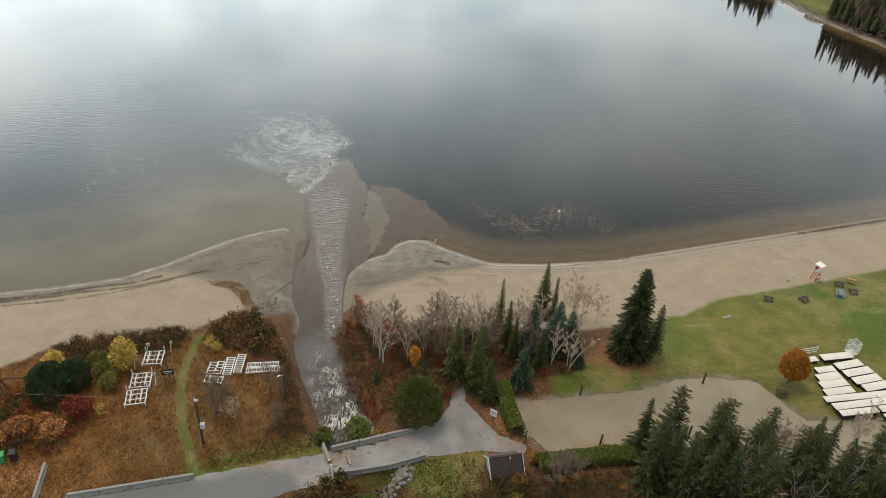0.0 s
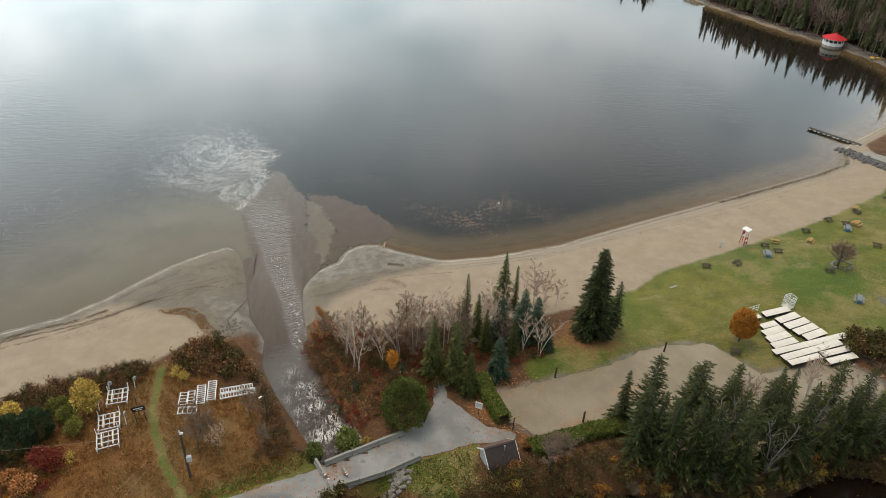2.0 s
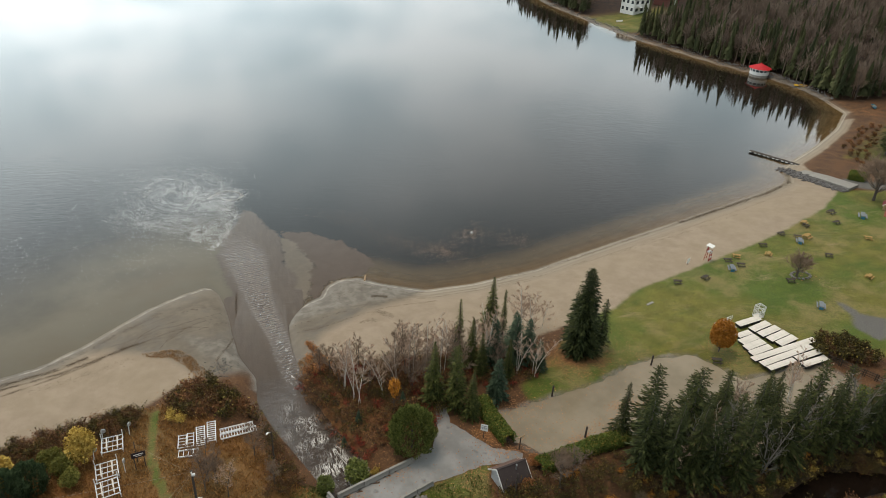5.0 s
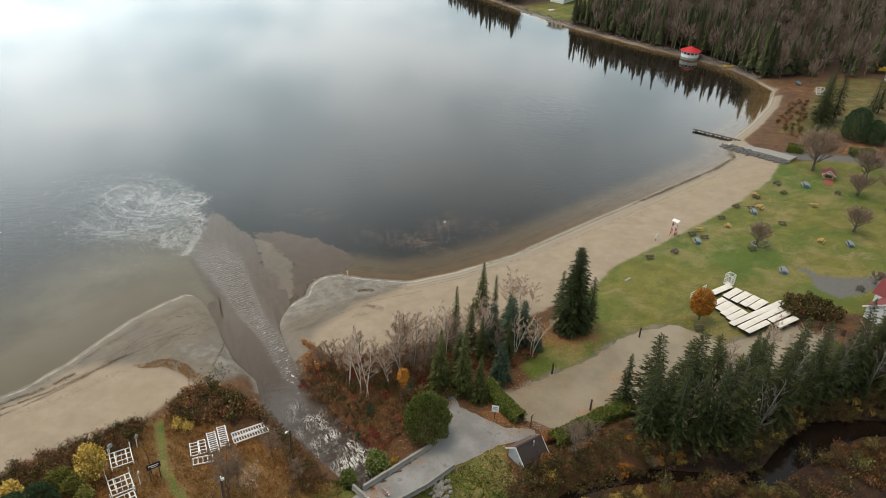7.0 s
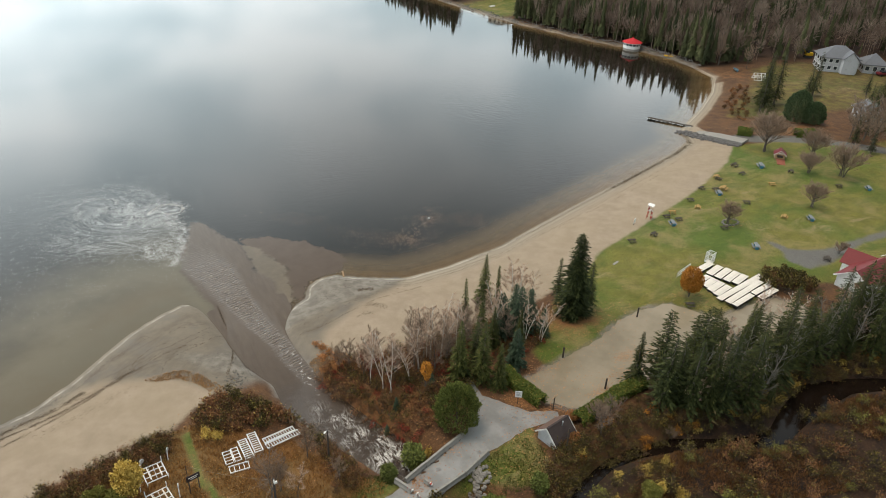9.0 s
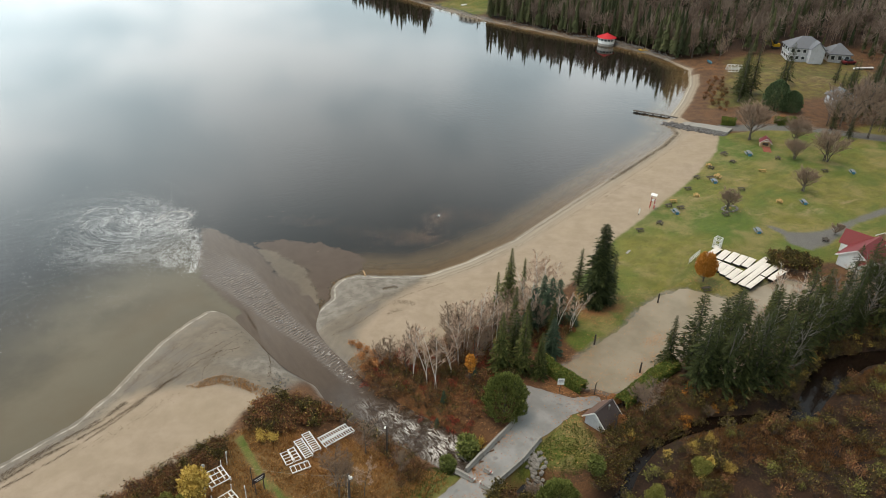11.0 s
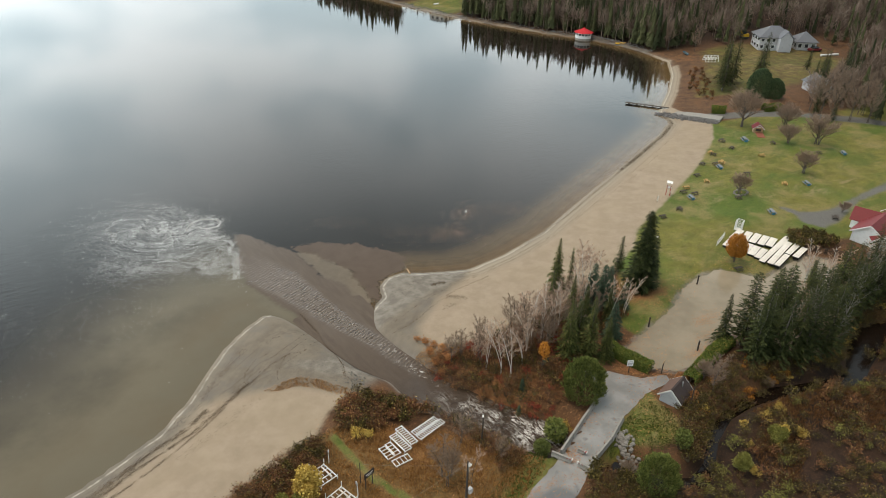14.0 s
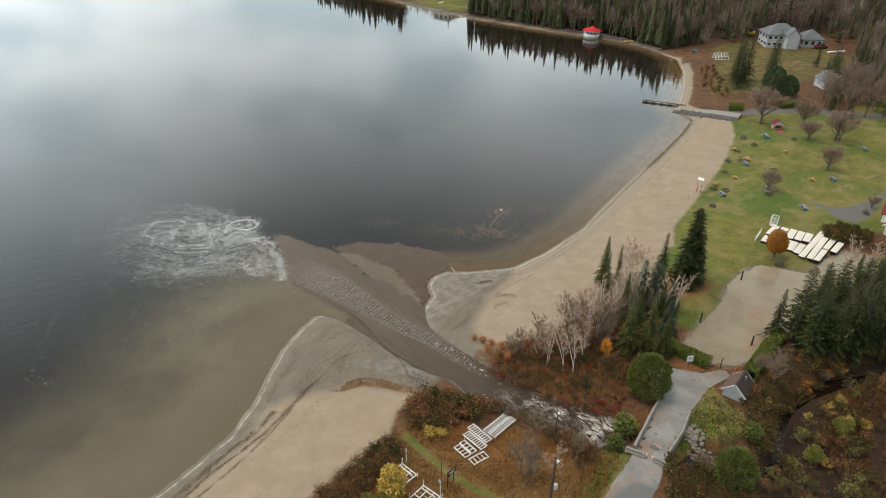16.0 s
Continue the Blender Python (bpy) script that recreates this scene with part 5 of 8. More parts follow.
ROCKS = [rock_mesh(i) for i in range(6)]
for k in range(130):
    t = rnd_s.random()
    x, y = -0.6 - 2.2 * t + rnd_s.uniform(-0.9, 0.9), 43.0 - 3.4 * t + rnd_s.uniform(-0.8, 0.8)
    o = tagged(new("boulder", ROCKS[k % 6]), "grey lichen-stained boulder in a heap on the bank", "boulder", "boulders below the bridge")
    s_ = rnd_s.uniform(0.28, 0.6)
    o.matrix_basis = Matrix.LocRotScale((x, y, H(x, y) + 0.05 * s_), Euler((rnd_s.uniform(-0.3, 0.3), rnd_s.uniform(-0.3, 0.3), rnd_s.uniform(0, 6.28))), (s_, s_ * rnd_s.uniform(0.7, 1.1), s_))
for k in range(14):
    a = k / 14 * 6.28
    o = tagged(new("boulder", ROCKS[k % 6]), "stone of a ring round a lawn bush", "boulder", "stones round the bush")
    x, y = 64.5 + math.cos(a) * 1.5, 70.4 + math.sin(a) * 1.0
    o.matrix_basis = Matrix.LocRotScale((x, y, H(x, y) + 0.05), Euler((0, 0, a * 3)), (0.5, 0.45, 0.4))


def scree(name, n, place, size, mat, label, seed):
    """Countless small stones as one mesh."""
    rs = np.random.RandomState(seed)
    base = np.array([(-1, -1, 0), (1, -0.8, 0), (0.9, 1, 0), (-0.8, 0.9, 0), (-0.5, -0.6, 0.9), (0.6, -0.4, 1.0), (0.5, 0.6, 0.8), (-0.5, 0.5, 1.1)]) * 0.5
    f0 = np.array([(0, 1, 5, 4), (1, 2, 6, 5), (2, 3, 7, 6), (3, 0, 4, 7), (4, 5, 6, 7)])
    vs, fs = [], []
    for i in range(n):
        x, y = place(rs)
        s_, a = rs.uniform(*size), rs.uniform(0, 6.28)
        v = base * (1 + rs.uniform(-0.25, 0.25, base.shape)) * s_
        c0, s0 = math.cos(a), math.sin(a)
        vs.append(np.stack([x + v[:, 0] * c0 - v[:, 1] * s0, y + v[:, 0] * s0 + v[:, 1] * c0, v[:, 2] + np.full(8, H_fast(x, y)) - 0.08 * s_], 1))
        fs.append(f0 + i * 8)
    return tagged(link_mesh(name, np.concatenate(vs), np.concatenate(fs), mat), label, "stones", kind="stuff")


def H_fast(x, y):
    i, j = np.searchsorted(XS, x), np.searchsorted(YS, y)
    return gz[idx[min(j, len(YS) - 1), min(i, len(XS) - 1)]]


# boat ramp, riprap and floating jetty
o = thing("boat_ramp", "grey concrete boat ramp sloping into the lake", "ramp")
rows = [((93.9, 111.0), (95.8, 113.0), -0.10), ((95.0, 106.7), (97.2, 108.0), 0.70), ((95.9, 102.7), (98.8, 103.8), 1.25), ((97.4, 96.6), (100.6, 97.8), 1.75)]
for (a0, a1, az), (b0, b1, bz) in zip(rows[:-1], rows[1:]):
    part("slab", Shape().faces([(*a0, az), (*a1, az), (*b1, bz), (*b0, bz), (*a0, az - 0.9), (*a1, az - 0.9), (*b1, bz - 0.9), (*b0, bz - 0.9)],
                               [(0, 1, 2, 3), (0, 4, 5, 1), (1, 5, 6, 2), (2, 6, 7, 3), (3, 7, 4, 0), (4, 7, 6, 5)]), CONCRETE, o)
scree("riprap", 420, lambda rs: (lambda t, u: (np.interp(t, [0, 0.35, 0.7, 1], [93.4, 94.0, 94.9, 96.8]) + u * 0.55, 111.2 - t * 14.6))(rs.random(), rs.normal()), (0.3, 0.8), RIPRAP, "dark broken stones along the boat ramp", 3)
scree("shore_stones", 900, lambda rs: (lambda t, u: (np.interp(t, [0, .12, .3, .5, .7, 1], [139.5, 140, 138, 131.5, 121, 113]) + u * 0.9 + 1.4, np.interp(t, [0, .12, .3, .5, .7, 1], [150, 163, 176, 188.5, 224, 290]) + u * 0.4))(rs.random(), rs.normal()), (0.15, 0.5), RIPRAP, "pale stones along the far shore", 4)
a, b = Vector((92.9, 120.6)), Vector((99.0, 110.6))
for k in range(6):
    p0, p1 = a.lerp(b, k / 6), a.lerp(b, (k + 1) / 6)
    m = (p0 + p1) / 2
    o = thing("jetty_section", "dark floating jetty section with white bumpers", "jetty", "floating jetty")
    ln_ = (p1 - p0).length - 0.08
    part("deck", Shape().box((ln_, 1.1, 0.10), (0, 0, 0.36), bevel=0.01), DARKWOOD, o)
    part("float", Shape().box((ln_ - 0.2, 0.95, 0.32), (0, 0, 0.16), bevel=0.04), FLOAT_DARK, o)
    for sx in (-0.3, 0.3):
        part("bumper", Shape().box((ln_ * 0.28, 0.06, 0.16), (sx * ln_, -0.585, 0.33), bevel=0.01), WHITE, o, "white bumper")
    o.matrix_basis = pose(m.x, m.y, -0.03, 0, 0, heading(p0, p1))


# poles, lamp and cables
def pole(x, y, h, r=0.13, label="tall weathered wooden utility pole in the meadow"):
    o = thing("utility_pole", label, "pole")
    part("pole", Shape().rod((0, 0, -0.4), (0, 0, h), r, r * 0.7, 10), POSTWOOD, o)
    return stand(o, x, y)


main = pole(-20.0, 44.9, 6.3)
part("transformer_box", Shape().box((0.42, 0.36, 0.62), (0.28, -0.1, 2.6), bevel=0.03), GREYSIDING, main, "pale grey meter box")
part("insulator", Shape().rod((0, -0.14, 6.0), (0, -0.14, 6.25), 0.06).box((0.30, 0.18, 0.22), (0.12, -0.14, 5.9), bevel=0.02), WHITE, main)
lamp = pole(-13.3, 50.6, 3.9, 0.10, "wooden lamp post beside the stream")
part("arm", Shape().rod((0, 0, 3.8), (-0.3, -0.3, 4.0), 0.03), STEEL, lamp)
part("lamp_head", Shape().box((0.34, 0.17, 0.10), (-0.38, -0.36, 4.02), (0, 0, 45), 0.04), WHITE, lamp, "white lamp head")
lamp2 = pole(-26.0, 53.4, 2.6, 0.05, "thin steel post beside the notice board")
shed_pole = pole(8.2, 41.0, 3.2, 0.09, "dark wooden pole behind the shed")


def cable(a, b, sag, label):
    a, b = Vector(a), Vector(b)
    cu = bpy.data.curves.new("cable", "CURVE")
    cu.dimensions, cu.bevel_depth, cu.bevel_resolution = "3D", 0.008, 1
    sp_ = cu.splines.new("POLY")
    sp_.points.add(16)
    for i in range(17):
        t = i / 16
        q = a.lerp(b, t)
        sp_.points[i].co = (q.x, q.y, q.z - sag * 4 * t * (1 - t), 1)
    cu.materials.append(WIRE)
    return tagged(new("cable", cu), label, "cable")


zt = H(-20, 44.9) + 6.1
cable((-20, 44.9, zt), (-26.0, 53.4, H(-26, 53.4) + 2.5), 0.3, "slack pale cable from the pole to a post")
cable((-20, 44.9, zt), (-50, 44, 9.5), 0.6, "thin overhead cable leaving the pole")
cable((-20, 44.9, zt), (-27.6, 34, 8.6), 0.25, "thin overhead cable leaving the pole")
cable((-20, 44.9, zt - 0.15), (-26.0, 34, 8.2), 0.25, "thin overhead cable leaving the pole")

# kiosk
o = gable_shed("kiosk", 2.6, 2.4, 1.5, 2.55, TANWALL, REDROOF, REDROOF, "small tan wooden kiosk with a red gable roof", "kiosk", 0.35)
part("hatch", Shape().box((1.5, 0.05, 0.7), (0, -1.22, 0.95), bevel=0.01), DARKWOOD, o, "dark serving hatch")
part("counter", Shape().box((1.7, 0.3, 0.05), (0, -1.36, 0.58), bevel=0.01), YELLOWWOOD, o)
part("sign_bar", Shape().box((1.0, 0.03, 0.22), (0, -1.23, 1.75)), WHITE, o, "white sign bar")
stand(o, 97.6, 87.3, -50, z=H(97.6, 87.3) - 0.05, scale=0.76)
o = thing("brick_terrace", "small red brick paved terrace before the kiosk", "paving")
for i in range(9):
    for j in range(4):
        part("paver", Shape().box((0.38, 0.38, 0.08), (-1.6 + i * 0.4, -0.6 + j * 0.4, 0.03), bevel=0.01), BRICK, o)
stand(o, 96.0, 85.6, 42, 0.02)

# round boathouse with a red cone roof
o = thing("gazebo", "round white waterside pavilion with a red cone roof", "gazebo")
NG = 14
part("foundation", Shape().cone(2.9, 2.9, 1.6, (0, 0, -0.3), NG), CONCRETE, o)
part("wall", Shape().cone(2.95, 2.95, 0.95, (0, 0, 0.95), NG), WHITE, o)
for k in range(NG):
    a0 = 2 * math.pi * (k + 0.5) / NG
    part("window", Shape().box((0.04, 1.05, 0.75), (2.72 * math.cos(a0), 2.72 * math.sin(a0), 1.78), (0, 0, math.degrees(a0))), GLASS, o, "dark window pane")
    a1 = 2 * math.pi * k / NG
    part("post", Shape().box((0.20, 0.24, 0.85), (2.82 * math.cos(a1), 2.82 * math.sin(a1), 1.8), (0, 0, math.degrees(a1))), WHITE, o)
part("lintel", Shape().cone(2.95, 2.95, 0.28, (0, 0, 2.32), NG), WHITE, o)
part("roof", Shape().cone(3.55, 0.35, 1.35, (0, 0, 3.12), NG), BRIGHTRED, o)
part("finial", Shape().cone(0.4, 0.1, 0.35, (0, 0, 3.92), 8), BRIGHTRED, o)
o.matrix_basis = pose(136.2, 175.4, 0.25) @ Matrix.Scale(0.92, 4)


# houses
def hip_house(name, w_, d_, wall_h, roof_h, wall_mat, roof_mat, label, ridge=0.4, storeys=2, wins=4, over=0.5):
    o = thing(name, label, "house")
    part("wall", Shape().box((w_, d_, wall_h + 1.5), (0, 0, wall_h / 2 - 0.75)), wall_mat, o)
    W, D, z0, z1, r_ = w_ / 2 + over, d_ / 2 + over, wall_h, wall_h + roof_h, w_ * ridge / 2
    part("roof", Shape().faces([(-W, -D, z0), (W, -D, z0), (W, D, z0), (-W, D, z0), (-r_, 0, z1), (r_, 0, z1), (-W, -D, z0 - 0.18), (W, -D, z0 - 0.18), (W, D, z0 - 0.18), (-W, D, z0 - 0.18)],
                               [(0, 1, 5, 4), (1, 2, 5), (2, 3, 4, 5), (3, 0, 4), (6, 7, 1, 0), (7, 8, 2, 1), (8, 9, 3, 2), (9, 6, 0, 3), (9, 8, 7, 6)]), roof_mat, o)
    for s_ in range(storeys):
        zc = (s_ + 0.55) * wall_h / storeys
        for k in range(wins):
            x = -w_ / 2 + (k + 0.5) * w_ / wins
            for sy in (-1, 1):
                q = part("window", Shape().box((w_ / wins * 0.62, 0.06, wall_h / storeys * 0.55), (x, sy * (d_ / 2 + 0.015), zc)), WHITE, o, "white framed window")
                part("pane", Shape().box((w_ / wins * 0.50, 0.05, wall_h / storeys * 0.44), (x, sy * (d_ / 2 + 0.035), zc)), GLASS, q)
        for k in range(3):
            y = -d_ / 2 + (k + 0.5) * d_ / 3
            for sx in (-1, 1):
                q = part("window", Shape().box((0.06, d_ / 3 * 0.6, wall_h / storeys * 0.55), (sx * (w_ / 2 + 0.015), y, zc)), WHITE, o, "white framed window")
                part("pane", Shape().box((0.05, d_ / 3 * 0.48, wall_h / storeys * 0.44), (sx * (w_ / 2 + 0.035), y, zc)), GLASS, q)
    return o


def face_house(o, x, y, turn, z=None):
    o.matrix_basis = pose(x, y, H(x, y) if z is None else z, 0, 0, turn)
    return o


villa = hip_house("villa", 10.2, 7.2, 4.0, 2.9, GREYSIDING, GREYROOF, "large pale grey two-storey villa with a grey hip roof", 0.25, 2, 6)
part("gable_wing", Shape().prism([(-1.9, 0), (1.9, 0), (1.9, 4.1), (0, 6.0), (-1.9, 4.1)], 3.0, pose(2.2, -4.2, 0)), GREYSIDING, villa)
part("wing_roof", Shape().prism([(-2.2, 3.95), (0, 6.2), (2.2, 3.95), (2.2, 4.1), (0, 6.4), (-2.2, 4.1)], 3.4, pose(2.2, -4.2, 0)), GREYROOF, villa)
face_house(villa, 172.5, 128.5, -40)
garage = hip_house("garage", 6.2, 5.8, 2.6, 2.7, GREYSIDING, GREYROOF, "pale grey garage with a steep grey hip roof", 0.05, 1, 3)
face_house(garage, 181.0, 122.6, -40)
wh = hip_house("lake_house", 8.5, 7.0, 5.4, 0.6, WHITE, GREYROOF, "white two-storey lake house with a low grey roof", 0.8, 2, 3, 0.4)
part("deck", Shape().box((3.5, 2.4, 0.2), (-1, -4.6, 2.7)), WHITE, wh)
part("balcony_rail", Shape().box((3.5, 0.06, 0.9), (-1, -5.75, 3.25)), WHITE, wh)
face_house(wh, 138.5, 257.0, 18)
rh = gable_shed("cottage", 8.0, 7.0, 3.0, 5.2, REDSIDING, GREYROOF, GREYROOF, "dark red cottage with a grey gable roof", "house", 0.5)
part("garage_door", Shape().box((3.2, 0.08, 2.2), (0.5, -3.53, 1.1)), WHITE, rh, "white garage door")
face_house(rh, 156.0, 263.0, 30)
cb = gable_shed("cabin", 9.0, 8.5, 3.0, 6.6, TANWALL, PALEROOF, PALEROOF, "wooden cabin with a pale salmon roof among trees", "house", 0.4)
face_house(cb, 145.0, 309.0, 75)
r2 = gable_shed("cottage", 6.5, 7.0, 2.6, 5.2, REDSIDING, GREYROOF, GREYROOF, "dark brown cottage with a steep grey roof", "house", 0.4)
face_house(r2, 218.0, 266.0, 35)

ct = gable_shed("cottage", 6.0, 5.2, 2.2, 3.8, GREYSIDING, GREYROOF, GREYROOF, "small pale cottage half hidden by bare trees", "house", 0.35)
part("door", Shape().box((0.9, 0.06, 1.9), (0.8, -2.62, 0.95), bevel=0.01), DARKWOOD, ct, "dark door")
for sx in (-1.6, -0.4):
    part("window", Shape().box((0.7, 0.06, 0.8), (sx, -2.62, 1.3), bevel=0.01), GLASS, ct, "dark window pane")
face_house(ct, 139.5, 95.5, -30)

# pavilion with crossing red gables beside the track
pav = thing("beach_pavilion", "white beach pavilion with crossing dark red gable roofs", "building")


def wing(wid, ln, wall_h, ridge_h, m):
    """One gabled wing of the pavilion."""
    part("wall", Shape().prism([(-wid / 2, -0.3), (wid / 2, -0.3), (wid / 2, wall_h), (0, ridge_h - 0.1), (-wid / 2, wall_h)], ln, m), WHITE, pav)
    ang = math.degrees(math.atan2(ridge_h - wall_h, wid / 2))
    ov = 0.55
    sl = (wid / 2 + ov) / math.cos(radians(ang))
    for side in (-1, 1):
        cz = ridge_h - math.tan(radians(ang)) * (wid / 2 + ov) / 2
        part("roof", Shape().take(Shape().box((sl, ln + 0.9, 0.12), (side * (wid / 2 + ov) / 2, 0, cz + 0.07), (0, side * ang, 0), 0.01).bm, m), REDROOF, pav)
        part("fascia", Shape().take(Shape().box((sl, 0.06, 0.26), (side * (wid / 2 + ov) / 2, -(ln + 0.9) / 2 - 0.032, cz - 0.02), (0, side * ang, 0)).bm, m), WHITE, pav, "white fascia board")


ang_p = heading((0, 0), (1, 0.22))
wing(6.4, 9.5, 2.5, 4.6, pose(0, 0, 0, 0, 0, -90))
wing(4.4, 6.0, 2.4, 3.9, pose(-2.2, -1.8, 0, 0, 0, -58))
wing(4.6, 7.0, 2.4, 4.2, pose(4.2, 2.4, 0, 0, 0, 8))
pav.matrix_basis = pose(66.6, 48.0, H(65, 48.6) + 0.03, 0, 0, 6) @ Matrix.Scale(0.74, 4)
tan = gable_shed("play_hut", 3.4, 3.2, 2.0, 3.4, TANWALL, TANWALL, TANWALL, "tan wooden play hut beside the pavilion", "hut", 0.45)
stand(tan, 75.6, 49.0, 70, scale=0.72)
part("slide", Shape().rod((2.0, -1.2, 2.2), (3.6, -2.8, 0.2), 0.22).rod((1.8, -0.6, 2.4), (2.6, -1.6, 2.2), 0.2), GREENPLASTIC, tan, "bright green slide")

# wooden rail fence between pavilion and docks
for k in range(5):
    o = thing("rail_fence", "rustic dark wooden rail fence below shrubs", "fence", "rail fence sections")
    for z in (0.25, 0.55, 0.85):
        part("rail", Shape().rod((-0.85, 0, z), (0.85, 0.03, z + 0.02), 0.045, sides=6), DARKWOOD, o)
    for sx in (-0.8, 0.8):
        part("post", Shape().rod((sx, 0, -0.1), (sx, 0, 1.05), 0.06, sides=6), DARKWOOD, o)
    stand(o, 53.9 + k * 0.7, 51.6 - k * 1.15, -58)

# boats and clutter on the far shore and round the houses
def boat(ln_, wd, mat, label, upside=False):
    o = thing("rowing_boat", label, "boat")
    sec = [(-0.5, 0.15), (-0.35, 0.75), (0, 1.0), (0.3, 0.8), (0.5, 0.02)]
    vs, fs = [], []
    for t, w0 in sec:
        for u in np.linspace(-1, 1, 7):
            z = 0.42 * (1 - (1 - abs(u) ** 2.2)) + 0.08 * abs(t)
            vs.append((t * ln_, u * w0 * wd / 2, z))
    for i in range(4):
        for j in range(6):
            fs.append((i * 7 + j, i * 7 + j + 1, (i + 1) * 7 + j + 1, (i + 1) * 7 + j))
    part("hull", Shape().faces(vs, fs), mat, o)
    for t in (-0.2, 0.15):
        part("thwart", Shape().box((0.22, wd * 0.75, 0.04), (t * ln_, 0, 0.33)), YELLOWWOOD, o)
    return o


b1 = boat(3.6, 1.3, YELLOWPAINT, "yellow rowing boat drawn up on the shore")
b1.matrix_basis = pose(141.4, 163.4, H(141.4, 163.4) + 0.5, 180, 0, -30)
b2 = boat(3.4, 1.2, BLUEPAINT, "light blue rowing boat lying on grass")
b2.matrix_basis = pose(145.9, 141.2, H(145.9, 141.2) + 0.05, 0, 0, 60)
b3 = boat(3.2, 1.1, WHITE, "small white boat upturned near the lake house")
b3.matrix_basis = pose(126.8, 246.5, H(126.8, 246.5) + 0.5, 180, 0, 10)
o = thing("glass_frame", "white metal cold frame on the far lawn", "frame")
for k in range(5):
    part("hoop", Shape().rod((-1.5 + k * 0.75, -1, 0), (-1.5 + k * 0.75, 0, 1.3), 0.05).rod((-1.5 + k * 0.75, 0, 1.3), (-1.5 + k * 0.75, 1, 0), 0.05), ALU, o)
for y, z in ((-1, 0.05), (0, 1.3), (1, 0.05), (-0.5, 0.65), (0.5, 0.65)):
    part("rail", Shape().rod((-1.5, y, z), (1.5, y, z), 0.05), ALU, o)
stand(o, 144.4, 131.2, -35, scale=1.35)
ex = thing("excavator", "yellow excavator parked behind the villa", "excavator")
for sy in (-0.8, 0.8):
    part("track", Shape().box((2.8, 0.5, 0.7), (0, sy, 0.35), bevel=0.12), FLOAT_DARK, ex)
part("house_body", Shape().box((2.4, 1.8, 1.1), (-0.3, 0, 1.35), bevel=0.08), YELLOWPAINT, ex)
part("cab", Shape().box((1.0, 0.9, 1.2), (0.3, 0.4, 2.2), bevel=0.06), GLASS, ex)
part("boom", Shape().rod((0.8, -0.2, 1.6), (2.6, -0.2, 3.9), 0.2, 0.16).rod((2.6, -0.2, 3.9), (4.2, -0.2, 2.6), 0.16, 0.12), YELLOWPAINT, ex)
part("bucket", Shape().box((0.7, 0.8, 0.6), (4.3, -0.2, 2.3), (0, 30, 0), 0.08), FLOAT_DARK, ex)
stand(ex, 175.0, 139.6, 150, scale=0.85)
cr = thing("car", "dark red car parked beside the garage", "car")
part("body", Shape().box((4.3, 1.75, 0.65), (0, 0, 0.68), bevel=0.12), REDROOF, cr)
part("cabin", Shape().box((2.3, 1.55, 0.55), (-0.1, 0, 1.25), bevel=0.16), GLASS, cr)
for sx in (-1.35, 1.35):
    for sy in (-0.8, 0.8):
        part("wheel", Shape().rod((sx, sy - 0.1, 0.33), (sx, sy + 0.1, 0.33), 0.33, sides=14), FLOAT_DARK, cr)
stand(cr, 180.6, 118.2, -20)
o = thing("concrete_pipe", "long white pipe lying beside the drive", "pipe")
part("pipe", Shape().rod((-3.2, 0, 0.35), (3.2, 0, 0.35), 0.35, sides=14), WHITE, o)
stand(o, 179.2, 112.6, -22)
for x, y, m_, lb in [(-37.2, 41.9, GREENPLASTIC, "green wheeled bin beside a yard"), (-36.3, 42.2, FLOAT_DARK, "black wheeled bin beside a yard")]:
    o = thing("wheeled_bin", lb, "bin")
    part("bin", Shape().box((0.55, 0.6, 0.95), (0, 0, 0.5), bevel=0.05), m_, o)
    part("lid", Shape().box((0.6, 0.66, 0.08), (0, 0, 1.02), (6, 0, 0), 0.02), m_, o)
    stand(o, x, y, 20)
o = thing("swing_frame", "wooden play swing frame with a blue canopy", "swing")
part("beam", Shape().rod((-1.3, 0, 1.9), (1.3, 0, 1.9), 0.07), POSTWOOD, o)
for sx in (-1.3, 1.3):
    for sy in (-0.6, 0.6):
        part("leg", Shape().rod((sx, sy, -0.1), (sx, 0, 1.9), 0.06), POSTWOOD, o)
part("canopy", Shape().box((0.9, 0.9, 0.08), (1.9, 0, 1.8), (15, 0, 0)), BLUEPAINT, o)
part("platform", Shape().box((0.9, 0.9, 0.08), (1.9, 0, 0.8)), TANWALL, o)
for sx in (1.5, 2.3):
    part("post", Shape().box((0.08, 0.08, 1.9), (sx, 0.4, 0.85)), POSTWOOD, o)
stand(o, -40.4, 50.8, 8)
o = thing("buoy", "small white buoy on the lake", "buoy")
part("float", Shape().cone(0.17, 0.17, 0.22, (0, 0, 0.05), 12).cone(0.17, 0.06, 0.14, (0, 0, 0.23), 12), WHITE, o)
o.matrix_basis = pose(21.0, 95.7, 0.0)
o = thing("drift_log", "bleached drift log at the water's edge", "log")
part("trunk", Shape().rod((-0.7, 0, 0.12), (0.75, 0.1, 0.16), 0.13, 0.09, 9).rod((0.2, 0.05, 0.15), (0.5, 0.35, 0.4), 0.05, 0.02, 6), TANWALL, o)
o.matrix_basis = pose(1.5, 85.0, 0.0, 0, 0, 70)

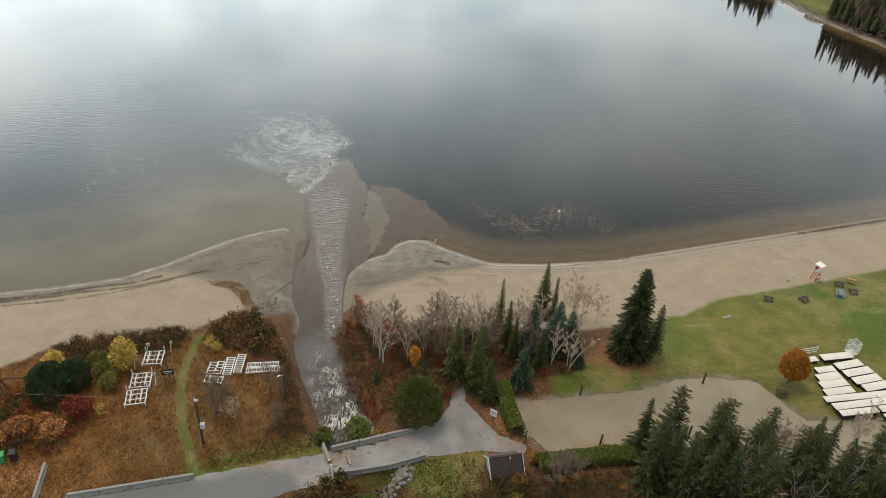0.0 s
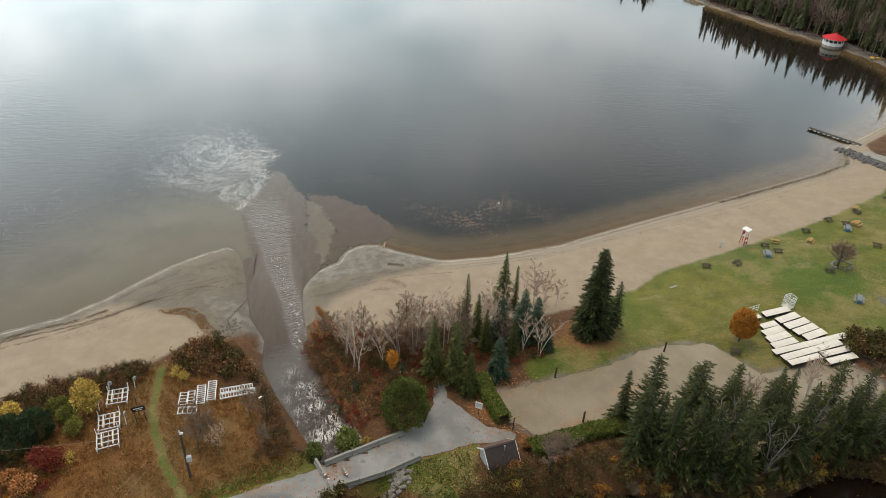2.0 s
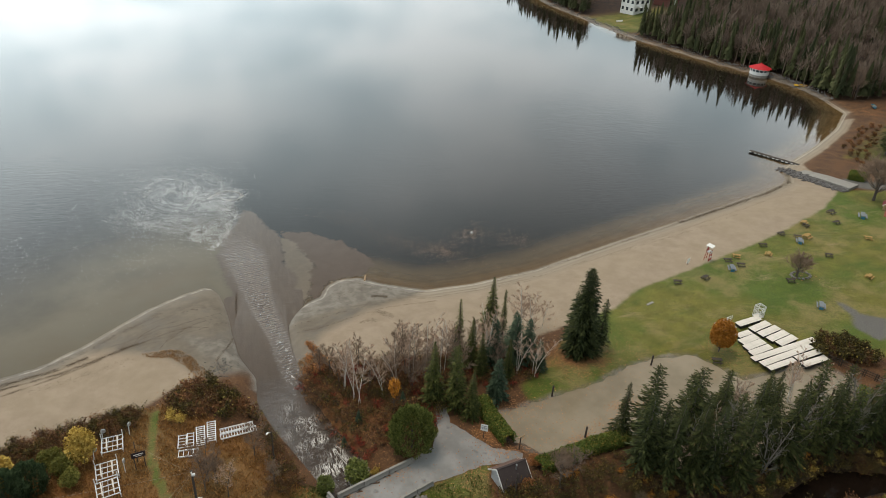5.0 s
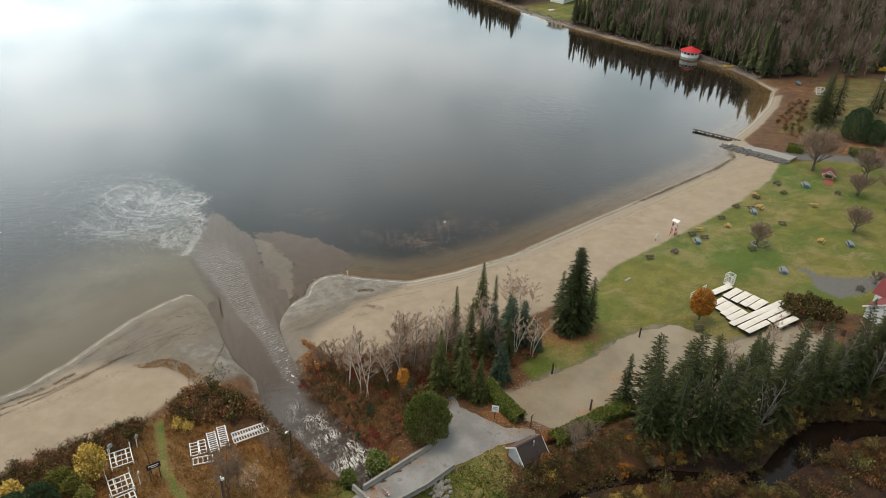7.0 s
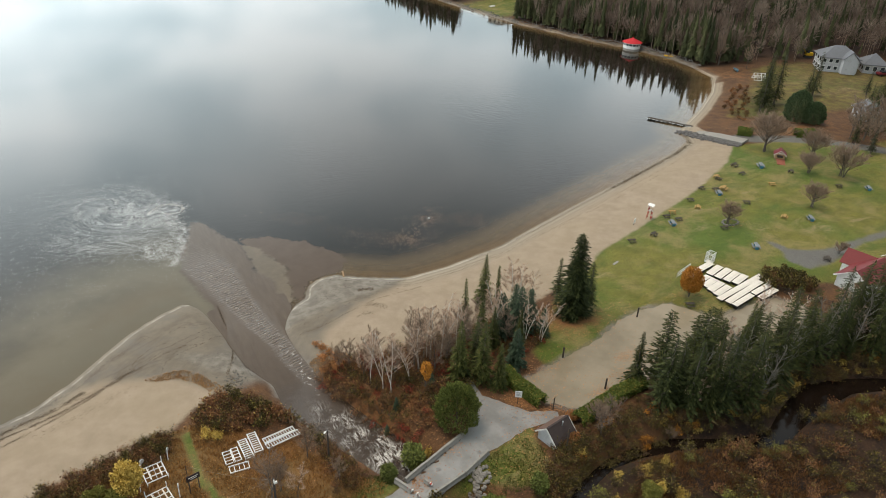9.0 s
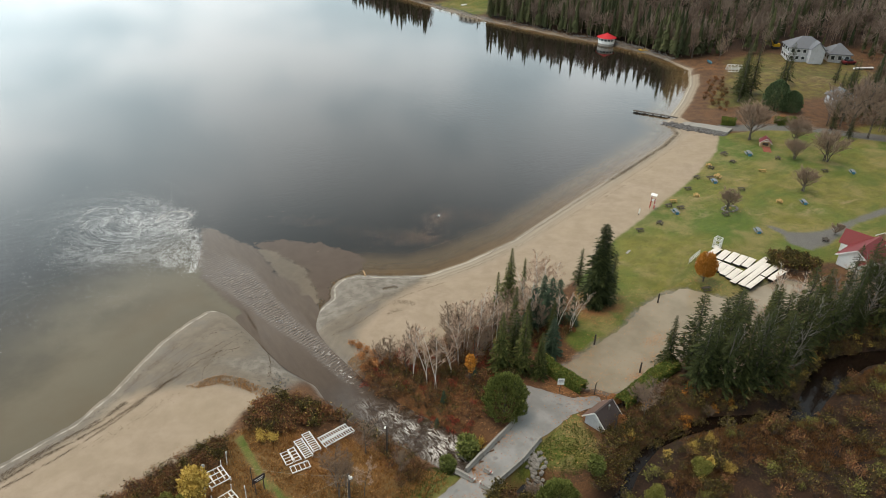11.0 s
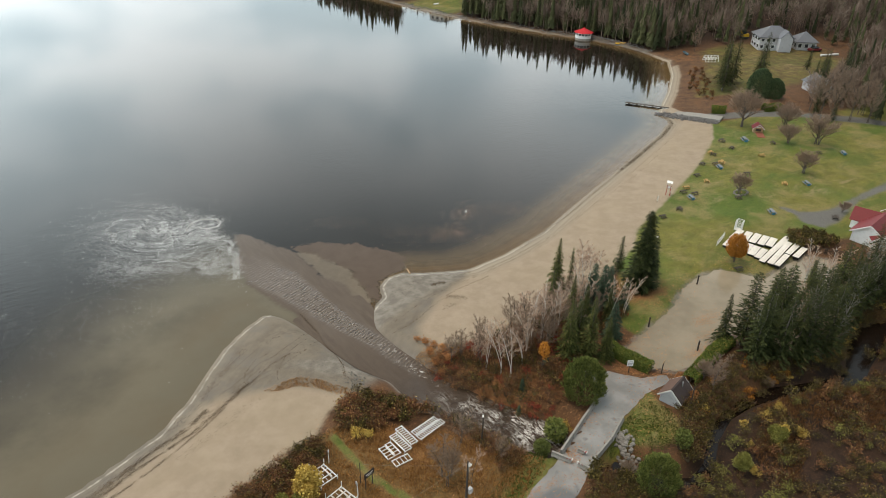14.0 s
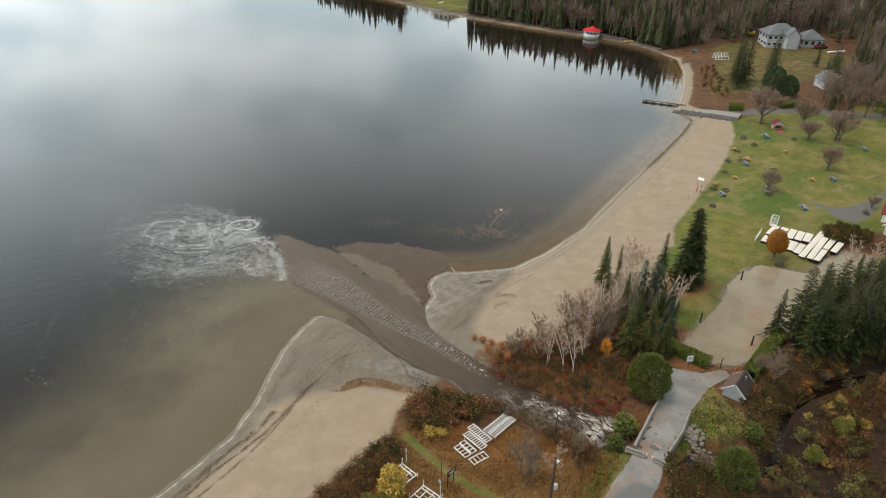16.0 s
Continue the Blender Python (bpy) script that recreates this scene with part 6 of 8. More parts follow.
# where the conifers of the grove stand, and the plots kept open
CONIFERS = [("spruce_tree", "spruce", 14.8, 67.9, 0.94, "tall grey-green spruce at the beach's edge"), ("spruce_tree", "thin", 15.9, 66.4, 0.86, "slim spruce at the beach's edge"),
            ("spruce_tree", "thin", 9.1, 63.3, 1.02, "slim pointed spruce in the grove"), ("blue_spruce", "blue", 11.0, 54.5, 1.08, "dense blue-green spruce at the court's corner"),
            ("blue_spruce", "blue", 15.0, 59.9, 1.38, "tall blue-green spruce in the grove"), ("blue_spruce", "blue", 16.8, 60.3, 1.2, "blue-green spruce in the grove"),
            ("spruce_tree", "spruce", 3.9, 55.3, 0.98, "green spruce beside a footpath"), ("spruce_tree", "spruce", 6.1, 53.9, 1.02, "broad green spruce beside a footpath"), ("spruce_tree", "spruce", 7.4, 52.4, 0.72, "green spruce behind the hedge"),
            ("spruce_tree", "spruce", 10.4, 58.6, 0.75, "green spruce in the grove"), ("spruce_tree", "spruce", 13.2, 57.2, 0.7, "green spruce in the grove"), ("blue_spruce", "blue", 17.6, 58.4, 0.8, "small blue-green spruce in the grove"),
            ("blue_spruce", "blue", 12.4, 60.0, 1.35, "blue-green spruce in the grove"), ("spruce_tree", "spruce", 9.8, 60.4, 0.85, "green spruce in the grove"), ("blue_spruce", "blue", 15.8, 62.2, 1.2, "blue-green spruce in the grove"), ("spruce_tree", "wood", 6.6, 56.2, 0.75, "dark spruce in the grove"),
            ("spruce_tree", "wood", 23.4, 44.4, 1.18, "tall dark spruce at the court's edge"), ("spruce_tree", "wood", 26.6, 42.2, 1.3, "tall dark spruce beside the court"), ("spruce_tree", "wood", 21.8, 46.2, 0.8, "dark spruce at the court's edge"),
            ("spruce_tree", "spruce", 36.6, 43.9, 1.0, "pointed green spruce beside the court"), ("spruce_tree", "wood", 31.0, 43.4, 0.9, "dark spruce beside the court"), ("spruce_tree", "wood", 33.7, 46.2, 0.8, "dark spruce beside the court"), ("spruce_tree", "wood", 38.6, 44.4, 0.8, "dark spruce beside the court"), ("spruce_tree", "wood", 28.8, 44.6, 0.85, "dark spruce beside the court"), ("spruce_tree", "wood", 35.6, 42.6, 0.95, "dark spruce beside the court"),
            ("spruce_tree", "wood", 120.3, 111.2, 1.4, "dark spruce on the far lawn"), ("spruce_tree", "wood", 123.4, 112.8, 1.5, "dark spruce on the far lawn"), ("spruce_tree", "wood", 126.6, 115.6, 1.35, "dark spruce on the far lawn"), ("spruce_tree", "wood", 127.8, 113.2, 1.45, "dark spruce on the far lawn"),
            ("spruce_tree", "wood", 138.8, 112.3, 1.15, "dark spruce on the far lawn"), ("spruce_tree", "wood", 142.6, 113.4, 1.35, "dark spruce on the far lawn"), ("spruce_tree", "wood", 153.7, 101.0, 0.9, "dark spruce on the far lawn"),
            ("spruce_tree", "wood", 146, 100, 0.8, "dark spruce on the far lawn"), ("spruce_tree", "wood", 119, 63, 0.6, "dark round evergreen on the lawn")]
CLEARINGS = [([(90, 60), (90, 110), (105, 118), (126, 131), (137, 141), (142, 150), (152, 146), (165, 138), (186, 140), (196, 126), (188, 110), (164, 101), (150, 97), (136, 92), (127, 84), (124, 70), (126, 50)], 0),
             ([(116, 228), (112, 258), (128, 270), (150, 276), (172, 274), (172, 250), (150, 238), (132, 226)], 0), ([(122, 262), (134, 288), (136, 318), (156, 318), (152, 286), (140, 258)], 0), ([(186, 222), (205, 276), (232, 276), (228, 240), (208, 220)], 0)]

# ---- plants ----


def rhombs(base, way, side, length, width, lift=0.35):
    """Leaf shapes: base points, directions, side directions; returns vertices and quads."""
    n = len(base)
    tip = base + way * length[:, None]
    mid = base + way * (length * 0.45)[:, None]
    mid[:, 2] += lift * width * 0.3
    v = np.stack([base, mid + side * width[:, None] * 0.5, tip, mid - side * width[:, None] * 0.5], 1).reshape(-1, 3)
    f = np.arange(n * 4).reshape(-1, 4)
    return v, f


def unit(a):
    return a / (np.linalg.norm(a, axis=1)[:, None] + 1e-9)


def spruce_crown(rs, h, r, step=0.33, per=7, low=0.06, power=0.85, sprays=5, droop=0.25, ragged=0.3, slim=1.0):
    """Whorls of drooping boughs, each made of flat needle sprays."""
    base, way, side, ln, wd = [], [], [], [], []
    z = h * low
    while z < h * 0.985:
        t = z / h
        reach = r * (1 - t) ** power + 0.10
        k = max(3, int(per * (0.6 + 0.4 * (1 - t))))
        a0 = rs.uniform(0, 6.28)
        for j in range(k):
            a = a0 + j * 6.283 / k + rs.uniform(-0.3, 0.3)
            length = reach * rs.uniform(1 - ragged, 1.08)
            d = np.array([math.cos(a), math.sin(a), 0.0])
            for s in range(sprays):
                u = (s + 0.6) / sprays
                sign = -1 if (s + j) % 2 else 1
                b = a + sign * rs.uniform(0.25, 0.75) * (0.3 if s == sprays - 1 else 1)
                dz = -droop * u + (0.18 if t > 0.8 else 0) + rs.uniform(-0.12, 0.12)
                base.append(d * length * u * 0.78 + np.array([0, 0, z - droop * length * u * u * 0.7 + rs.uniform(-0.08, 0.08)]))
                q = np.array([math.cos(b), math.sin(b), dz])
                way.append(q)
                side.append(np.array([-math.sin(b), math.cos(b), rs.uniform(-0.5, 0.5)]))
                ln.append((length * rs.uniform(0.26, 0.42) + 0.10) * (0.4 + 0.6 * slim))
                wd.append((length * rs.uniform(0.10, 0.19) + 0.05) * slim)
        z += step * rs.uniform(0.8, 1.2)
    base.append(np.array([0, 0, h * 0.95])), way.append(np.array([0.02, 0, 1.0])), side.append(np.array([1.0, 0, 0])), ln.append(h * 0.06), wd.append(0.12)
    return rhombs(np.array(base), unit(np.array(way)), unit(np.array(side)), np.array(ln), np.array(wd))


def tubes(segs, sides=4):
    """Tapered limbs: rows of (ax, ay, az, bx, by, bz, ra, rb)."""
    segs = np.asarray(segs, float)
    a, b, ra, rb = segs[:, :3], segs[:, 3:6], segs[:, 6], segs[:, 7]
    d = unit(b - a)
    ref = np.where(np.abs(d[:, 2:3]) > 0.9, np.array([[1.0, 0, 0]]), np.array([[0, 0, 1.0]]))
    u = unit(np.cross(d, ref))
    w_ = np.cross(d, u)
    rings = []
    for c, rad in ((a, ra), (b, rb)):
        for k in range(sides):
            an = 6.28318 * k / sides
            rings.append(c + (u * math.cos(an) + w_ * math.sin(an)) * rad[:, None])
    v = np.stack(rings, 1).reshape(-1, 3)
    off = np.arange(len(segs))[:, None] * sides * 2
    f = [off + np.array([[k, (k + 1) % sides, sides + (k + 1) % sides, sides + k]]) for k in range(sides)]
    return v, np.concatenate(f, 0)


def ribbons(segs):
    """Hair-thin twigs: one narrow tapered strip each."""
    segs = np.asarray(segs, float)
    a, b, ra, rb = segs[:, :3], segs[:, 3:6], segs[:, 6] * 1.0, segs[:, 7] * 1.0
    d = unit(b - a)
    ang_ = np.arange(len(segs)) * 2.4
    u = unit(np.cross(d, np.stack([np.cos(ang_), np.sin(ang_), np.full(len(segs), 0.3)], 1)))
    v = np.stack([a - u * ra[:, None], a + u * ra[:, None], b + u * rb[:, None], b - u * rb[:, None]], 1).reshape(-1, 3)
    return v, np.arange(len(segs) * 4).reshape(-1, 4)


def trunk_segs(rs, h, r0, r1, n=6, lean=0.03):
    pts = [np.array([0.0, 0, -0.25])]
    for i in range(n):
        pts.append(np.array([rs.uniform(-lean, lean) * h * 0.4, rs.uniform(-lean, lean) * h * 0.4, h * (i + 1) / n]))
    rad = np.linspace(r0, r1, n + 1)
    return [(*pts[i], *pts[i + 1], rad[i], rad[i + 1]) for i in range(n)]


def bare_segs(rs, h, spread=0.35, r0=0.11, forks=1, limbs=13, twigs=6, fine=4, low=0.25):
    """A leafless tree: trunk rows and twig rows."""
    big, small = [], []
    for f in range(forks):
        lean = np.array([rs.uniform(-1, 1), rs.uniform(-1, 1), 0]) * (0.10 if forks == 1 else 0.24)
        p, d = np.array([rs.uniform(-0.2, 0.2) * (forks > 1), rs.uniform(-0.2, 0.2) * (forks > 1), -0.2]), np.array([0, 0, 1.0])
        hh = h * rs.uniform(0.8, 1.0) if f else h
        steps = 9
        stem = [p]
        for i in range(steps):
            d = d + lean * 0.3 + np.array([rs.uniform(-0.07, 0.07), rs.uniform(-0.07, 0.07), 0])
            d = d / np.linalg.norm(d)
            p = p + d * (hh + 0.2) / steps
            stem.append(p)
        rr = np.linspace(r0, 0.018, steps + 1)
        big += [(*stem[i], *stem[i + 1], rr[i], rr[i + 1]) for i in range(steps)]
        for i in range(limbs):
            t = low + (0.97 - low) * (i + rs.uniform(0, 1)) / limbs
            k = min(int(t * steps), steps - 1)
            at = stem[k] + (stem[k + 1] - stem[k]) * (t * steps - k)
            a = i * 2.4 + rs.uniform(-0.5, 0.5)
            L = hh * spread * (1.15 - t) * rs.uniform(0.7, 1.15) + 0.25
            dv = np.array([math.cos(a), math.sin(a), rs.uniform(0.55, 1.15)])
            q = at
            rl = rr[k] * 0.55
            for s in range(4):
                dv = dv + np.array([rs.uniform(-0.25, 0.25), rs.uniform(-0.25, 0.25), 0.12])
                dv = dv / np.linalg.norm(dv)
                q2 = q + dv * L / 4
                r1, r2 = rl * (1 - s / 4.6), rl * (1 - (s + 1) / 4.6)
                big.append((*q, *q2, max(r1, 0.012), max(r2, 0.010)))
                for tw in range(max(1, twigs * (s + 1) // 7)):
                    e = dv + np.array([rs.uniform(-0.9, 0.9), rs.uniform(-0.9, 0.9), rs.uniform(-0.3, 0.6)])
                    e = e / np.linalg.norm(e)
                    l2 = L * rs.uniform(0.18, 0.36)
                    m = q + (q2 - q) * rs.uniform(0, 1)
                    n2 = m + e * l2
                    small.append((*m, *n2, 0.014, 0.008))
                    for fn in range(fine):
                        e2 = e + np.array([rs.uniform(-0.8, 0.8), rs.uniform(-0.8, 0.8), rs.uniform(-0.3, 0.6)])
                        e2 = e2 / np.linalg.norm(e2)
                        m2 = m + e * l2 * rs.uniform(0.3, 1)
                        small.append((*m2, *(m2 + e2 * l2 * 0.6), 0.010, 0.006))
                q = q2
    return big, small


def leaf_cloud(rs, n, shape, size=(0.12, 0.24), hollow=0.55, lumps_n=9, lump=0.28, flat=0.0):
    """Leaves in a lumpy round crown; shape: half widths and height."""
    a, b, c = shape
    u = unit(rs.normal(size=(n, 3)))
    if flat:
        u[:, 2] = np.abs(u[:, 2])
        u = unit(u)
    cen = unit(rs.normal(size=(lumps_n, 3)))
    near = np.max(u @ cen.T, axis=1)
    rad = (1 - lump + lump * np.clip((near - 0.55) / 0.45, 0, 1) ** 0.8) * (hollow + (1 - hollow) * rs.random(n) ** 0.5)
    pos = u * rad[:, None] * np.array([[a, b, c]])
    if not flat:
        pos[:, 2] += c
    s = rs.uniform(size[0], size[1], n)
    way = unit(u * 0.5 + rs.normal(size=(n, 3)) * 0.7)
    side = unit(np.cross(way, unit(rs.normal(size=(n, 3)))))
    return rhombs(pos, way, side, s * 1.4, s, 0)


def bank(name, v, f, mat):
    """A mesh kept for several plants."""
    me = bpy.data.meshes.new(name)
    me.from_pydata(np.asarray(v).tolist(), [], np.asarray(f).tolist())
    for m in mat if isinstance(mat, list) else [mat]:
        me.materials.append(m)
    return me


def plant(name, parts, x, y, size=1.0, turn=0.0, label="", category="tree", group="", sink=0.0, stretch=1.0):
    """Stand a plant of shared meshes on the ground."""
    root = new(name)
    root.empty_display_size = 0.2
    for pn, me in parts:
        o = new(pn, me)
        o.parent = root
    root.matrix_basis = Matrix.LocRotScale((x, y, H(x, y) - sink), Euler((0, 0, turn)), (size, size, size * stretch))
    return tagged(root, label, category, group)


def conifer_kind(seed, h, r, mat, **k):
    rs = np.random.RandomState(seed)
    v, f = spruce_crown(rs, h, r, **k)
    tv, tf = tubes(trunk_segs(rs, h * 0.96, h * 0.014 + 0.05, 0.02), 6)
    return [("trunk", bank("trunk", tv, tf, BARK)), ("crown", bank("crown", v, f, mat))]


def bare_kind(seed, h, bark, twig, **k):
    big, small = bare_segs(np.random.RandomState(seed), h, **k)
    v, f = tubes(big, 4)
    tv, tf = ribbons(small)
    return [("trunk", bank("trunk", v, f, bark)), ("twig_crown", bank("twig_crown", tv, tf, twig))]


def leafy_kind(seed, n, shape, mat, size=(0.12, 0.24), stem=0.5, hollow=0.55, lump=0.28, trunk_r=0.05, flat=0.0, core=0.0, core_mat=None, lumps_n=9):
    rs = np.random.RandomState(seed)
    v, f = leaf_cloud(rs, n, shape, size, hollow, lumps_n, lump, flat)
    v[:, 2] += stem
    top = stem + shape[2] * (0.9 if flat else 1.4)
    segs = trunk_segs(rs, top, trunk_r, 0.015, 4)
    for i in range(9):
        a, z = i * 2.39, stem * 0.5 + rs.uniform(0, 0.5) * shape[2]
        segs.append((0, 0, z, math.cos(a) * shape[0] * 0.8, math.sin(a) * shape[1] * 0.8, z + shape[2] * rs.uniform(0.3, 0.8), trunk_r * 0.5, 0.008))
    tv, tf = tubes(segs, 4)
    return [("trunk", bank("trunk", tv, tf, BARK)), ("crown", bank("crown", v, f, mat))]


def shrub_kind(seed, r, h, mat, n=230, stems=16, size=(0.09, 0.2), twig=STEM, raw=False):
    """Many thin stems fanning out, with sparse leaves on them."""
    rs = np.random.RandomState(seed)
    segs, ends = [], []
    for i in range(stems):
        a, q = rs.uniform(0, 6.28), rs.uniform(0.2, 1.0)
        e = np.array([math.cos(a) * r * q, math.sin(a) * r * q, h * (1.05 - 0.5 * q * q) * rs.uniform(0.7, 1.1)])
        m = e * np.array([0.35, 0.35, 0.55])
        segs += [(e[0] * 0.08, e[1] * 0.08, -0.1, *m, 0.022, 0.016), (*m, *e, 0.016, 0.006)]
        for j in range(5):
            p0 = m + (e - m) * rs.uniform(0.1, 0.95)
            p1 = p0 + np.array([rs.uniform(-1, 1), rs.uniform(-1, 1), rs.uniform(0.1, 1)]) * r * 0.28
            segs.append((*p0, *p1, 0.011, 0.005))
            ends.append(p1)
    ends = np.array(ends)
    pos = ends[rs.randint(0, len(ends), n)] + rs.normal(size=(n, 3)) * r * 0.13
    pos[:, 2] = np.maximum(pos[:, 2], 0.03)
    s = rs.uniform(size[0], size[1], n)
    way = unit(rs.normal(size=(n, 3)))
    v, f = rhombs(pos, way, unit(np.cross(way, unit(rs.normal(size=(n, 3))))), s * 1.4, s, 0)
    tv, tf = ribbons(segs)
    if raw:
        return (tv, tf), (v, f)
    return [("stem", bank("stem", tv, tf, twig)), ("foliage", bank("foliage", v, f, mat))]


# conifers of the beach grove and round the lawn
K_FIR = conifer_kind(1, 11.2, 2.6, DARK_PINE, step=0.18, per=13, power=0.5, low=0.03, sprays=14, slim=0.55, droop=0.2, ragged=0.45)
K_SPRUCE = [conifer_kind(10 + i, 8.5, 1.55 + 0.15 * i, SPRUCE, step=0.22, per=9, sprays=10, slim=0.7, ragged=0.5, power=0.9, droop=0.3) for i in range(4)]
K_THIN = [conifer_kind(20 + i, 8.0, 0.85, SPRUCE, step=0.24, per=8, ragged=0.5, low=0.12) for i in range(2)]
K_BLUE = [conifer_kind(30 + i, 5.2, 1.45, BLUE_SPRUCE, step=0.18, per=9, power=0.75, sprays=9, slim=0.75, ragged=0.42) for i in range(2)]
K_WOOD = [conifer_kind(40 + i, 8.5 + 0.5 * (i % 3), 1.9 + 0.25 * (i % 3), WOOD_SPRUCE if i % 3 else DARK_PINE, step=0.26, per=8, ragged=0.6, power=[0.7, 0.5, 0.85, 0.6, 0.45][i], low=0.12, sprays=12, slim=0.58, droop=[0.25, 0.1, 0.35, 0.3, 0.05][i]) for i in range(5)]

rnd = random.Random(7)
plant("fir_tree", K_FIR, 23.9, 60.6, 1.08, 0.4, "tall dense dark green fir on leaf-strewn lawn", "tree", "trees of the beach grove")
plant("fir_tree", K_WOOD[0], 25.2, 65.4, 0.72, 1.1, "small dark fir beside the beach", "tree", "trees of the beach grove")
plant("fir_tree", K_WOOD[3], 26.7, 60.8, 0.85, 0.2, "dark green fir beside a taller fir", "tree", "trees of the beach grove")
for name, kind, x, y, size, label in CONIFERS:
    pool = {"spruce": K_SPRUCE, "thin": K_THIN, "blue": K_BLUE, "wood": K_WOOD}[kind]
    plant(name, pool[rnd.randrange(len(pool))], x, y, size, rnd.uniform(0, 6.28), label, "tree", "trees of the beach grove")

# the dark wood beside the flooded court
WOOD = [(22.5, 43.6), (27, 45.2), (33, 43.6), (39, 42.6), (46, 42.2), (54, 42.6), (59, 42.6), (66, 39), (84, 37), (84, 31), (58, 33.5), (48, 37.8), (41, 38.6), (36, 37.2), (31, 36.2), (28, 37.2), (25, 38.8), (20.6, 41)]
done = [(26.2, 45.2), (42.6, 44.5)]


def scatter(poly, gap, tries, seed, taken):
    r_ = random.Random(seed)
    xs, ys = [q[0] for q in poly], [q[1] for q in poly]
    cand = [(r_.uniform(min(xs), max(xs)), r_.uniform(min(ys), max(ys))) for _ in range(tries)]
    ins = sdist(poly, [c_[0] for c_ in cand], [c_[1] for c_ in cand]) > 0
    got = []
    for (x, y), ok in zip(cand, ins):
        if ok and all((x - a) ** 2 + (y - b) ** 2 > gap * gap for a, b in taken):
            taken.append((x, y))
            got.append((x, y))
    return got


for x, y in scatter(WOOD, 1.6, 2600, 3, done):
    size = rnd.choice([0.45, 0.7, 0.9, 1.0, 1.15, 1.3]) * rnd.uniform(0.85, 1.1) * (0.85 if y > 42.5 else 1.0)
    plant("spruce_tree", K_WOOD[rnd.randrange(5)], x, y, size, rnd.uniform(0, 6.28), "dark green spruce in a dense damp wood", "tree", "trees of the wood", stretch=rnd.uniform(0.9, 1.15))

# leafless trees
K_BIRCH = [bare_kind(60 + i, 7.6, BIRCH, PINKTWIG, r0=0.055, forks=2 + i % 3, spread=0.25, limbs=11, twigs=9, fine=6, low=0.36) for i in range(4)]
K_BARE = [bare_kind(70 + i, 6.0, BIRCH if i == 0 else BARK, TWIG if i % 2 else PINKTWIG, r0=0.06, forks=1 + i % 2, spread=0.36, limbs=14, twigs=11, fine=7, low=0.25) for i in range(4)]
K_BUSHY = [bare_kind(80 + i, 2.6, BARK, TWIG, r0=0.05, forks=4, spread=0.8, limbs=12, twigs=10, fine=7, low=0.25) for i in range(3)]
for x, y, size in [(-3.9, 56.6, 1.0), (-4.3, 57.8, 0.95), (-5.2, 59.6, 0.95), (-1.2, 57.6, 0.8), (0.6, 58.9, 0.9), (4.0, 59.8, 1.05), (6.0, 59.2, 1.0), (2.6, 60.5, 1.05), (12.0, 60.5, 1.05), (16.5, 57.2, 0.8), (14.8, 58.0, 0.85),
                   (43.6, 47.0, 0.95), (44.6, 45.2, 1.0), (42.4, 43.6, 0.8), (34, 42, 0.95), (50.5, 41.5, 0.9), (55, 43.4, 0.8), (60, 40.0, 0.9), (29.5, 41.0, 0.8)]:
    plant("birch_tree", K_BIRCH[rnd.randrange(4)], x, y, size, rnd.uniform(0, 6.28), "leafless white-barked birch with fine pinkish twigs", "tree", "bare birches")
for x, y, size in [(20.2, 67.6, 0.85), (18.6, 67.0, 0.8), (21.4, 66.4, 0.75), (3.5, 62.0, 1.0), (1.0, 61.5, 0.95), (5.2, 60.8, 0.9), (6.8, 62.6, 0.8), (-1.6, 60.0, 0.85), (4.0, 58.4, 0.9), (-4.6, 61.0, 0.7),
                   (9.0, 64.4, 0.75), (11.5, 63.8, 0.8), (-6.4, 62.8, 0.75), (-3.0, 62.8, 0.8), (2.2, 63.6, 0.9), (0.2, 59.0, 0.95), (2.0, 57.6, 0.9), (-5.6, 60.2, 0.8), (1.9, 60.2, 1.2), (10.2, 61.6, 0.9), (12.4, 58.8, 0.85), (18.0, 62.6, 0.8), (19.4, 65.6, 0.95), (18.4, 66.2, 1.15), (7.4, 60.2, 0.95), (14.0, 63.6, 0.9), (30, 45, 0.6), (36.6, 46.6, 0.75), (46.8, 42.6, 0.8), (40.4, 42, 0.8), (58, 39, 1.0), (52, 39.6, 0.9), (13.2, 62.2, 0.85), (8.0, 58.6, 0.9), (35.4, 46.4, 0.8), (37.2, 45.0, 0.7), (-19.6, 48.0, 0.8), (-18.6, 48.8, 0.7), (-17.6, 47.0, 0.75), (12.8, 41.2, 0.75), (14.5, 42.0, 0.7), (31, 38.6, 0.9), (24, 39.8, 0.8),
                   (-7.4, 63.2, 0.7), (-5.0, 61.6, 0.8), (-2.4, 59.0, 0.85), (8.4, 62.0, 0.85), (-19.4, 49.4, 0.9), (-15.1, 51.6, 0.7), (-13.4, 47.4, 0.6)]:
    plant("bare_tree", K_BARE[rnd.randrange(4)], x, y, size, rnd.uniform(0, 6.28), "leafless young tree with fine grey-brown twigs", "tree", "bare trees")
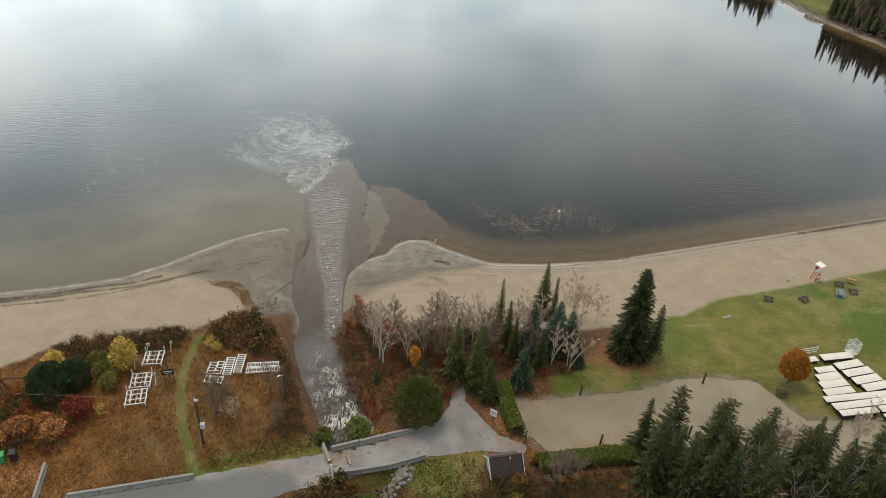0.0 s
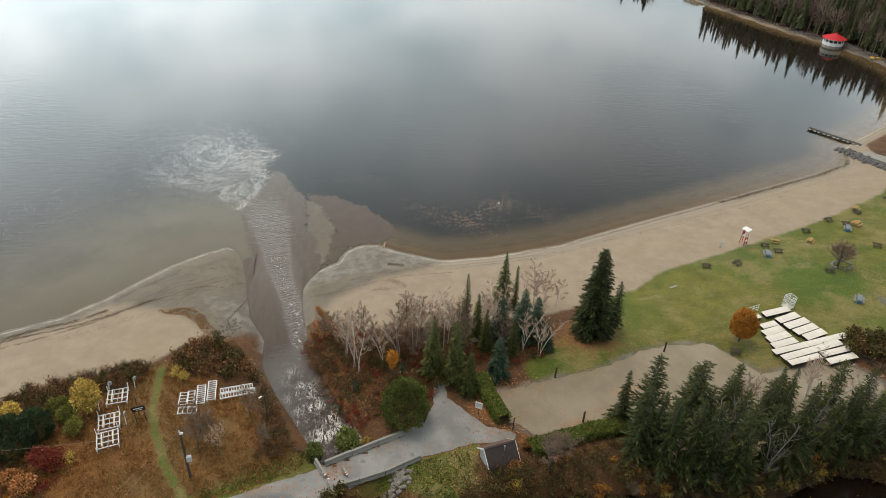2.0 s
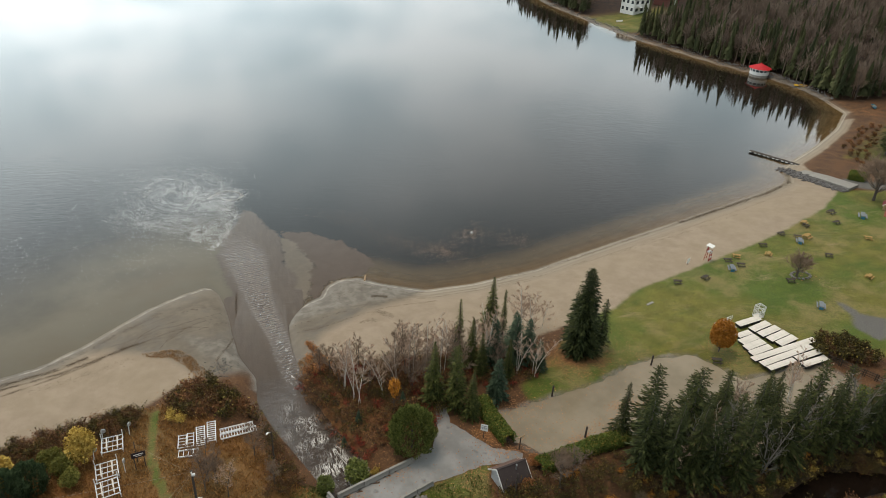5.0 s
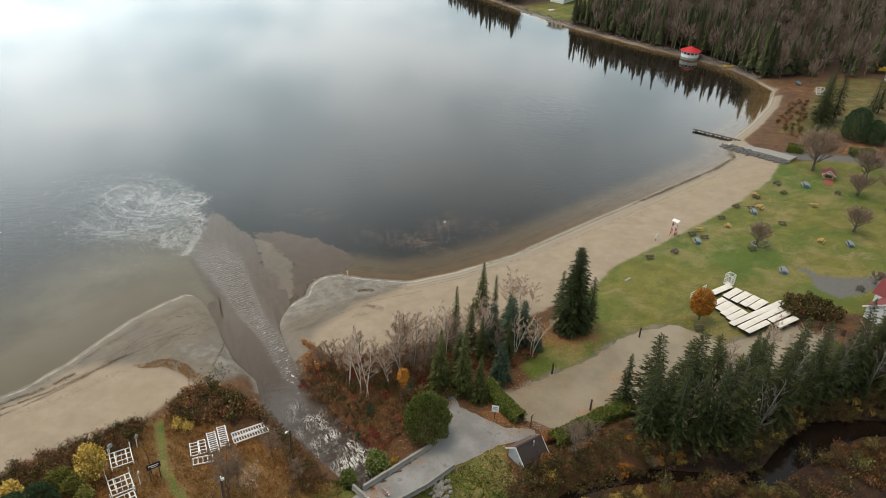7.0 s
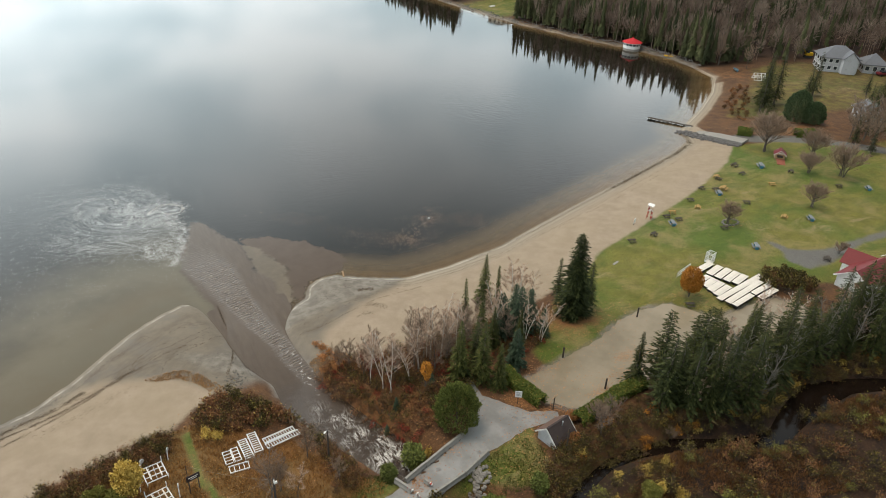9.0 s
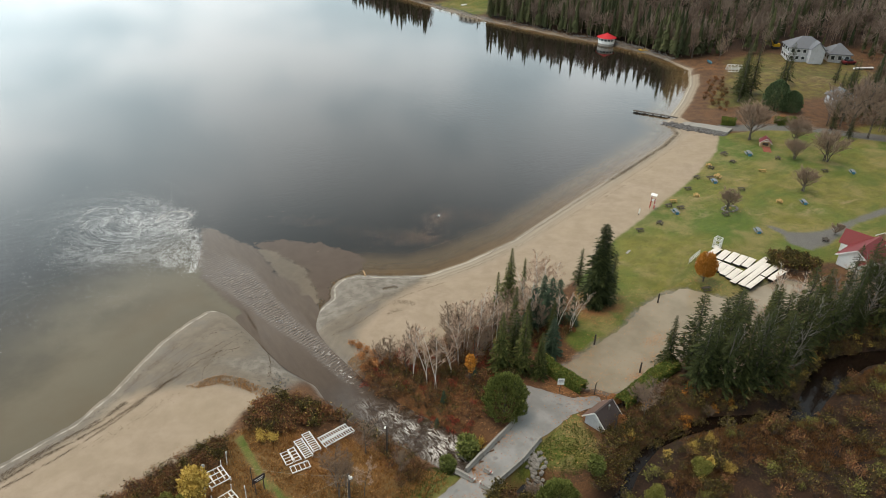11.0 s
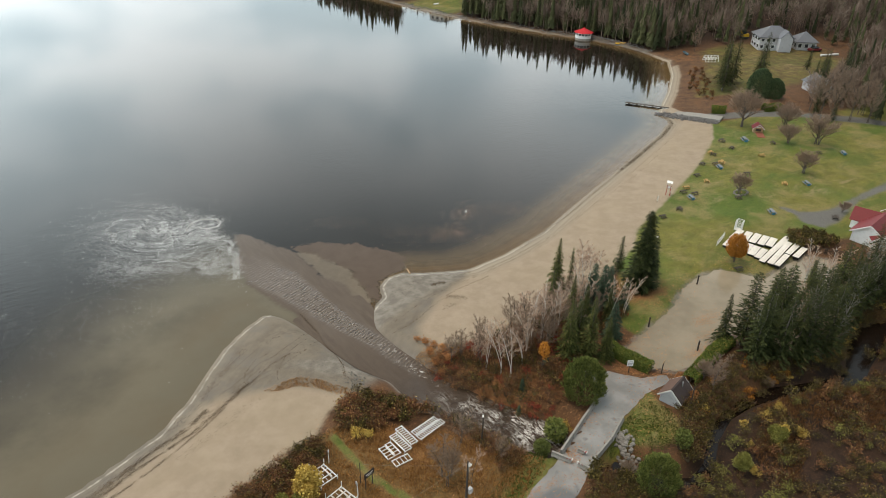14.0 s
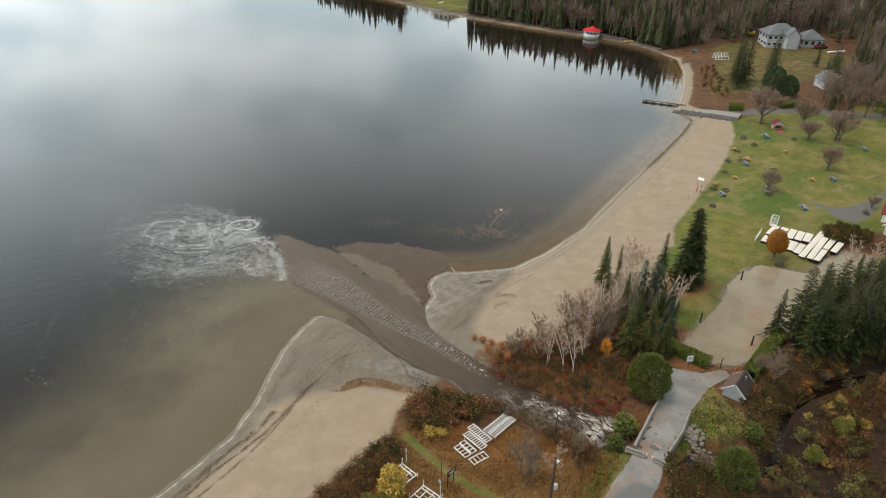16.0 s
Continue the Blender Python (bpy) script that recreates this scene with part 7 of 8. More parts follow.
for x, y, size, label in [(63.6, 70.2, 1.45, "leafless reddish bush on a ring of stones"), (82.5, 68.4, 1.7, "small leafless lawn tree with a round crown"), (100.3, 75.0, 2.5, "bare spreading tree on a mulched bed"),
                          (95.9, 79.1, 1.7, "small bare reddish tree beside the lane"), (98.6, 91.8, 3.1, "large bare spreading tree beside the kiosk"), (104.4, 84.8, 2.2, "bare bushy tree at the lane's edge"),
                          (71.8, 55.6, 0.8, "small reddish bare tree beside the track"), (-3.2, 39.6, 0.8, "pale bare shrub tree beside boulders"), (28, 37.6, 0.6, "pale lichen-covered bare bush over the brook"), (20.5, 38.6, 0.55, "pale lichen-covered bare bush over the brook"),
                          (14.0, 43.2, 0.9, "pale bare shrub tree at the hedge's end")]:
    plant("bare_tree", K_BUSHY[rnd.randrange(3)], x, y, size, rnd.uniform(0, 6.28), label, "tree", stretch=0.85)

# round cedar, coloured trees, young evergreens


def egg_cedar(seed, h, r, mat=CEDAR):
    """A dense egg-shaped cedar: upright flat sprays in uneven tufts."""
    rs = np.random.RandomState(seed)
    n = 10500
    t = rs.random(n) ** 0.8
    a = rs.uniform(0, 6.283, n)
    tuft = 1 + 0.10 * np.sin(a * 7 + 9 * t) + 0.08 * np.sin(a * 13 - 17 * t) + 0.06 * np.sin(a * 4 + 31 * t)
    prof = np.interp(t, [0, 0.12, 0.38, 0.65, 0.85, 0.95, 1], [0.70, 0.92, 1.0, 0.90, 0.62, 0.34, 0.06])
    rad = r * prof * tuft * (0.72 + 0.28 * rs.random(n) ** 0.5)
    pos = np.stack([np.cos(a) * rad, np.sin(a) * rad, t * h], 1)
    way = unit(np.stack([np.cos(a) * 0.45, np.sin(a) * 0.45, np.full(n, 1.0)], 1) + rs.normal(size=(n, 3)) * 0.25)
    side = unit(np.cross(way, unit(rs.normal(size=(n, 3)))))
    v, f = rhombs(pos, way, side, rs.uniform(0.18, 0.44, n), rs.uniform(0.06, 0.17, n), 0)
    tv, tf = tubes(trunk_segs(rs, h * 0.9, 0.14, 0.03), 6)
    return [("trunk", bank("trunk", tv, tf, BARK)), ("crown", bank("crown", v, f, mat))]


K_ROUND = egg_cedar(90, 5.0, 2.2)
K_PINE = egg_cedar(191, 4.6, 2.2, BUSH_PINE)
plant("round_cedar", K_ROUND, 0.2, 49.3, 1.0, 0.0, "large rounded green cedar shrub beside the lane", "tree")
plant("round_cedar", K_ROUND, -3.6, 36.2, 0.85, 2.0, "olive green rounded willow shrub over the brook", "tree")
K_ORANGE = leafy_kind(91, 7000, (1.65, 1.65, 2.1), ORANGE, (0.08, 0.17), 0.55, 0.4, 0.45, 0.11, lumps_n=16)
plant("orange_tree", K_ORANGE, 41.0, 56.7, 1.0, 0.3, "round orange-leaved maple on the lawn beside stacked docks", "tree")
K_ORANGE_S = leafy_kind(92, 900, (0.75, 0.7, 1.3), ORANGE, (0.07, 0.15), 1.9, 0.35, 0.4, 0.06)
plant("orange_tree", K_ORANGE_S, -0.5, 55.0, 1.0, 0.0, "slender young tree with bright orange leaves", "tree")
K_YELLOW = leafy_kind(93, 3000, (1.15, 1.1, 1.5), YELLOW, (0.08, 0.17), 0.4, 0.25, 0.55, 0.07, lumps_n=9)
K_YGREEN = leafy_kind(94, 2600, (1.2, 1.2, 1.2), YGREEN, (0.08, 0.16), 0.2, 0.25, 0.55, 0.06, lumps_n=9)
K_YSHRUB = shrub_kind(95, 0.95, 1.35, YELLOW, 620, 20, (0.06, 0.14))
K_REDSHRUB = leafy_kind(96, 2600, (1.6, 1.5, 0.9), RED, (0.06, 0.14), 0.1, 0.25, 0.6, 0.04)
K_OSHRUB = leafy_kind(97, 1300, (1.1, 1.0, 0.7), BANK_ORANGE, (0.06, 0.13), 0.1, 0.4, 0.4, 0.04)
K_MIXGREEN = leafy_kind(98, 2400, (0.95, 0.95, 1.35), CEDAR, (0.07, 0.16), 0.1, 0.3, 0.45, 0.05, lumps_n=12)
for kind, name, x, y, size, label in [
        (K_YELLOW, "yellow_tree", -37.3, 52.5, 1.25, "yellow-leaved tree behind a dark evergreen"), (K_YELLOW, "yellow_tree", -30.9, 54.4, 1.3, "golden yellow poplar at the meadow's edge"),
        (K_YGREEN, "yellow_green_shrub", -32.4, 53.4, 1.1, "pale yellow-green willow bush"), (K_YGREEN, "yellow_green_shrub", -33.8, 54.6, 1.0, "pale yellow-green willow bush"), (K_YGREEN, "yellow_green_shrub", -31.6, 51.8, 0.9, "pale yellow-green willow bush"),
        (K_REDSHRUB, "red_shrub", -32.7, 47.4, 1.3, "dark red leafy shrub in the meadow"), (K_OSHRUB, "orange_shrub", -34.2, 45.0, 1.3, "orange autumn shrub in the meadow"),
        (K_OSHRUB, "orange_shrub", -37.6, 45.4, 1.3, "orange autumn shrub in the meadow"), (K_OSHRUB, "orange_shrub", -35.4, 46.4, 1.1, "orange autumn shrub in the meadow"), (K_OSHRUB, "orange_shrub", -38.6, 43.2, 1.2, "orange autumn shrub in the meadow"),
        (K_YSHRUB, "yellow_shrub", -31.0, 48.2, 0.7, "small golden shrub in the meadow"), (K_YSHRUB, "yellow_shrub", -23.2, 58.8, 0.9, "golden shrub beside a mown trail"), (K_YSHRUB, "yellow_shrub", -22.4, 58.0, 0.8, "golden shrub beside a mown trail"),
        (K_YSHRUB, "yellow_shrub", 10.9, 36.1, 0.6, "bright yellow willow bush on the boggy ground"), (K_YSHRUB, "yellow_shrub", 13.5, 35.2, 0.8, "bright yellow willow bush on the boggy ground"), (K_YSHRUB, "yellow_shrub", 16.0, 35.1, 0.75, "bright yellow willow bush on the boggy ground"), (K_YSHRUB, "yellow_shrub", 13.4, 33.1, 0.95, "bright yellow willow bush on the boggy ground"), (K_YSHRUB, "yellow_shrub", 14.9, 31.8, 0.85, "bright yellow willow bush on the boggy ground"), (K_YSHRUB, "yellow_shrub", 11.7, 32.3, 0.6, "bright yellow willow bush on the boggy ground"), (K_YSHRUB, "yellow_shrub", 6.3, 31.9, 0.65, "bright yellow willow bush on the boggy ground"), (K_YSHRUB, "yellow_shrub", 8.8, 34.0, 0.5, "bright yellow willow bush on the boggy ground"),
        (K_YSHRUB, "yellow_shrub", 9.4, 40.0, 0.7, "yellow bush beside the shed"), (K_OSHRUB, "orange_shrub", 9.6, 42.0, 0.9, "orange shrub against the shed"), (K_OSHRUB, "orange_shrub", 11.6, 44.4, 0.8, "orange shrub at the hedge's end"),
        (K_MIXGREEN, "young_cedar", -8.8, 46.4, 0.95, "young green cedar beside the stream"), (K_MIXGREEN, "young_cedar", -5.6, 47.6, 1.35, "young green cedar beside the stream"), (K_YSHRUB, "orange_shrub", -3.8, 47.8, 0.8, "yellow shrub at the bridge's end"),
        (K_MIXGREEN, "young_cedar", 2.8, 38.0, 1.0, "young olive cedar over the brook"), (K_MIXGREEN, "young_cedar", 23.6, 42.4, 1.3, "slender light green cedar at the wood's edge"), (K_YGREEN, "yellow_green_shrub", 5.6, 33.0, 0.9, "pale yellow-green willow bush"), (K_YGREEN, "yellow_green_shrub", 12.0, 33.0, 0.9, "pale yellow-green willow bush")]:
    plant(name, kind, x, y, size, rnd.uniform(0, 6.28), label, "tree" if "tree" in name else "shrub")
K_BANKSHRUB = [shrub_kind(190 + i, 0.9, 0.9, BANK_ORANGE, 420, 18, (0.06, 0.14)) for i in range(2)]
for k, (x, y, s) in enumerate([(-8.2, 69.2, 0.7), (-7.8, 68.2, 0.9), (-7.3, 66.9, 0.8), (-8.4, 66.2, 0.9), (-7.0, 65.4, 1.0), (-8.7, 64.6, 0.9), (-7.6, 63.6, 1.0), (-6.2, 64.2, 0.9), (-9.0, 63.0, 0.7), (-5.4, 62.4, 0.8)]):
    plant("orange_shrub", K_BANKSHRUB[k % 2], x, y, s, k * 1.3, "orange-brown leafy shrub on the stream bank", "shrub", "orange bank shrubs")
plant("bushy_pine", K_PINE, -36.5, 50.2, 0.88, 0.5, "broad dark blue-green bushy pine in the meadow", "tree")
plant("bushy_pine", K_PINE, -35.0, 51.9, 0.7, 2.1, "dark green bushy pine in the meadow", "tree")
plant("round_cedar", egg_cedar(192, 5.6, 2.3, BUSH_PINE), 121.0, 101.6, 1.25, 0.4, "dark rounded cedar on the far lawn", "tree")
plant("round_cedar", K_PINE, 122.9, 98.6, 1.05, 0.9, "low dark rounded cedar on the far lawn", "tree")
for x, y, s in [(-6.2, 52.6, 0.22), (-4.4, 54.2, 0.2), (0.6, 55.6, 0.25)]:
    plant("spruce_tree", K_BLUE[1], x, y, s * 1.6, 0.5, "small young blue-green spruce among fallen leaves", "tree")

for x, y, s in [(119.4, 85.6, 0.8), (117.6, 80.6, 0.7), (130.2, 77.4, 1.0), (157.7, 88.5, 1.1), (128, 88, 0.8), (133.5, 86.5, 0.9), (138, 90.5, 0.8), (157.2, 108.0, 0.85), (151.8, 101.0, 0.9), (134.5, 92.5, 1.1), (141.5, 90.0, 1.2), (146.5, 93.0, 1.1), (163, 100, 0.9)]:
    plant("spruce_tree", K_WOOD[rnd.randrange(5)], x, y, s, rnd.uniform(0, 6.28), "dark spruce beside the far lane", "tree", "spruces of the far lane")

# clipped hedges


def hedge(line, half, high, seed, label):
    rs = np.random.RandomState(seed)
    pts = np.array(line, float)
    seg = np.hypot(*(pts[1:] - pts[:-1]).T)
    total = seg.sum()
    n = int(total * 950)
    s = rs.uniform(0, total, n)
    cum = np.concatenate([[0], np.cumsum(seg)])
    cx, cy = np.interp(s, cum, pts[:, 0]), np.interp(s, cum, pts[:, 1])
    k = np.clip(np.searchsorted(cum, s) - 1, 0, len(seg) - 1)
    d = (pts[1:] - pts[:-1])[k] / seg[k][:, None]
    nor = np.stack([-d[:, 1], d[:, 0]], 1)
    u = rs.uniform(-1, 1, n)
    zt = rs.uniform(0, 1, n)
    top = rs.random(n) < 0.5
    u = np.where(top, u, np.sign(u) * rs.uniform(0.85, 1.05, n))
    zz = np.where(top, rs.uniform(0.9, 1.04, n), zt ** 0.8) * high * (1 - 0.12 * np.abs(u) ** 4) * (1 + 0.05 * np.sin(s * 2.1))
    base = np.stack([cx + nor[:, 0] * u * half, cy + nor[:, 1] * u * half, height(cx, cy) + zz], 1)
    way = unit(rs.normal(size=(n, 3)) + np.array([[0, 0, 0.4]]))
    sz = rs.uniform(0.07, 0.16, n)
    v, f = rhombs(base, way, unit(np.cross(way, unit(rs.normal(size=(n, 3))))), sz * 1.4, sz, 0)
    root = new("hedge")
    tagged(root, label, "hedge")
    link_mesh("foliage", v, f, HEDGE, parent=root)
    tw = []
    for q in np.linspace(0, total, int(total * 4)):
        x, y = np.interp(q, cum, pts[:, 0]), np.interp(q, cum, pts[:, 1])
        z = H(x, y)
        tw.append((x, y, z - 0.1, x + rs.uniform(-0.3, 0.3), y + rs.uniform(-0.3, 0.3), z + high * 0.9, 0.03, 0.01))
    tv, tf = tubes(tw, 4)
    link_mesh("stem", tv, tf, BARK, parent=root)
    # dense inner mass of the hedge
    rows = []
    for q in np.linspace(0.2, total - 0.2, int(total * 2)):
        x, y = np.interp(q, cum, pts[:, 0]), np.interp(q, cum, pts[:, 1])
        kk = min(np.searchsorted(cum, q) - 1, len(seg) - 1)
        dd = (pts[kk + 1] - pts[kk]) / seg[kk]
        nn = np.array([-dd[1], dd[0]])
        z = H(x, y)
        rows.append([(x + nn[0] * half * a, y + nn[1] * half * a, z + b * high) for a, b in ((-0.9, 0), (-0.85, 0.7), (-0.5, 0.9), (0.5, 0.9), (0.85, 0.7), (0.9, 0))])
    iv = [p_ for r_ in rows for p_ in r_]
    fi = [(i * 6 + j, i * 6 + j + 1, (i + 1) * 6 + j + 1, (i + 1) * 6 + j) for i in range(len(rows) - 1) for j in range(5)]
    link_mesh("inner_mass", iv, fi, HEDGE, parent=root)


hedge([(8.9, 53.8), (9.4, 50.5), (10.1, 47.7)], 0.75, 1.35, 4, "clipped yellowing green hedge along the court")
hedge([(11.6, 43.6), (15, 44.3), (19, 45.2), (22.5, 45.4)], 0.75, 1.3, 5, "dark green hedge between the court and the wood")
hedge([(41, 43.2), (46, 42.9), (50.5, 44.0), (53.5, 46.2)], 0.7, 1.0, 6, "dark green hedge at the flooded court's rim")
hedge([(102.2, 102.2), (104.2, 99.6)], 1.1, 1.5, 7, "clipped green hedge block beside the boat ramp")
hedge([(111.2, 94.4), (115.5, 92.2)], 0.9, 1.6, 8, "long clipped green hedge beside the lane")

# shrubs of the stream banks, meadow rim and bog
K_BROWN = [shrub_kind(100 + i, 1.0, 1.3, BROWN) for i in range(3)]
K_RUSSET = [shrub_kind(110 + i, 0.9, 0.95, RUSSET, 280) for i in range(3)]
K_OLIVE = [shrub_kind(120 + i, 1.0, 1.2, OLIVE, 300) for i in range(3)]
K_REDS = [shrub_kind(130 + i, 0.8, 0.7, RED if i else RUSSET, 240) for i in range(2)]
K_TWIGGY = [shrub_kind(140 + i, 0.9, 1.2, BROWN, 60, 26) for i in range(2)]
taken = []
BEDS = [
    ([(-40, 57), (-38, 59), (-31, 60.4), (-26.4, 61.0), (-26.6, 58.6), (-31, 57.6), (-37, 55.6)], 1.2, [K_BROWN, K_BROWN, K_TWIGGY, K_OLIVE], "brown leafy shrub at the meadow's edge above the beach", (0.7, 1.0)),
    ([(-24, 61.6), (-22.6, 63.4), (-19.8, 64.0), (-17.6, 62.2), (-15.6, 58), (-14, 57.0), (-18.4, 57.6), (-22.2, 58.6)], 1.15, [K_BROWN, K_BROWN, K_OLIVE, K_RUSSET], "dense brown shrub on the stream bank", (0.75, 1.15)),
    ([(-6, 41.8), (-4, 38), (-8, 34), (-14, 34), (-10, 38.6)], 1.0, [K_BROWN, K_TWIGGY, K_OLIVE], "dark brown shrub below the bridge", (0.7, 1.1)),
    ([(52.5, 53.8), (56, 56.4), (59.6, 54), (60.2, 50.6), (57, 50.2)], 0.9, [K_OLIVE, K_OLIVE, K_BROWN], "yellow-brown shrub border beside stacked docks", (0.9, 1.2)),
    ([(109, 108), (115, 117.5), (123, 123.5), (132, 130), (135.5, 128), (126, 119.5), (118, 113), (112, 107.5)], 1.5, [K_RUSSET, K_BROWN], "low rust-brown shrub on the shore", (0.6, 0.9)),
]
for poly, gap, pool, label, (lo, hi) in BEDS:
    for x, y in scatter(poly, gap, 700, int(abs(poly[0][0]) * 10), taken):
        kinds = pool[rnd.randrange(len(pool))]
        plant("shrub", kinds[rnd.randrange(len(kinds))], x, y, rnd.uniform(lo, hi), rnd.uniform(0, 6.28), label, "shrub", "undergrowth shrubs")


def shrub_mass(name, poly, gap, tries, seed, kinds, label, lo, hi, taken_, patchy=False):
    """Undergrowth that nobody could count, one object for stems and leaves of each colour."""
    r_ = random.Random(seed)
    spots = scatter(poly, gap, tries, seed, taken_)
    if patchy:
        spots = [q for q in spots if lumps(q[0], q[1], 0.5) + 0.4 * math.sin(q[0] * 2.3 + q[1] * 1.7) > -0.16]
    zz = height(np.array([q[0] for q in spots]), np.array([q[1] for q in spots]))
    acc = {}
    for (x, y), z in zip(spots, zz):
        mat, raws = kinds[r_.randrange(len(kinds))]
        (tv, tf), (v, f) = raws[r_.randrange(len(raws))]
        s_, a_ = r_.uniform(lo, hi), r_.uniform(0, 6.28)
        m = np.array([[math.cos(a_), math.sin(a_), 0], [-math.sin(a_), math.cos(a_), 0], [0, 0, 1]]) * s_
        for key, vv, ff in ((STEM, tv, tf), (mat, v, f)):
            bag = acc.setdefault(key, [[], [], 0])
            bag[0].append(vv @ m + np.array([[x, y, z]]))
            bag[1].append(ff + bag[2])
            bag[2] += len(vv)
    for key, bag in acc.items():
        tagged(link_mesh(name, np.concatenate(bag[0]), np.concatenate(bag[1]), key), label, "undergrowth", kind="stuff")


R_BROWN, R_RUSSET, R_OLIVE, R_RED, R_ORANGE = ([shrub_kind(300 + 10 * k + i, r_, h_, None, n_, st, (0.045, 0.11), raw=True) for i in range(3)] for k, (r_, h_, n_, st) in enumerate([(0.9, 0.9, 230, 13), (0.8, 0.6, 240, 10), (0.9, 0.95, 240, 13), (0.7, 0.5, 230, 8), (0.7, 0.5, 230, 8)]))
GROVE = [(-10.0, 64.6), (-6.5, 64.8), (2, 63.6), (8, 63.6), (14, 63.4), (19, 61.4), (17, 57), (12, 55.6), (8, 57), (3.6, 52.4), (-1.4, 51.6), (-3.6, 49.2), (-4.6, 50.2), (-6.5, 53), (-8.1, 57.4), (-9.4, 61.5)]
shrub_mass("grove_undergrowth", GROVE, 0.62, 4600, 31, [(RUSSET, R_RUSSET), (RUSSET, R_RED), (RED, R_RED), (BROWN, R_BROWN), (OLIVE, R_BROWN), (RUSSET, R_BROWN)], "russet and red undergrowth beneath bare birches", 0.75, 1.35, [(0.2, 49.3)])
BOG = [(-2, 35.6), (6, 35.4), (12, 35.8), (20, 35.4), (28, 35.0), (34, 34.2), (42, 34.2), (52, 29), (60, 20), (20, 20), (-2, 24), (-8, 32)]
shrub_mass("bog_undergrowth", BOG, 0.86, 6000, 32, [(OLIVE, R_OLIVE), (OLIVE, R_OLIVE), (RUSSET, R_RUSSET), (BROWN, R_BROWN), (OLIVE, R_BROWN), (BROWN, R_RUSSET), (RUSSET, R_BROWN), (YGREEN, R_OLIVE), (OLIVE, R_OLIVE)], "dense low brown and olive bog undergrowth", 0.6, 1.6, [], True)
shrub_mass("brook_undergrowth", [(7, 39.4), (10, 42), (20, 43.6), (24, 40), (40, 39.6), (48, 38.4), (58, 35), (60, 32), (46, 36.8), (40, 38.2), (30, 37.8), (20, 38.3), (10, 38.5)], 0.75, 4000, 33, [(OLIVE, R_OLIVE), (BROWN, R_BROWN), (OLIVE, R_BROWN), (ORANGE, R_RED)], "tangled olive-brown undergrowth along the brook", 0.7, 1.2, [])
shrub_mass("brook_scrub", [(2.2, 38.0), (6, 40.2), (7.6, 42.2), (10.6, 42.4), (11, 39.2), (7.5, 38.0), (4.4, 36.8), (2, 36.4)], 0.6, 1500, 38, [(BROWN, R_BROWN), (OLIVE, R_OLIVE), (OLIVE, R_BROWN), (BROWN, R_RUSSET)], "tall brown scrub between the lawn and the brook", 0.9, 1.5, [])
shrub_mass("brook_scrub", [(20, 41), (26, 39.4), (31, 37.6), (36, 38.6), (42, 39.4), (50, 38), (58, 34.5), (58, 31.6), (50, 35.4), (42, 38.3), (36, 37.0), (31, 35.2), (24, 37.4), (20, 39.0)], 0.6, 4200, 39, [(OLIVE, R_OLIVE), (BROWN, R_BROWN), (OLIVE, R_BROWN), (YELLOW, R_RED), (BROWN, R_OLIVE)], "tangled scrub between the wood and the brook", 0.7, 1.3, [])
shrub_mass("meadow_scrub", [(-46, 43), (-46, 47), (-41, 51), (-36, 48), (-32, 45.5), (-33.2, 42.8), (-38, 42.4)], 0.6, 1800, 34, [(RUSSET, R_RUSSET), (ORANGE, R_ORANGE), (RED, R_RED), (OLIVE, R_OLIVE)], "orange and red autumn scrub", 0.7, 1.2, [])
shrub_mass("bank_scrub", [(-40, 57), (-38, 59.2), (-31, 60.6), (-26.4, 61.4), (-26.6, 58.2), (-31, 57.2), (-37, 55.4)], 0.6, 1200, 35, [(BROWN, R_BROWN), (RUSSET, R_BROWN), (OLIVE, R_OLIVE)], "brown scrub above the beach", 0.8, 1.2, [])
shrub_mass("bank_scrub", [(-24, 61.6), (-22.6, 63.8), (-19.8, 64.8), (-17.2, 62.6), (-15.2, 58), (-12.4, 52), (-10.8, 46.8), (-14.4, 46), (-13.6, 52), (-14.2, 57.2), (-18.4, 58.4), (-22.2, 58.9)], 0.65, 2400, 36, [(BROWN, R_BROWN), (RUSSET, R_BROWN), (OLIVE, R_OLIVE), (BROWN, R_RUSSET)], "dense brown scrub on the stream bank", 0.8, 1.25, [])
shrub_mass("bridge_scrub", [(-6.4, 41.2), (-4.6, 38), (-3, 34), (-14, 32), (-11, 38.4)], 0.6, 900, 37, [(BROWN, R_BROWN), (OLIVE, R_BROWN)], "dark brown scrub below the bridge", 0.7, 1.2, [])

# ---- grass, flecks and leaves that nobody could count ----


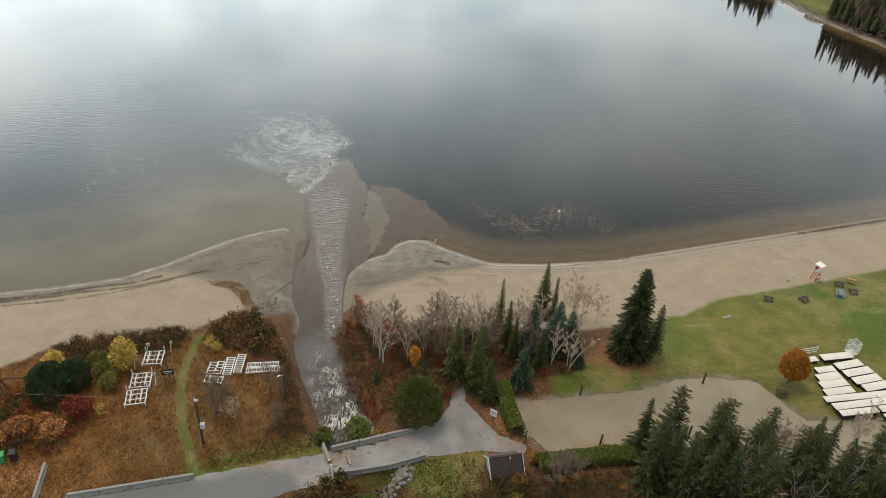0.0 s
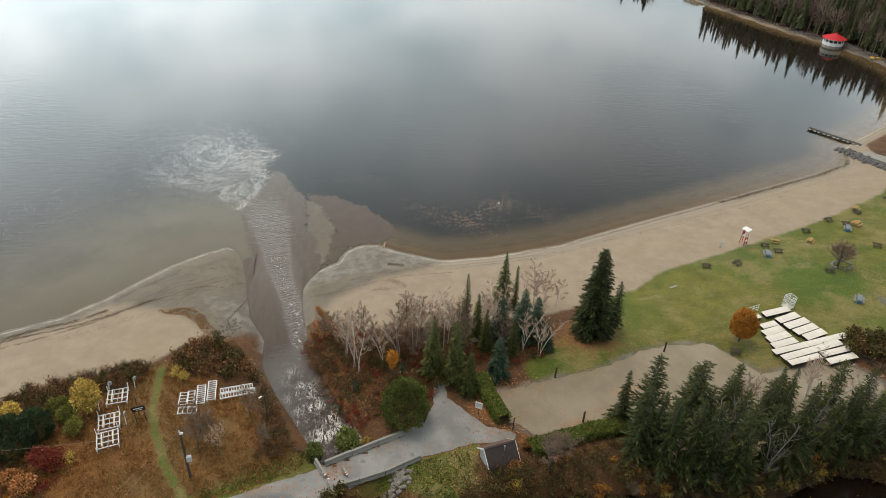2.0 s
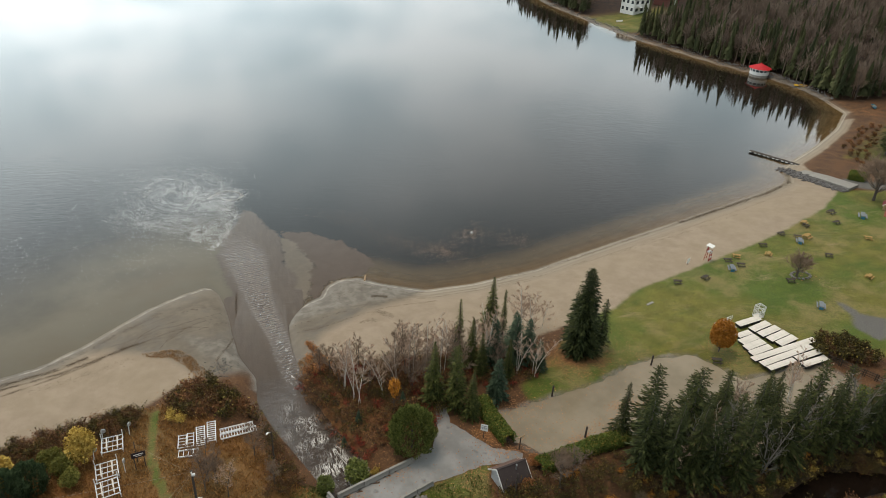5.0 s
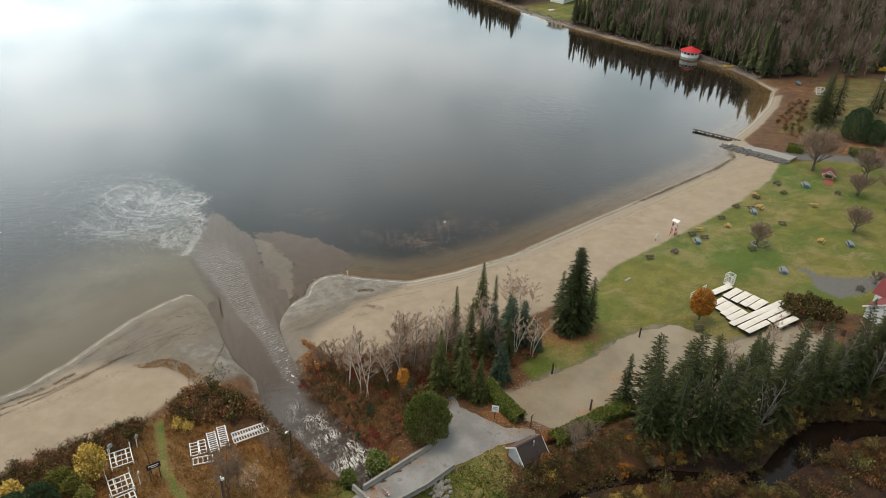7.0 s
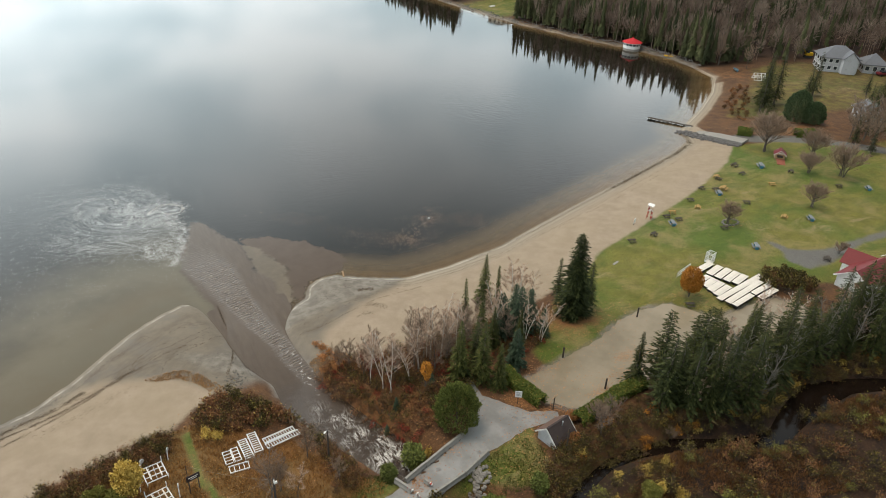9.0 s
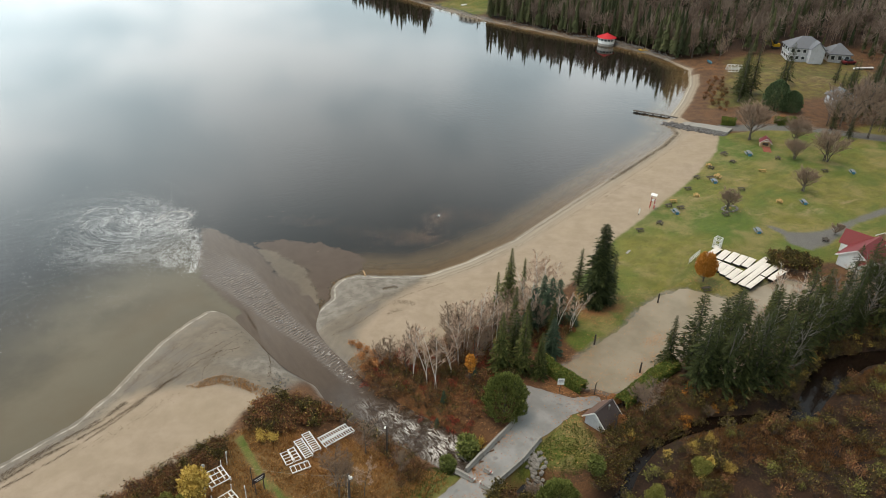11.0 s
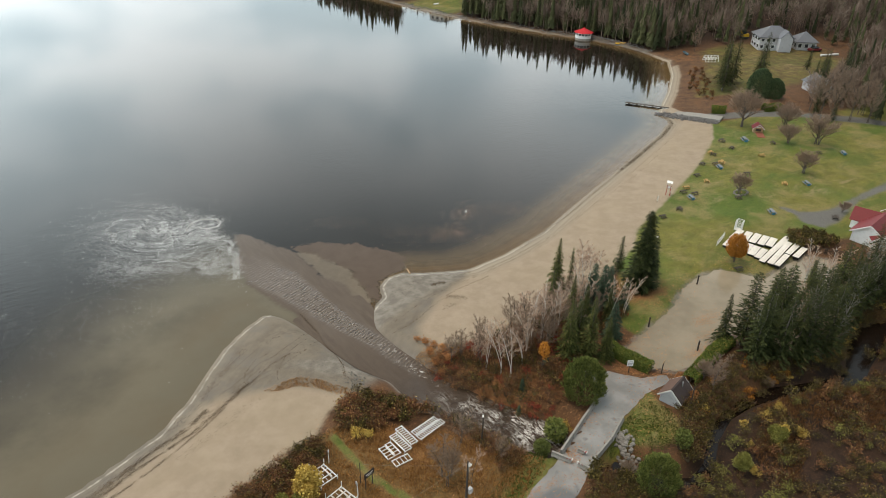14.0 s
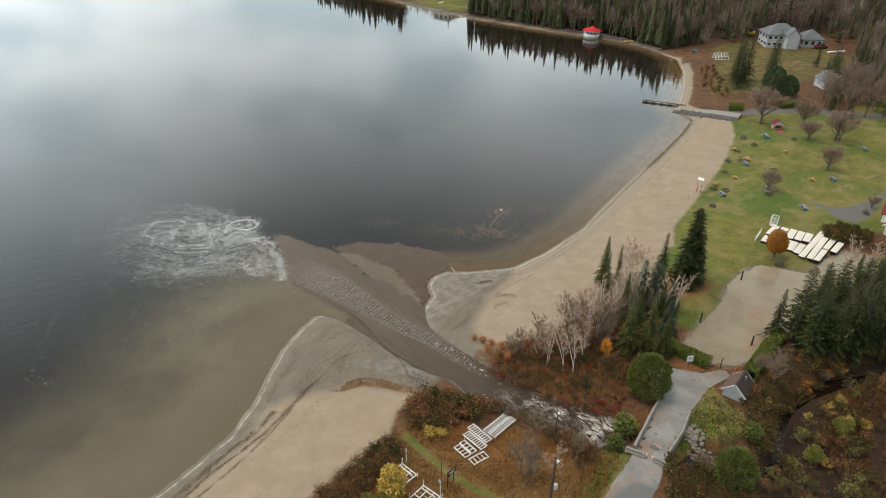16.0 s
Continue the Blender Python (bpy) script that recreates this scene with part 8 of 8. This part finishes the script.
def tufts(name, polys, per, mat, high, label, seed, clear=()):
    rs = np.random.RandomState(seed)
    bs = []
    for poly in polys:
        q = np.array(poly)
        area = abs(np.sum(q[:, 0] * np.roll(q[:, 1], -1) - q[:, 1] * np.roll(q[:, 0], -1))) / 2
        lo, hi = q.min(0), q.max(0)
        n = int(per * np.prod(hi - lo))
        pts = lo + rs.random((n, 2)) * (hi - lo)
        pts = pts[sdist(poly, pts[:, 0], pts[:, 1]) > -0.2]
        bs.append(pts)
    b = np.concatenate(bs)
    keep = (lumps(b[:, 0], b[:, 1], 0.9) + rs.normal(size=len(b)) * 0.4) > -0.4
    for line, wid in clear:
        keep &= sdist(line, b[:, 0], b[:, 1], False) > wid
    keep &= sdist(ROAD, b[:, 0], b[:, 1]) < -0.3
    b = b[keep]
    b = np.repeat(b, 3, 0) + rs.normal(size=(len(b) * 3, 2)) * 0.08
    z = height(b[:, 0], b[:, 1]) - 0.02
    n = len(b)
    way = unit(np.stack([rs.normal(size=n) * 0.55, rs.normal(size=n) * 0.55, np.ones(n)], 1))
    side = unit(np.cross(way, unit(rs.normal(size=(n, 3)))))
    v, f = rhombs(np.stack([b[:, 0], b[:, 1], z], 1), way, side, rs.uniform(0.5, 1.1, n) * high, np.full(n, 0.05) * rs.uniform(0.7, 1.6, n), 0)
    return tagged(link_mesh(name, v, f, mat), label, "grass", kind="stuff")


TRAIL = [(-25.1, 60.5), (-25.0, 55), (-24.4, 51.8), (-22.5, 46.6), (-19.8, 41.6)]
tufts("dry_grass", [MEADOW], 34, DRYGRASS, 0.42, "tall dry orange-brown meadow grass", 1, [(TRAIL, 0.55)])
tufts("bog_grass", [[(14, 37), (18.4, 36.6), (24, 34.8), (27.5, 32.8), (31, 31), (32, 25), (24, 27), (17, 32)], [(8, 33), (13, 35), (15, 31), (9, 29)], [(36, 33), (44, 33.6), (48, 30), (40, 28)]], 40, RUSTGRASS, 0.5, "rust-brown bog grass", 2)
tufts("bank_grass", [[(-27.4, 71.9), (-25.4, 71.9), (-23.4, 71.4), (-22.0, 69.8), (-20.4, 66.9), (-19.8, 65.6), (-21.0, 65.9), (-22.4, 68.6), (-24.2, 70.4), (-26.2, 71.0)], [(-10.2, 67.4), (-8.6, 67.6), (-5.6, 66.2), (-5.4, 63.6), (-9.4, 62.4)]], 70, FRINGE, 0.24, "rusty dry grass fringe on the stream banks", 3)
tufts("verge_grass", [[(-19, 42.2), (-12, 44.0), (-9, 45.4), (-9.6, 47), (-13, 46.4), (-19, 43.6)], [(-4, 42.8), (0.6, 43.8), (5.6, 44.6), (6.6, 42.2), (3.6, 38.8), (-0.6, 39.4)]], 70, GREENGRASS, 0.17, "short green verge grass with fallen leaves", 4)


def flecks(name, pts, way, ln, wd, z, mat, label, kind="stuff"):
    n = len(pts)
    w3 = np.stack([np.cos(way), np.sin(way), np.zeros(n)], 1)
    s3 = np.stack([-np.sin(way), np.cos(way), np.zeros(n)], 1)
    v, f = rhombs(np.stack([pts[:, 0], pts[:, 1], z], 1), w3, s3, ln, wd, 0)
    return tagged(link_mesh(name, v, f, mat), label, "foam" if mat is FOAM else "leaves", kind=kind)


rs = np.random.RandomState(11)
ln = rs.uniform(0.035, 0.125, len(FOAM_AT)) * np.where(rs.random(len(FOAM_AT)) < 0.05, 2.0, 1.0)
flecks("foam_swirl", FOAM_AT, FOAM_HEAD + rs.normal(size=len(ln)) * 0.35, ln, ln * rs.uniform(0.3, 0.7, len(ln)), np.full(len(ln), 0.012), FOAM, "white foam flecks swirling on the lake")

n = 1300
c_ = rs.choice(6, n, p=[0.08, 0.14, 0.3, 0.2, 0.16, 0.12])
x = np.array([1, 8.1, 14.4, 20.6, 27.3, 15.5])[c_] + rs.normal(size=n) * np.array([3, 2.4, 2.4, 2.2, 2.0, 5])[c_]
y = np.array([105, 95.5, 90.6, 95.5, 92.6, 92])[c_] - (x - np.array([1, 8.1, 14.4, 20.6, 27.3, 15.5])[c_]) * np.array([0.6, 0.7, 0.5, -0.3, 0.2, 0.1])[c_] + rs.normal(size=n) * 1.7
pp = np.stack([x, y], 1)
pp = pp[shore_dist(x, y) < -2]
n = len(pp)
l = rs.uniform(0.07, 0.19, n)
flecks("floating_leaves", pp, rs.random(n) * 6.28, l, l * 0.7, np.full(n, 0.01), DRIFTLEAF, "fallen leaves drifting on dark water")
lp = []
for x, y, sx, sy, n in [(-6.6, 44.1, 0.8, 0.5, 160), (-7.6, 43.6, 0.6, 0.5, 120), (-2, 46.2, 1.5, 0.6, 120), (-14, 42.6, 2.2, 0.3, 260), (10.4, 46.6, 1.2, 0.6, 160), (6.5, 44.7, 1.6, 0.7, 260), (13, 50.5, 3, 3, 500), (11.5, 52.8, 2.5, 0.8, 300), (24, 59.5, 4.5, 3.5, 1200), (19, 46.6, 1.6, 0.6, 260),
                        (8.5, 49, 1.5, 1.5, 350), (2, 42, 3, 1.6, 450), (-36.2, 40, 2.2, 1.3, 2600), (-4, 55, 4, 5, 1200), (64.6, 70.0, 1.3, 0.8, 120), (-21, 50, 8, 6, 900), (26, 49.5, 2.0, 1.0, 200), (41.8, 56.4, 2, 1.8, 260), (24.6, 50.6, 1.2, 0.5, 260), (18, 46.9, 1.2, 0.4, 180), (21.5, 48.4, 1.5, 0.5, 180), (8.6, 52, 0.5, 2.5, 200), (-8, 41.5, 3, 0.5, 200)]:
    lp.append(np.stack([x + rs.normal(size=n) * sx, y + rs.normal(size=n) * sy], 1))
lp = np.concatenate(lp)
n = len(lp)
l = rs.uniform(0.07, 0.17, n)
zz = np.maximum(height(lp[:, 0], lp[:, 1]) + 0.012 + np.where(sdist(ROAD, lp[:, 0], lp[:, 1]) > -0.3, 0.03, 0.0), np.where(sdist(COURT, lp[:, 0], lp[:, 1]) > -0.3, 1.865, -9))
flecks("fallen_leaves", lp, rs.random(n) * 6.28, l, l * 0.7, zz, LEAFLITTER, "orange and brown fallen leaves on road and turf")

# washed-up weed and twigs; some lines instead draw the cut bank and sand relief
STREWN = [
    ([(-60, 64.6), (-46.3, 68.3), (-43.8, 69.3), (-41.1, 70.4), (-38.4, 71.1), (-36.2, 71.8), (-33.7, 73.2)], 5200, 0.24), ([(-60, 63.8), (-44.9, 68.0), (-42.5, 69.0), (-39.3, 69.8), (-35.8, 70.8), (-32.5, 72.3), (-29.6, 73.9), (-27.5, 74.5)], 4200, 0.15),
    ([(-27.5, 74.5), (-24.9, 75.8), (-22.3, 76.3), (-20.3, 75.9)], 240, 0.06), ([(-60, 63.2), (-44.9, 66.8), (-41.6, 67.8), (-38.1, 69.2), (-34.5, 70.8), (-30.8, 72.9), (-28.2, 74.5)], 2200, 0.11), ([(-38, 72.6), (-34.6, 74.5), (-32.5, 76.2), (-30.5, 78.2), (-29.1, 78.8), (-26.1, 81.0)], 700, 0.28),
    # relief arcs of the flat sand, put in as dark flecks
    ([(-28.8, 74.4), (-27.9, 76.3), (-26.0, 77.9), (-24.3, 78.1)], 170, 0.05), ([(-25.6, 72.2), (-24.8, 74.1), (-23.2, 75.0), (-20.3, 75.9), (-17.5, 77.6)], 220, 0.05), ([(-26.8, 75.2), (-24.2, 77.0), (-21.2, 78.1), (-17.8, 79.8)], 160, 0.06), ([(-24.0, 75.0), (-22.0, 76.8), (-19.0, 78.2)], 110, 0.05),
    ([(-23.5, 80.2), (-22.2, 80.8), (-21.4, 80.4)], 120, 0.12), ([(-39.0, 67.9), (-37.0, 68.2), (-35.2, 68.9), (-33.0, 69.4), (-30.7, 70.7), (-28.4, 71.0)], 300, 0.35),
    # dark edges of the cut banks, drawn in flecks in place of a step
    ([(-16.6, 84.6), (-16.7, 81.1), (-16.6, 78.1), (-16.9, 75.2), (-17.5, 72.6), (-18.0, 70.7)], 900, 0.07), ([(-18.0, 70.7), (-19.0, 68.5), (-18.2, 66.4)], 260, 0.12), ([(-15.7, 68.3), (-14.6, 67.8), (-13.9, 68.4)], 160, 0.07), ([(-10.9, 71.4), (-10.3, 68.2), (-9.7, 64.6)], 420, 0.14),
    ([(-10.6, 73.2), (-7.6, 72.8), (-4.8, 73.5), (-2.4, 74.4), (3, 76.0), (10, 76.6)], 520, 0.07), ([(-10.8, 74.9), (-7.8, 74.9), (-3.8, 76.0), (3.0, 77.3), (11.5, 77.8), (25, 79.0)], 420, 0.08), ([(0.4, 75.0), (1.8, 74.9), (3.2, 73.4)], 330, 0.30), ([(-1.2, 73.3), (0.8, 73.0)], 130, 0.2),
    ([(1.3, 79.1), (2.4, 79.3), (3.5, 78.8)], 500, 0.22), ([(-4, 79.6), (-2, 80.6), (1, 81.2)], 130, 0.5), ([(-0.9, 84.3), (1.6, 82.6), (3.9, 81.4), (6.2, 79.9), (8.8, 79.4)], 260, 0.12),
    ([(20, 80.6), (35, 84.6), (45, 88.0), (58, 92.3), (72, 97.0)], 3000, 0.20), ([(58, 92.4), (72, 97.0), (82, 100.4), (90, 104.0), (93, 108.6)], 11000, 0.36), ([(30, 81.4), (45, 85.4), (58, 89.8), (72, 94.4), (84, 98.6)], 900, 0.10), ([(12, 78.4), (27, 80.4), (40, 83.6), (58, 88.6), (70, 92.6)], 700, 0.12)]
rs = np.random.RandomState(23)
wp, wh = zip(*(spread(rs, line, n, wide) for line, n, wide in STREWN))
wp, wh = np.concatenate(wp), np.concatenate(wh)
keep = (lumps(wp[:, 0], wp[:, 1], 1.1) + 0.6 * lumps(wp[:, 0], wp[:, 1], 3.3) + rs.normal(size=len(wp)) * 0.5) > -0.45
wp, wh = wp[keep], wh[keep]
n = len(wp)
l = rs.uniform(0.04, 0.19, n)
flecks("washed_up_weed", wp, wh + rs.normal(size=n) * 0.35, l, l * rs.uniform(0.2, 0.5, n), np.maximum(height(wp[:, 0], wp[:, 1]), 0.0) + 0.02, WEED_AND_BANK, "dark lines of washed-up weed and twigs, cut bank edge and sand relief")
scree("stream_pebbles", 420, lambda rs: (lambda t, u: (np.interp(t, [0, 0.4, 1], [-17.2, -16.6, -18.6]) + u * 0.7, np.interp(t, [0, 0.4, 1], [73, 69.6, 66]) + rs.normal() * 0.5))(rs.random(), rs.normal()), (0.08, 0.26), STONE, "pale pebbles on the muddy stream bank", 9)

# ---- far woods ----


def wood_mass(name, xy, templates, mat, label, seed, smin, smax):
    """Many distant trees as one object."""
    rs = np.random.RandomState(seed)
    vs, fs, tone, off = [], [], [], 0
    zz = height(xy[:, 0], xy[:, 1])
    for i, (x, y) in enumerate(xy):
        v, f = templates[rs.randint(len(templates))]
        s, a = rs.uniform(smin, smax), rs.uniform(0, 6.28)
        ca, sa = math.cos(a) * s, math.sin(a) * s
        sz = s * rs.uniform(0.85, 1.25)
        vs.append(np.stack([x + v[:, 0] * ca - v[:, 1] * sa, y + v[:, 0] * sa + v[:, 1] * ca, zz[i] + v[:, 2] * sz], 1))
        fs.append(f + off)
        off += len(v)
        tone.append(np.full(len(v), rs.random()))
    return tagged(link_mesh(name, np.concatenate(vs), np.concatenate(fs), mat, {"tone": np.concatenate(tone)}), label, "woods", kind="stuff")


def far_mat(name, a, b, c):
    m, g = material(name)
    t = g.attr("tone")
    r = g.n("ShaderNodeNewGeometry").outputs["Random Per Island"]
    col = g.mix(t, a, b)
    col = g.mix(g.math("MULTIPLY", r, 0.5), col, c)
    finish(g, col, 0.9, None, **{"Specular IOR Level": 0.1})
    return m


FAR_SPRUCE = far_mat("far_spruce", (0.022, 0.032, 0.014), (0.098, 0.104, 0.044), (0.060, 0.055, 0.030))
FAR_BARE = far_mat("far_bare_trees", (0.110, 0.082, 0.062), (0.270, 0.212, 0.168), (0.140, 0.085, 0.060))
FAR_GOLD = far_mat("far_golden_trees", (0.30, 0.15, 0.03), (0.42, 0.24, 0.05), (0.22, 0.11, 0.03))


def far_spruce(seed, mid):
    """A far conifer: tiers of steep drooping boughs, ragged at their tips."""
    rs = np.random.RandomState(seed)
    h, r = 10.0, rs.uniform(1.0, 1.45)
    base, way, side, ln, wd = [], [], [], [], []
    tiers, k = (12, 8) if mid else (7, 6)
    for i in range(tiers):
        t = (i + 0.2) / tiers
        reach = r * (1 - t) ** 0.8 + 0.15
        top = h * (0.12 + 0.88 * t) + h / tiers * 0.9
        for j in range(k):
            a = j * 6.283 / k + i * 1.3 + rs.uniform(-0.3, 0.3)
            q = reach * rs.uniform(0.65, 1.15)
            drop = h / tiers * rs.uniform(1.1, 1.7)
            base.append((0.0, 0.0, min(top, h)))
            way.append((math.cos(a) * q, math.sin(a) * q, -drop))
            side.append((-math.sin(a), math.cos(a), rs.uniform(-0.3, 0.3)))
            ln.append(math.hypot(q, drop))
            wd.append(q * 6.283 / k * rs.uniform(0.7, 1.1) + 0.1)
    return rhombs(np.array(base), unit(np.array(way)), unit(np.array(side)), np.array(ln), np.array(wd), 0)


def far_bare(seed, n, shape=(1.9, 1.9, 2.6), wide=0.09):
    rs = np.random.RandomState(seed)
    u = unit(rs.normal(size=(n, 3)))
    pos = u * (rs.random(n) ** 0.5)[:, None] * np.array([shape]) * 0.8
    pos[:, 2] += 5.2
    way = unit(u * 0.6 + rs.normal(size=(n, 3)) * 0.35 + np.array([[0, 0, 0.7]]))
    side = unit(np.cross(way, unit(rs.normal(size=(n, 3)))))
    v, f = rhombs(pos, way, side, rs.uniform(0.9, 2.0, n), np.full(n, wide) * rs.uniform(0.6, 1.8, n), 0)
    tv, tf = tubes([(0, 0, -0.3, rs.uniform(-0.2, 0.2), rs.uniform(-0.2, 0.2), 6.0, 0.12, 0.04)], 4)
    return np.concatenate([v, tv]), np.concatenate([f, tf + len(v)])


def far_points(seed, n, lo, hi, gap_near=3.2, gap_far=6.0):
    rs = np.random.RandomState(seed)
    p_ = np.stack([rs.uniform(lo[0], hi[0], n), rs.uniform(lo[1], hi[1], n)], 1)
    d = shore_dist(p_[:, 0], p_[:, 1])
    ok = (d > 2.6) & ((p_[:, 0] < 0.98 * p_[:, 1] + 60) | (p_[:, 1] < 180))
    # keep lawns, drives and house plots open
    for poly, m in CLEARINGS:
        ok &= sdist(poly, p_[:, 0], p_[:, 1]) < m
    return p_[ok]


# dead and leaning trees in the dark wood
K_DEAD = [bare_kind(250 + i, 6.5, DEADWOOD, DEADWOOD, r0=0.09, forks=1 + i % 2, spread=0.34, limbs=16, twigs=5, fine=2, low=0.15) for i in range(3)]
for x, y, size in [(23.2, 42.8, 0.8), (25.6, 40.6, 0.9), (28.4, 38.6, 1.0), (30.6, 40.2, 1.1), (33.0, 37.8, 0.95), (36.2, 39.0, 1.1), (40.6, 39.6, 1.0), (45.2, 40.2, 1.1), (49.6, 38.4, 1.05), (27.2, 43.2, 0.9), (53.6, 41.2, 1.1), (57.4, 37.2, 1.1)]:
    plant("dead_tree", K_DEAD[rnd.randrange(3)], x, y, size, rnd.uniform(0, 6.28), "grey dead tree with broken branches in the wood", "tree", "dead trees of the wood", stretch=1.25)

T_MID = [far_spruce(200 + i, True) for i in range(3)]
T_FAR = [far_spruce(210 + i, False) for i in range(3)]
B_MID = [far_bare(220 + i, 120, wide=0.11) for i in range(3)]
B_FAR = [far_bare(230 + i, 36, wide=0.5) for i in range(3)]
near_p = far_points(1, 7600, (100, 55), (330, 330))
near_p = near_p[(near_p[:, 0] < 250) | (near_p[:, 1] > 215)]
pick = np.random.RandomState(5).random(len(near_p))
patch = 0.5 + 0.5 * lumps(near_p[:, 0], near_p[:, 1], 0.035)
shore_strip = shore_dist(near_p[:, 0], near_p[:, 1]) < 26
sp = pick < np.where(shore_strip, 0.42, 0.12 + 0.36 * patch)
front = sp & (shore_dist(near_p[:, 0], near_p[:, 1]) < 12)
rs = np.random.RandomState(77)
edge_p = np.stack([rs.uniform(100, 165, 9000), rs.uniform(128, 520, 9000)], 1)
ed = shore_dist(edge_p[:, 0], edge_p[:, 1])
edge_ok = (ed > 2.5) & (ed < 13)
for poly, m_ in CLEARINGS:
    edge_ok &= sdist(poly, edge_p[:, 0], edge_p[:, 1]) < m_
edge_p = edge_p[edge_ok][:1200]
shore_bare = edge_p[900:]
edge_p = edge_p[:900]
wood_mass("shore_spruces", np.concatenate([near_p[front], edge_p]), T_MID, FAR_SPRUCE, "tall dark spruces standing along the far shore", 8, 0.45, 1.25)
sp_rest = sp & ~front
wood_mass("spruce_woods", near_p[sp_rest], T_MID, FAR_SPRUCE, "dark spruce woods along the far shore", 1, 0.45, 1.15)
wood_mass("bare_woods", np.concatenate([near_p[~sp], shore_bare]), B_MID, FAR_BARE, "leafless grey-brown woods along the far shore", 2, 0.7, 1.2)
far_p = far_points(2, 10500, (60, 330), (800, 1100))
far_p = far_p[np.random.RandomState(6).random(len(far_p)) < np.clip(1.4 - far_p[:, 1] / 1400, 0.4, 1)]
pick = np.random.RandomState(7).random(len(far_p))
patch = 0.5 + 0.5 * lumps(far_p[:, 0], far_p[:, 1], 0.02)
sp = pick < 0.20 + 0.45 * patch ** 1.3
gold = (pick > 0.976)
wood_mass("distant_spruce_woods", far_p[sp], T_FAR, FAR_SPRUCE, "distant dark spruce woods on the hillside", 3, 0.6, 1.35)
wood_mass("distant_bare_woods", far_p[~sp & ~gold], B_FAR, FAR_BARE, "distant leafless woods on the hillside", 4, 0.7, 1.2)
wood_mass("golden_woods", far_p[gold], B_FAR, FAR_GOLD, "scattered golden larches on the hillside", 5, 0.9, 1.3)
hp = np.random.RandomState(9)
hd = np.stack([hp.uniform(-300, -175, 420), hp.uniform(395, 520, 420)], 1)
hd = hd[sdist(HEADLAND, hd[:, 0], hd[:, 1]) > 2]
wood_mass("headland_woods", hd, T_FAR, FAR_SPRUCE, "dark spruce woods on a distant headland", 6, 0.8, 1.3)

# leafless trees along the far lane
for x, y, size in [(121.5, 88.2, 1.50), (119.6, 86.1, 1.38), (123.6, 86.1, 1.56), (119.4, 81.7, 1.50), (130.2, 84.5, 1.62), (121.7, 78.7, 1.50), (128.5, 79.1, 1.56), (124.3, 75.6, 1.50), (133, 88, 1.50), (127, 91, 1.38), (140, 92, 1.50), (136, 82, 1.50), (146, 148, 1.50), (144.5, 156, 1.25), (150, 141, 1.25)]:
    plant("bare_tree", K_BARE[rnd.choice((1, 3))], x, y, size, rnd.uniform(0, 6.28), "leafless tree beside the far lane", "tree", "bare trees of the far lane")
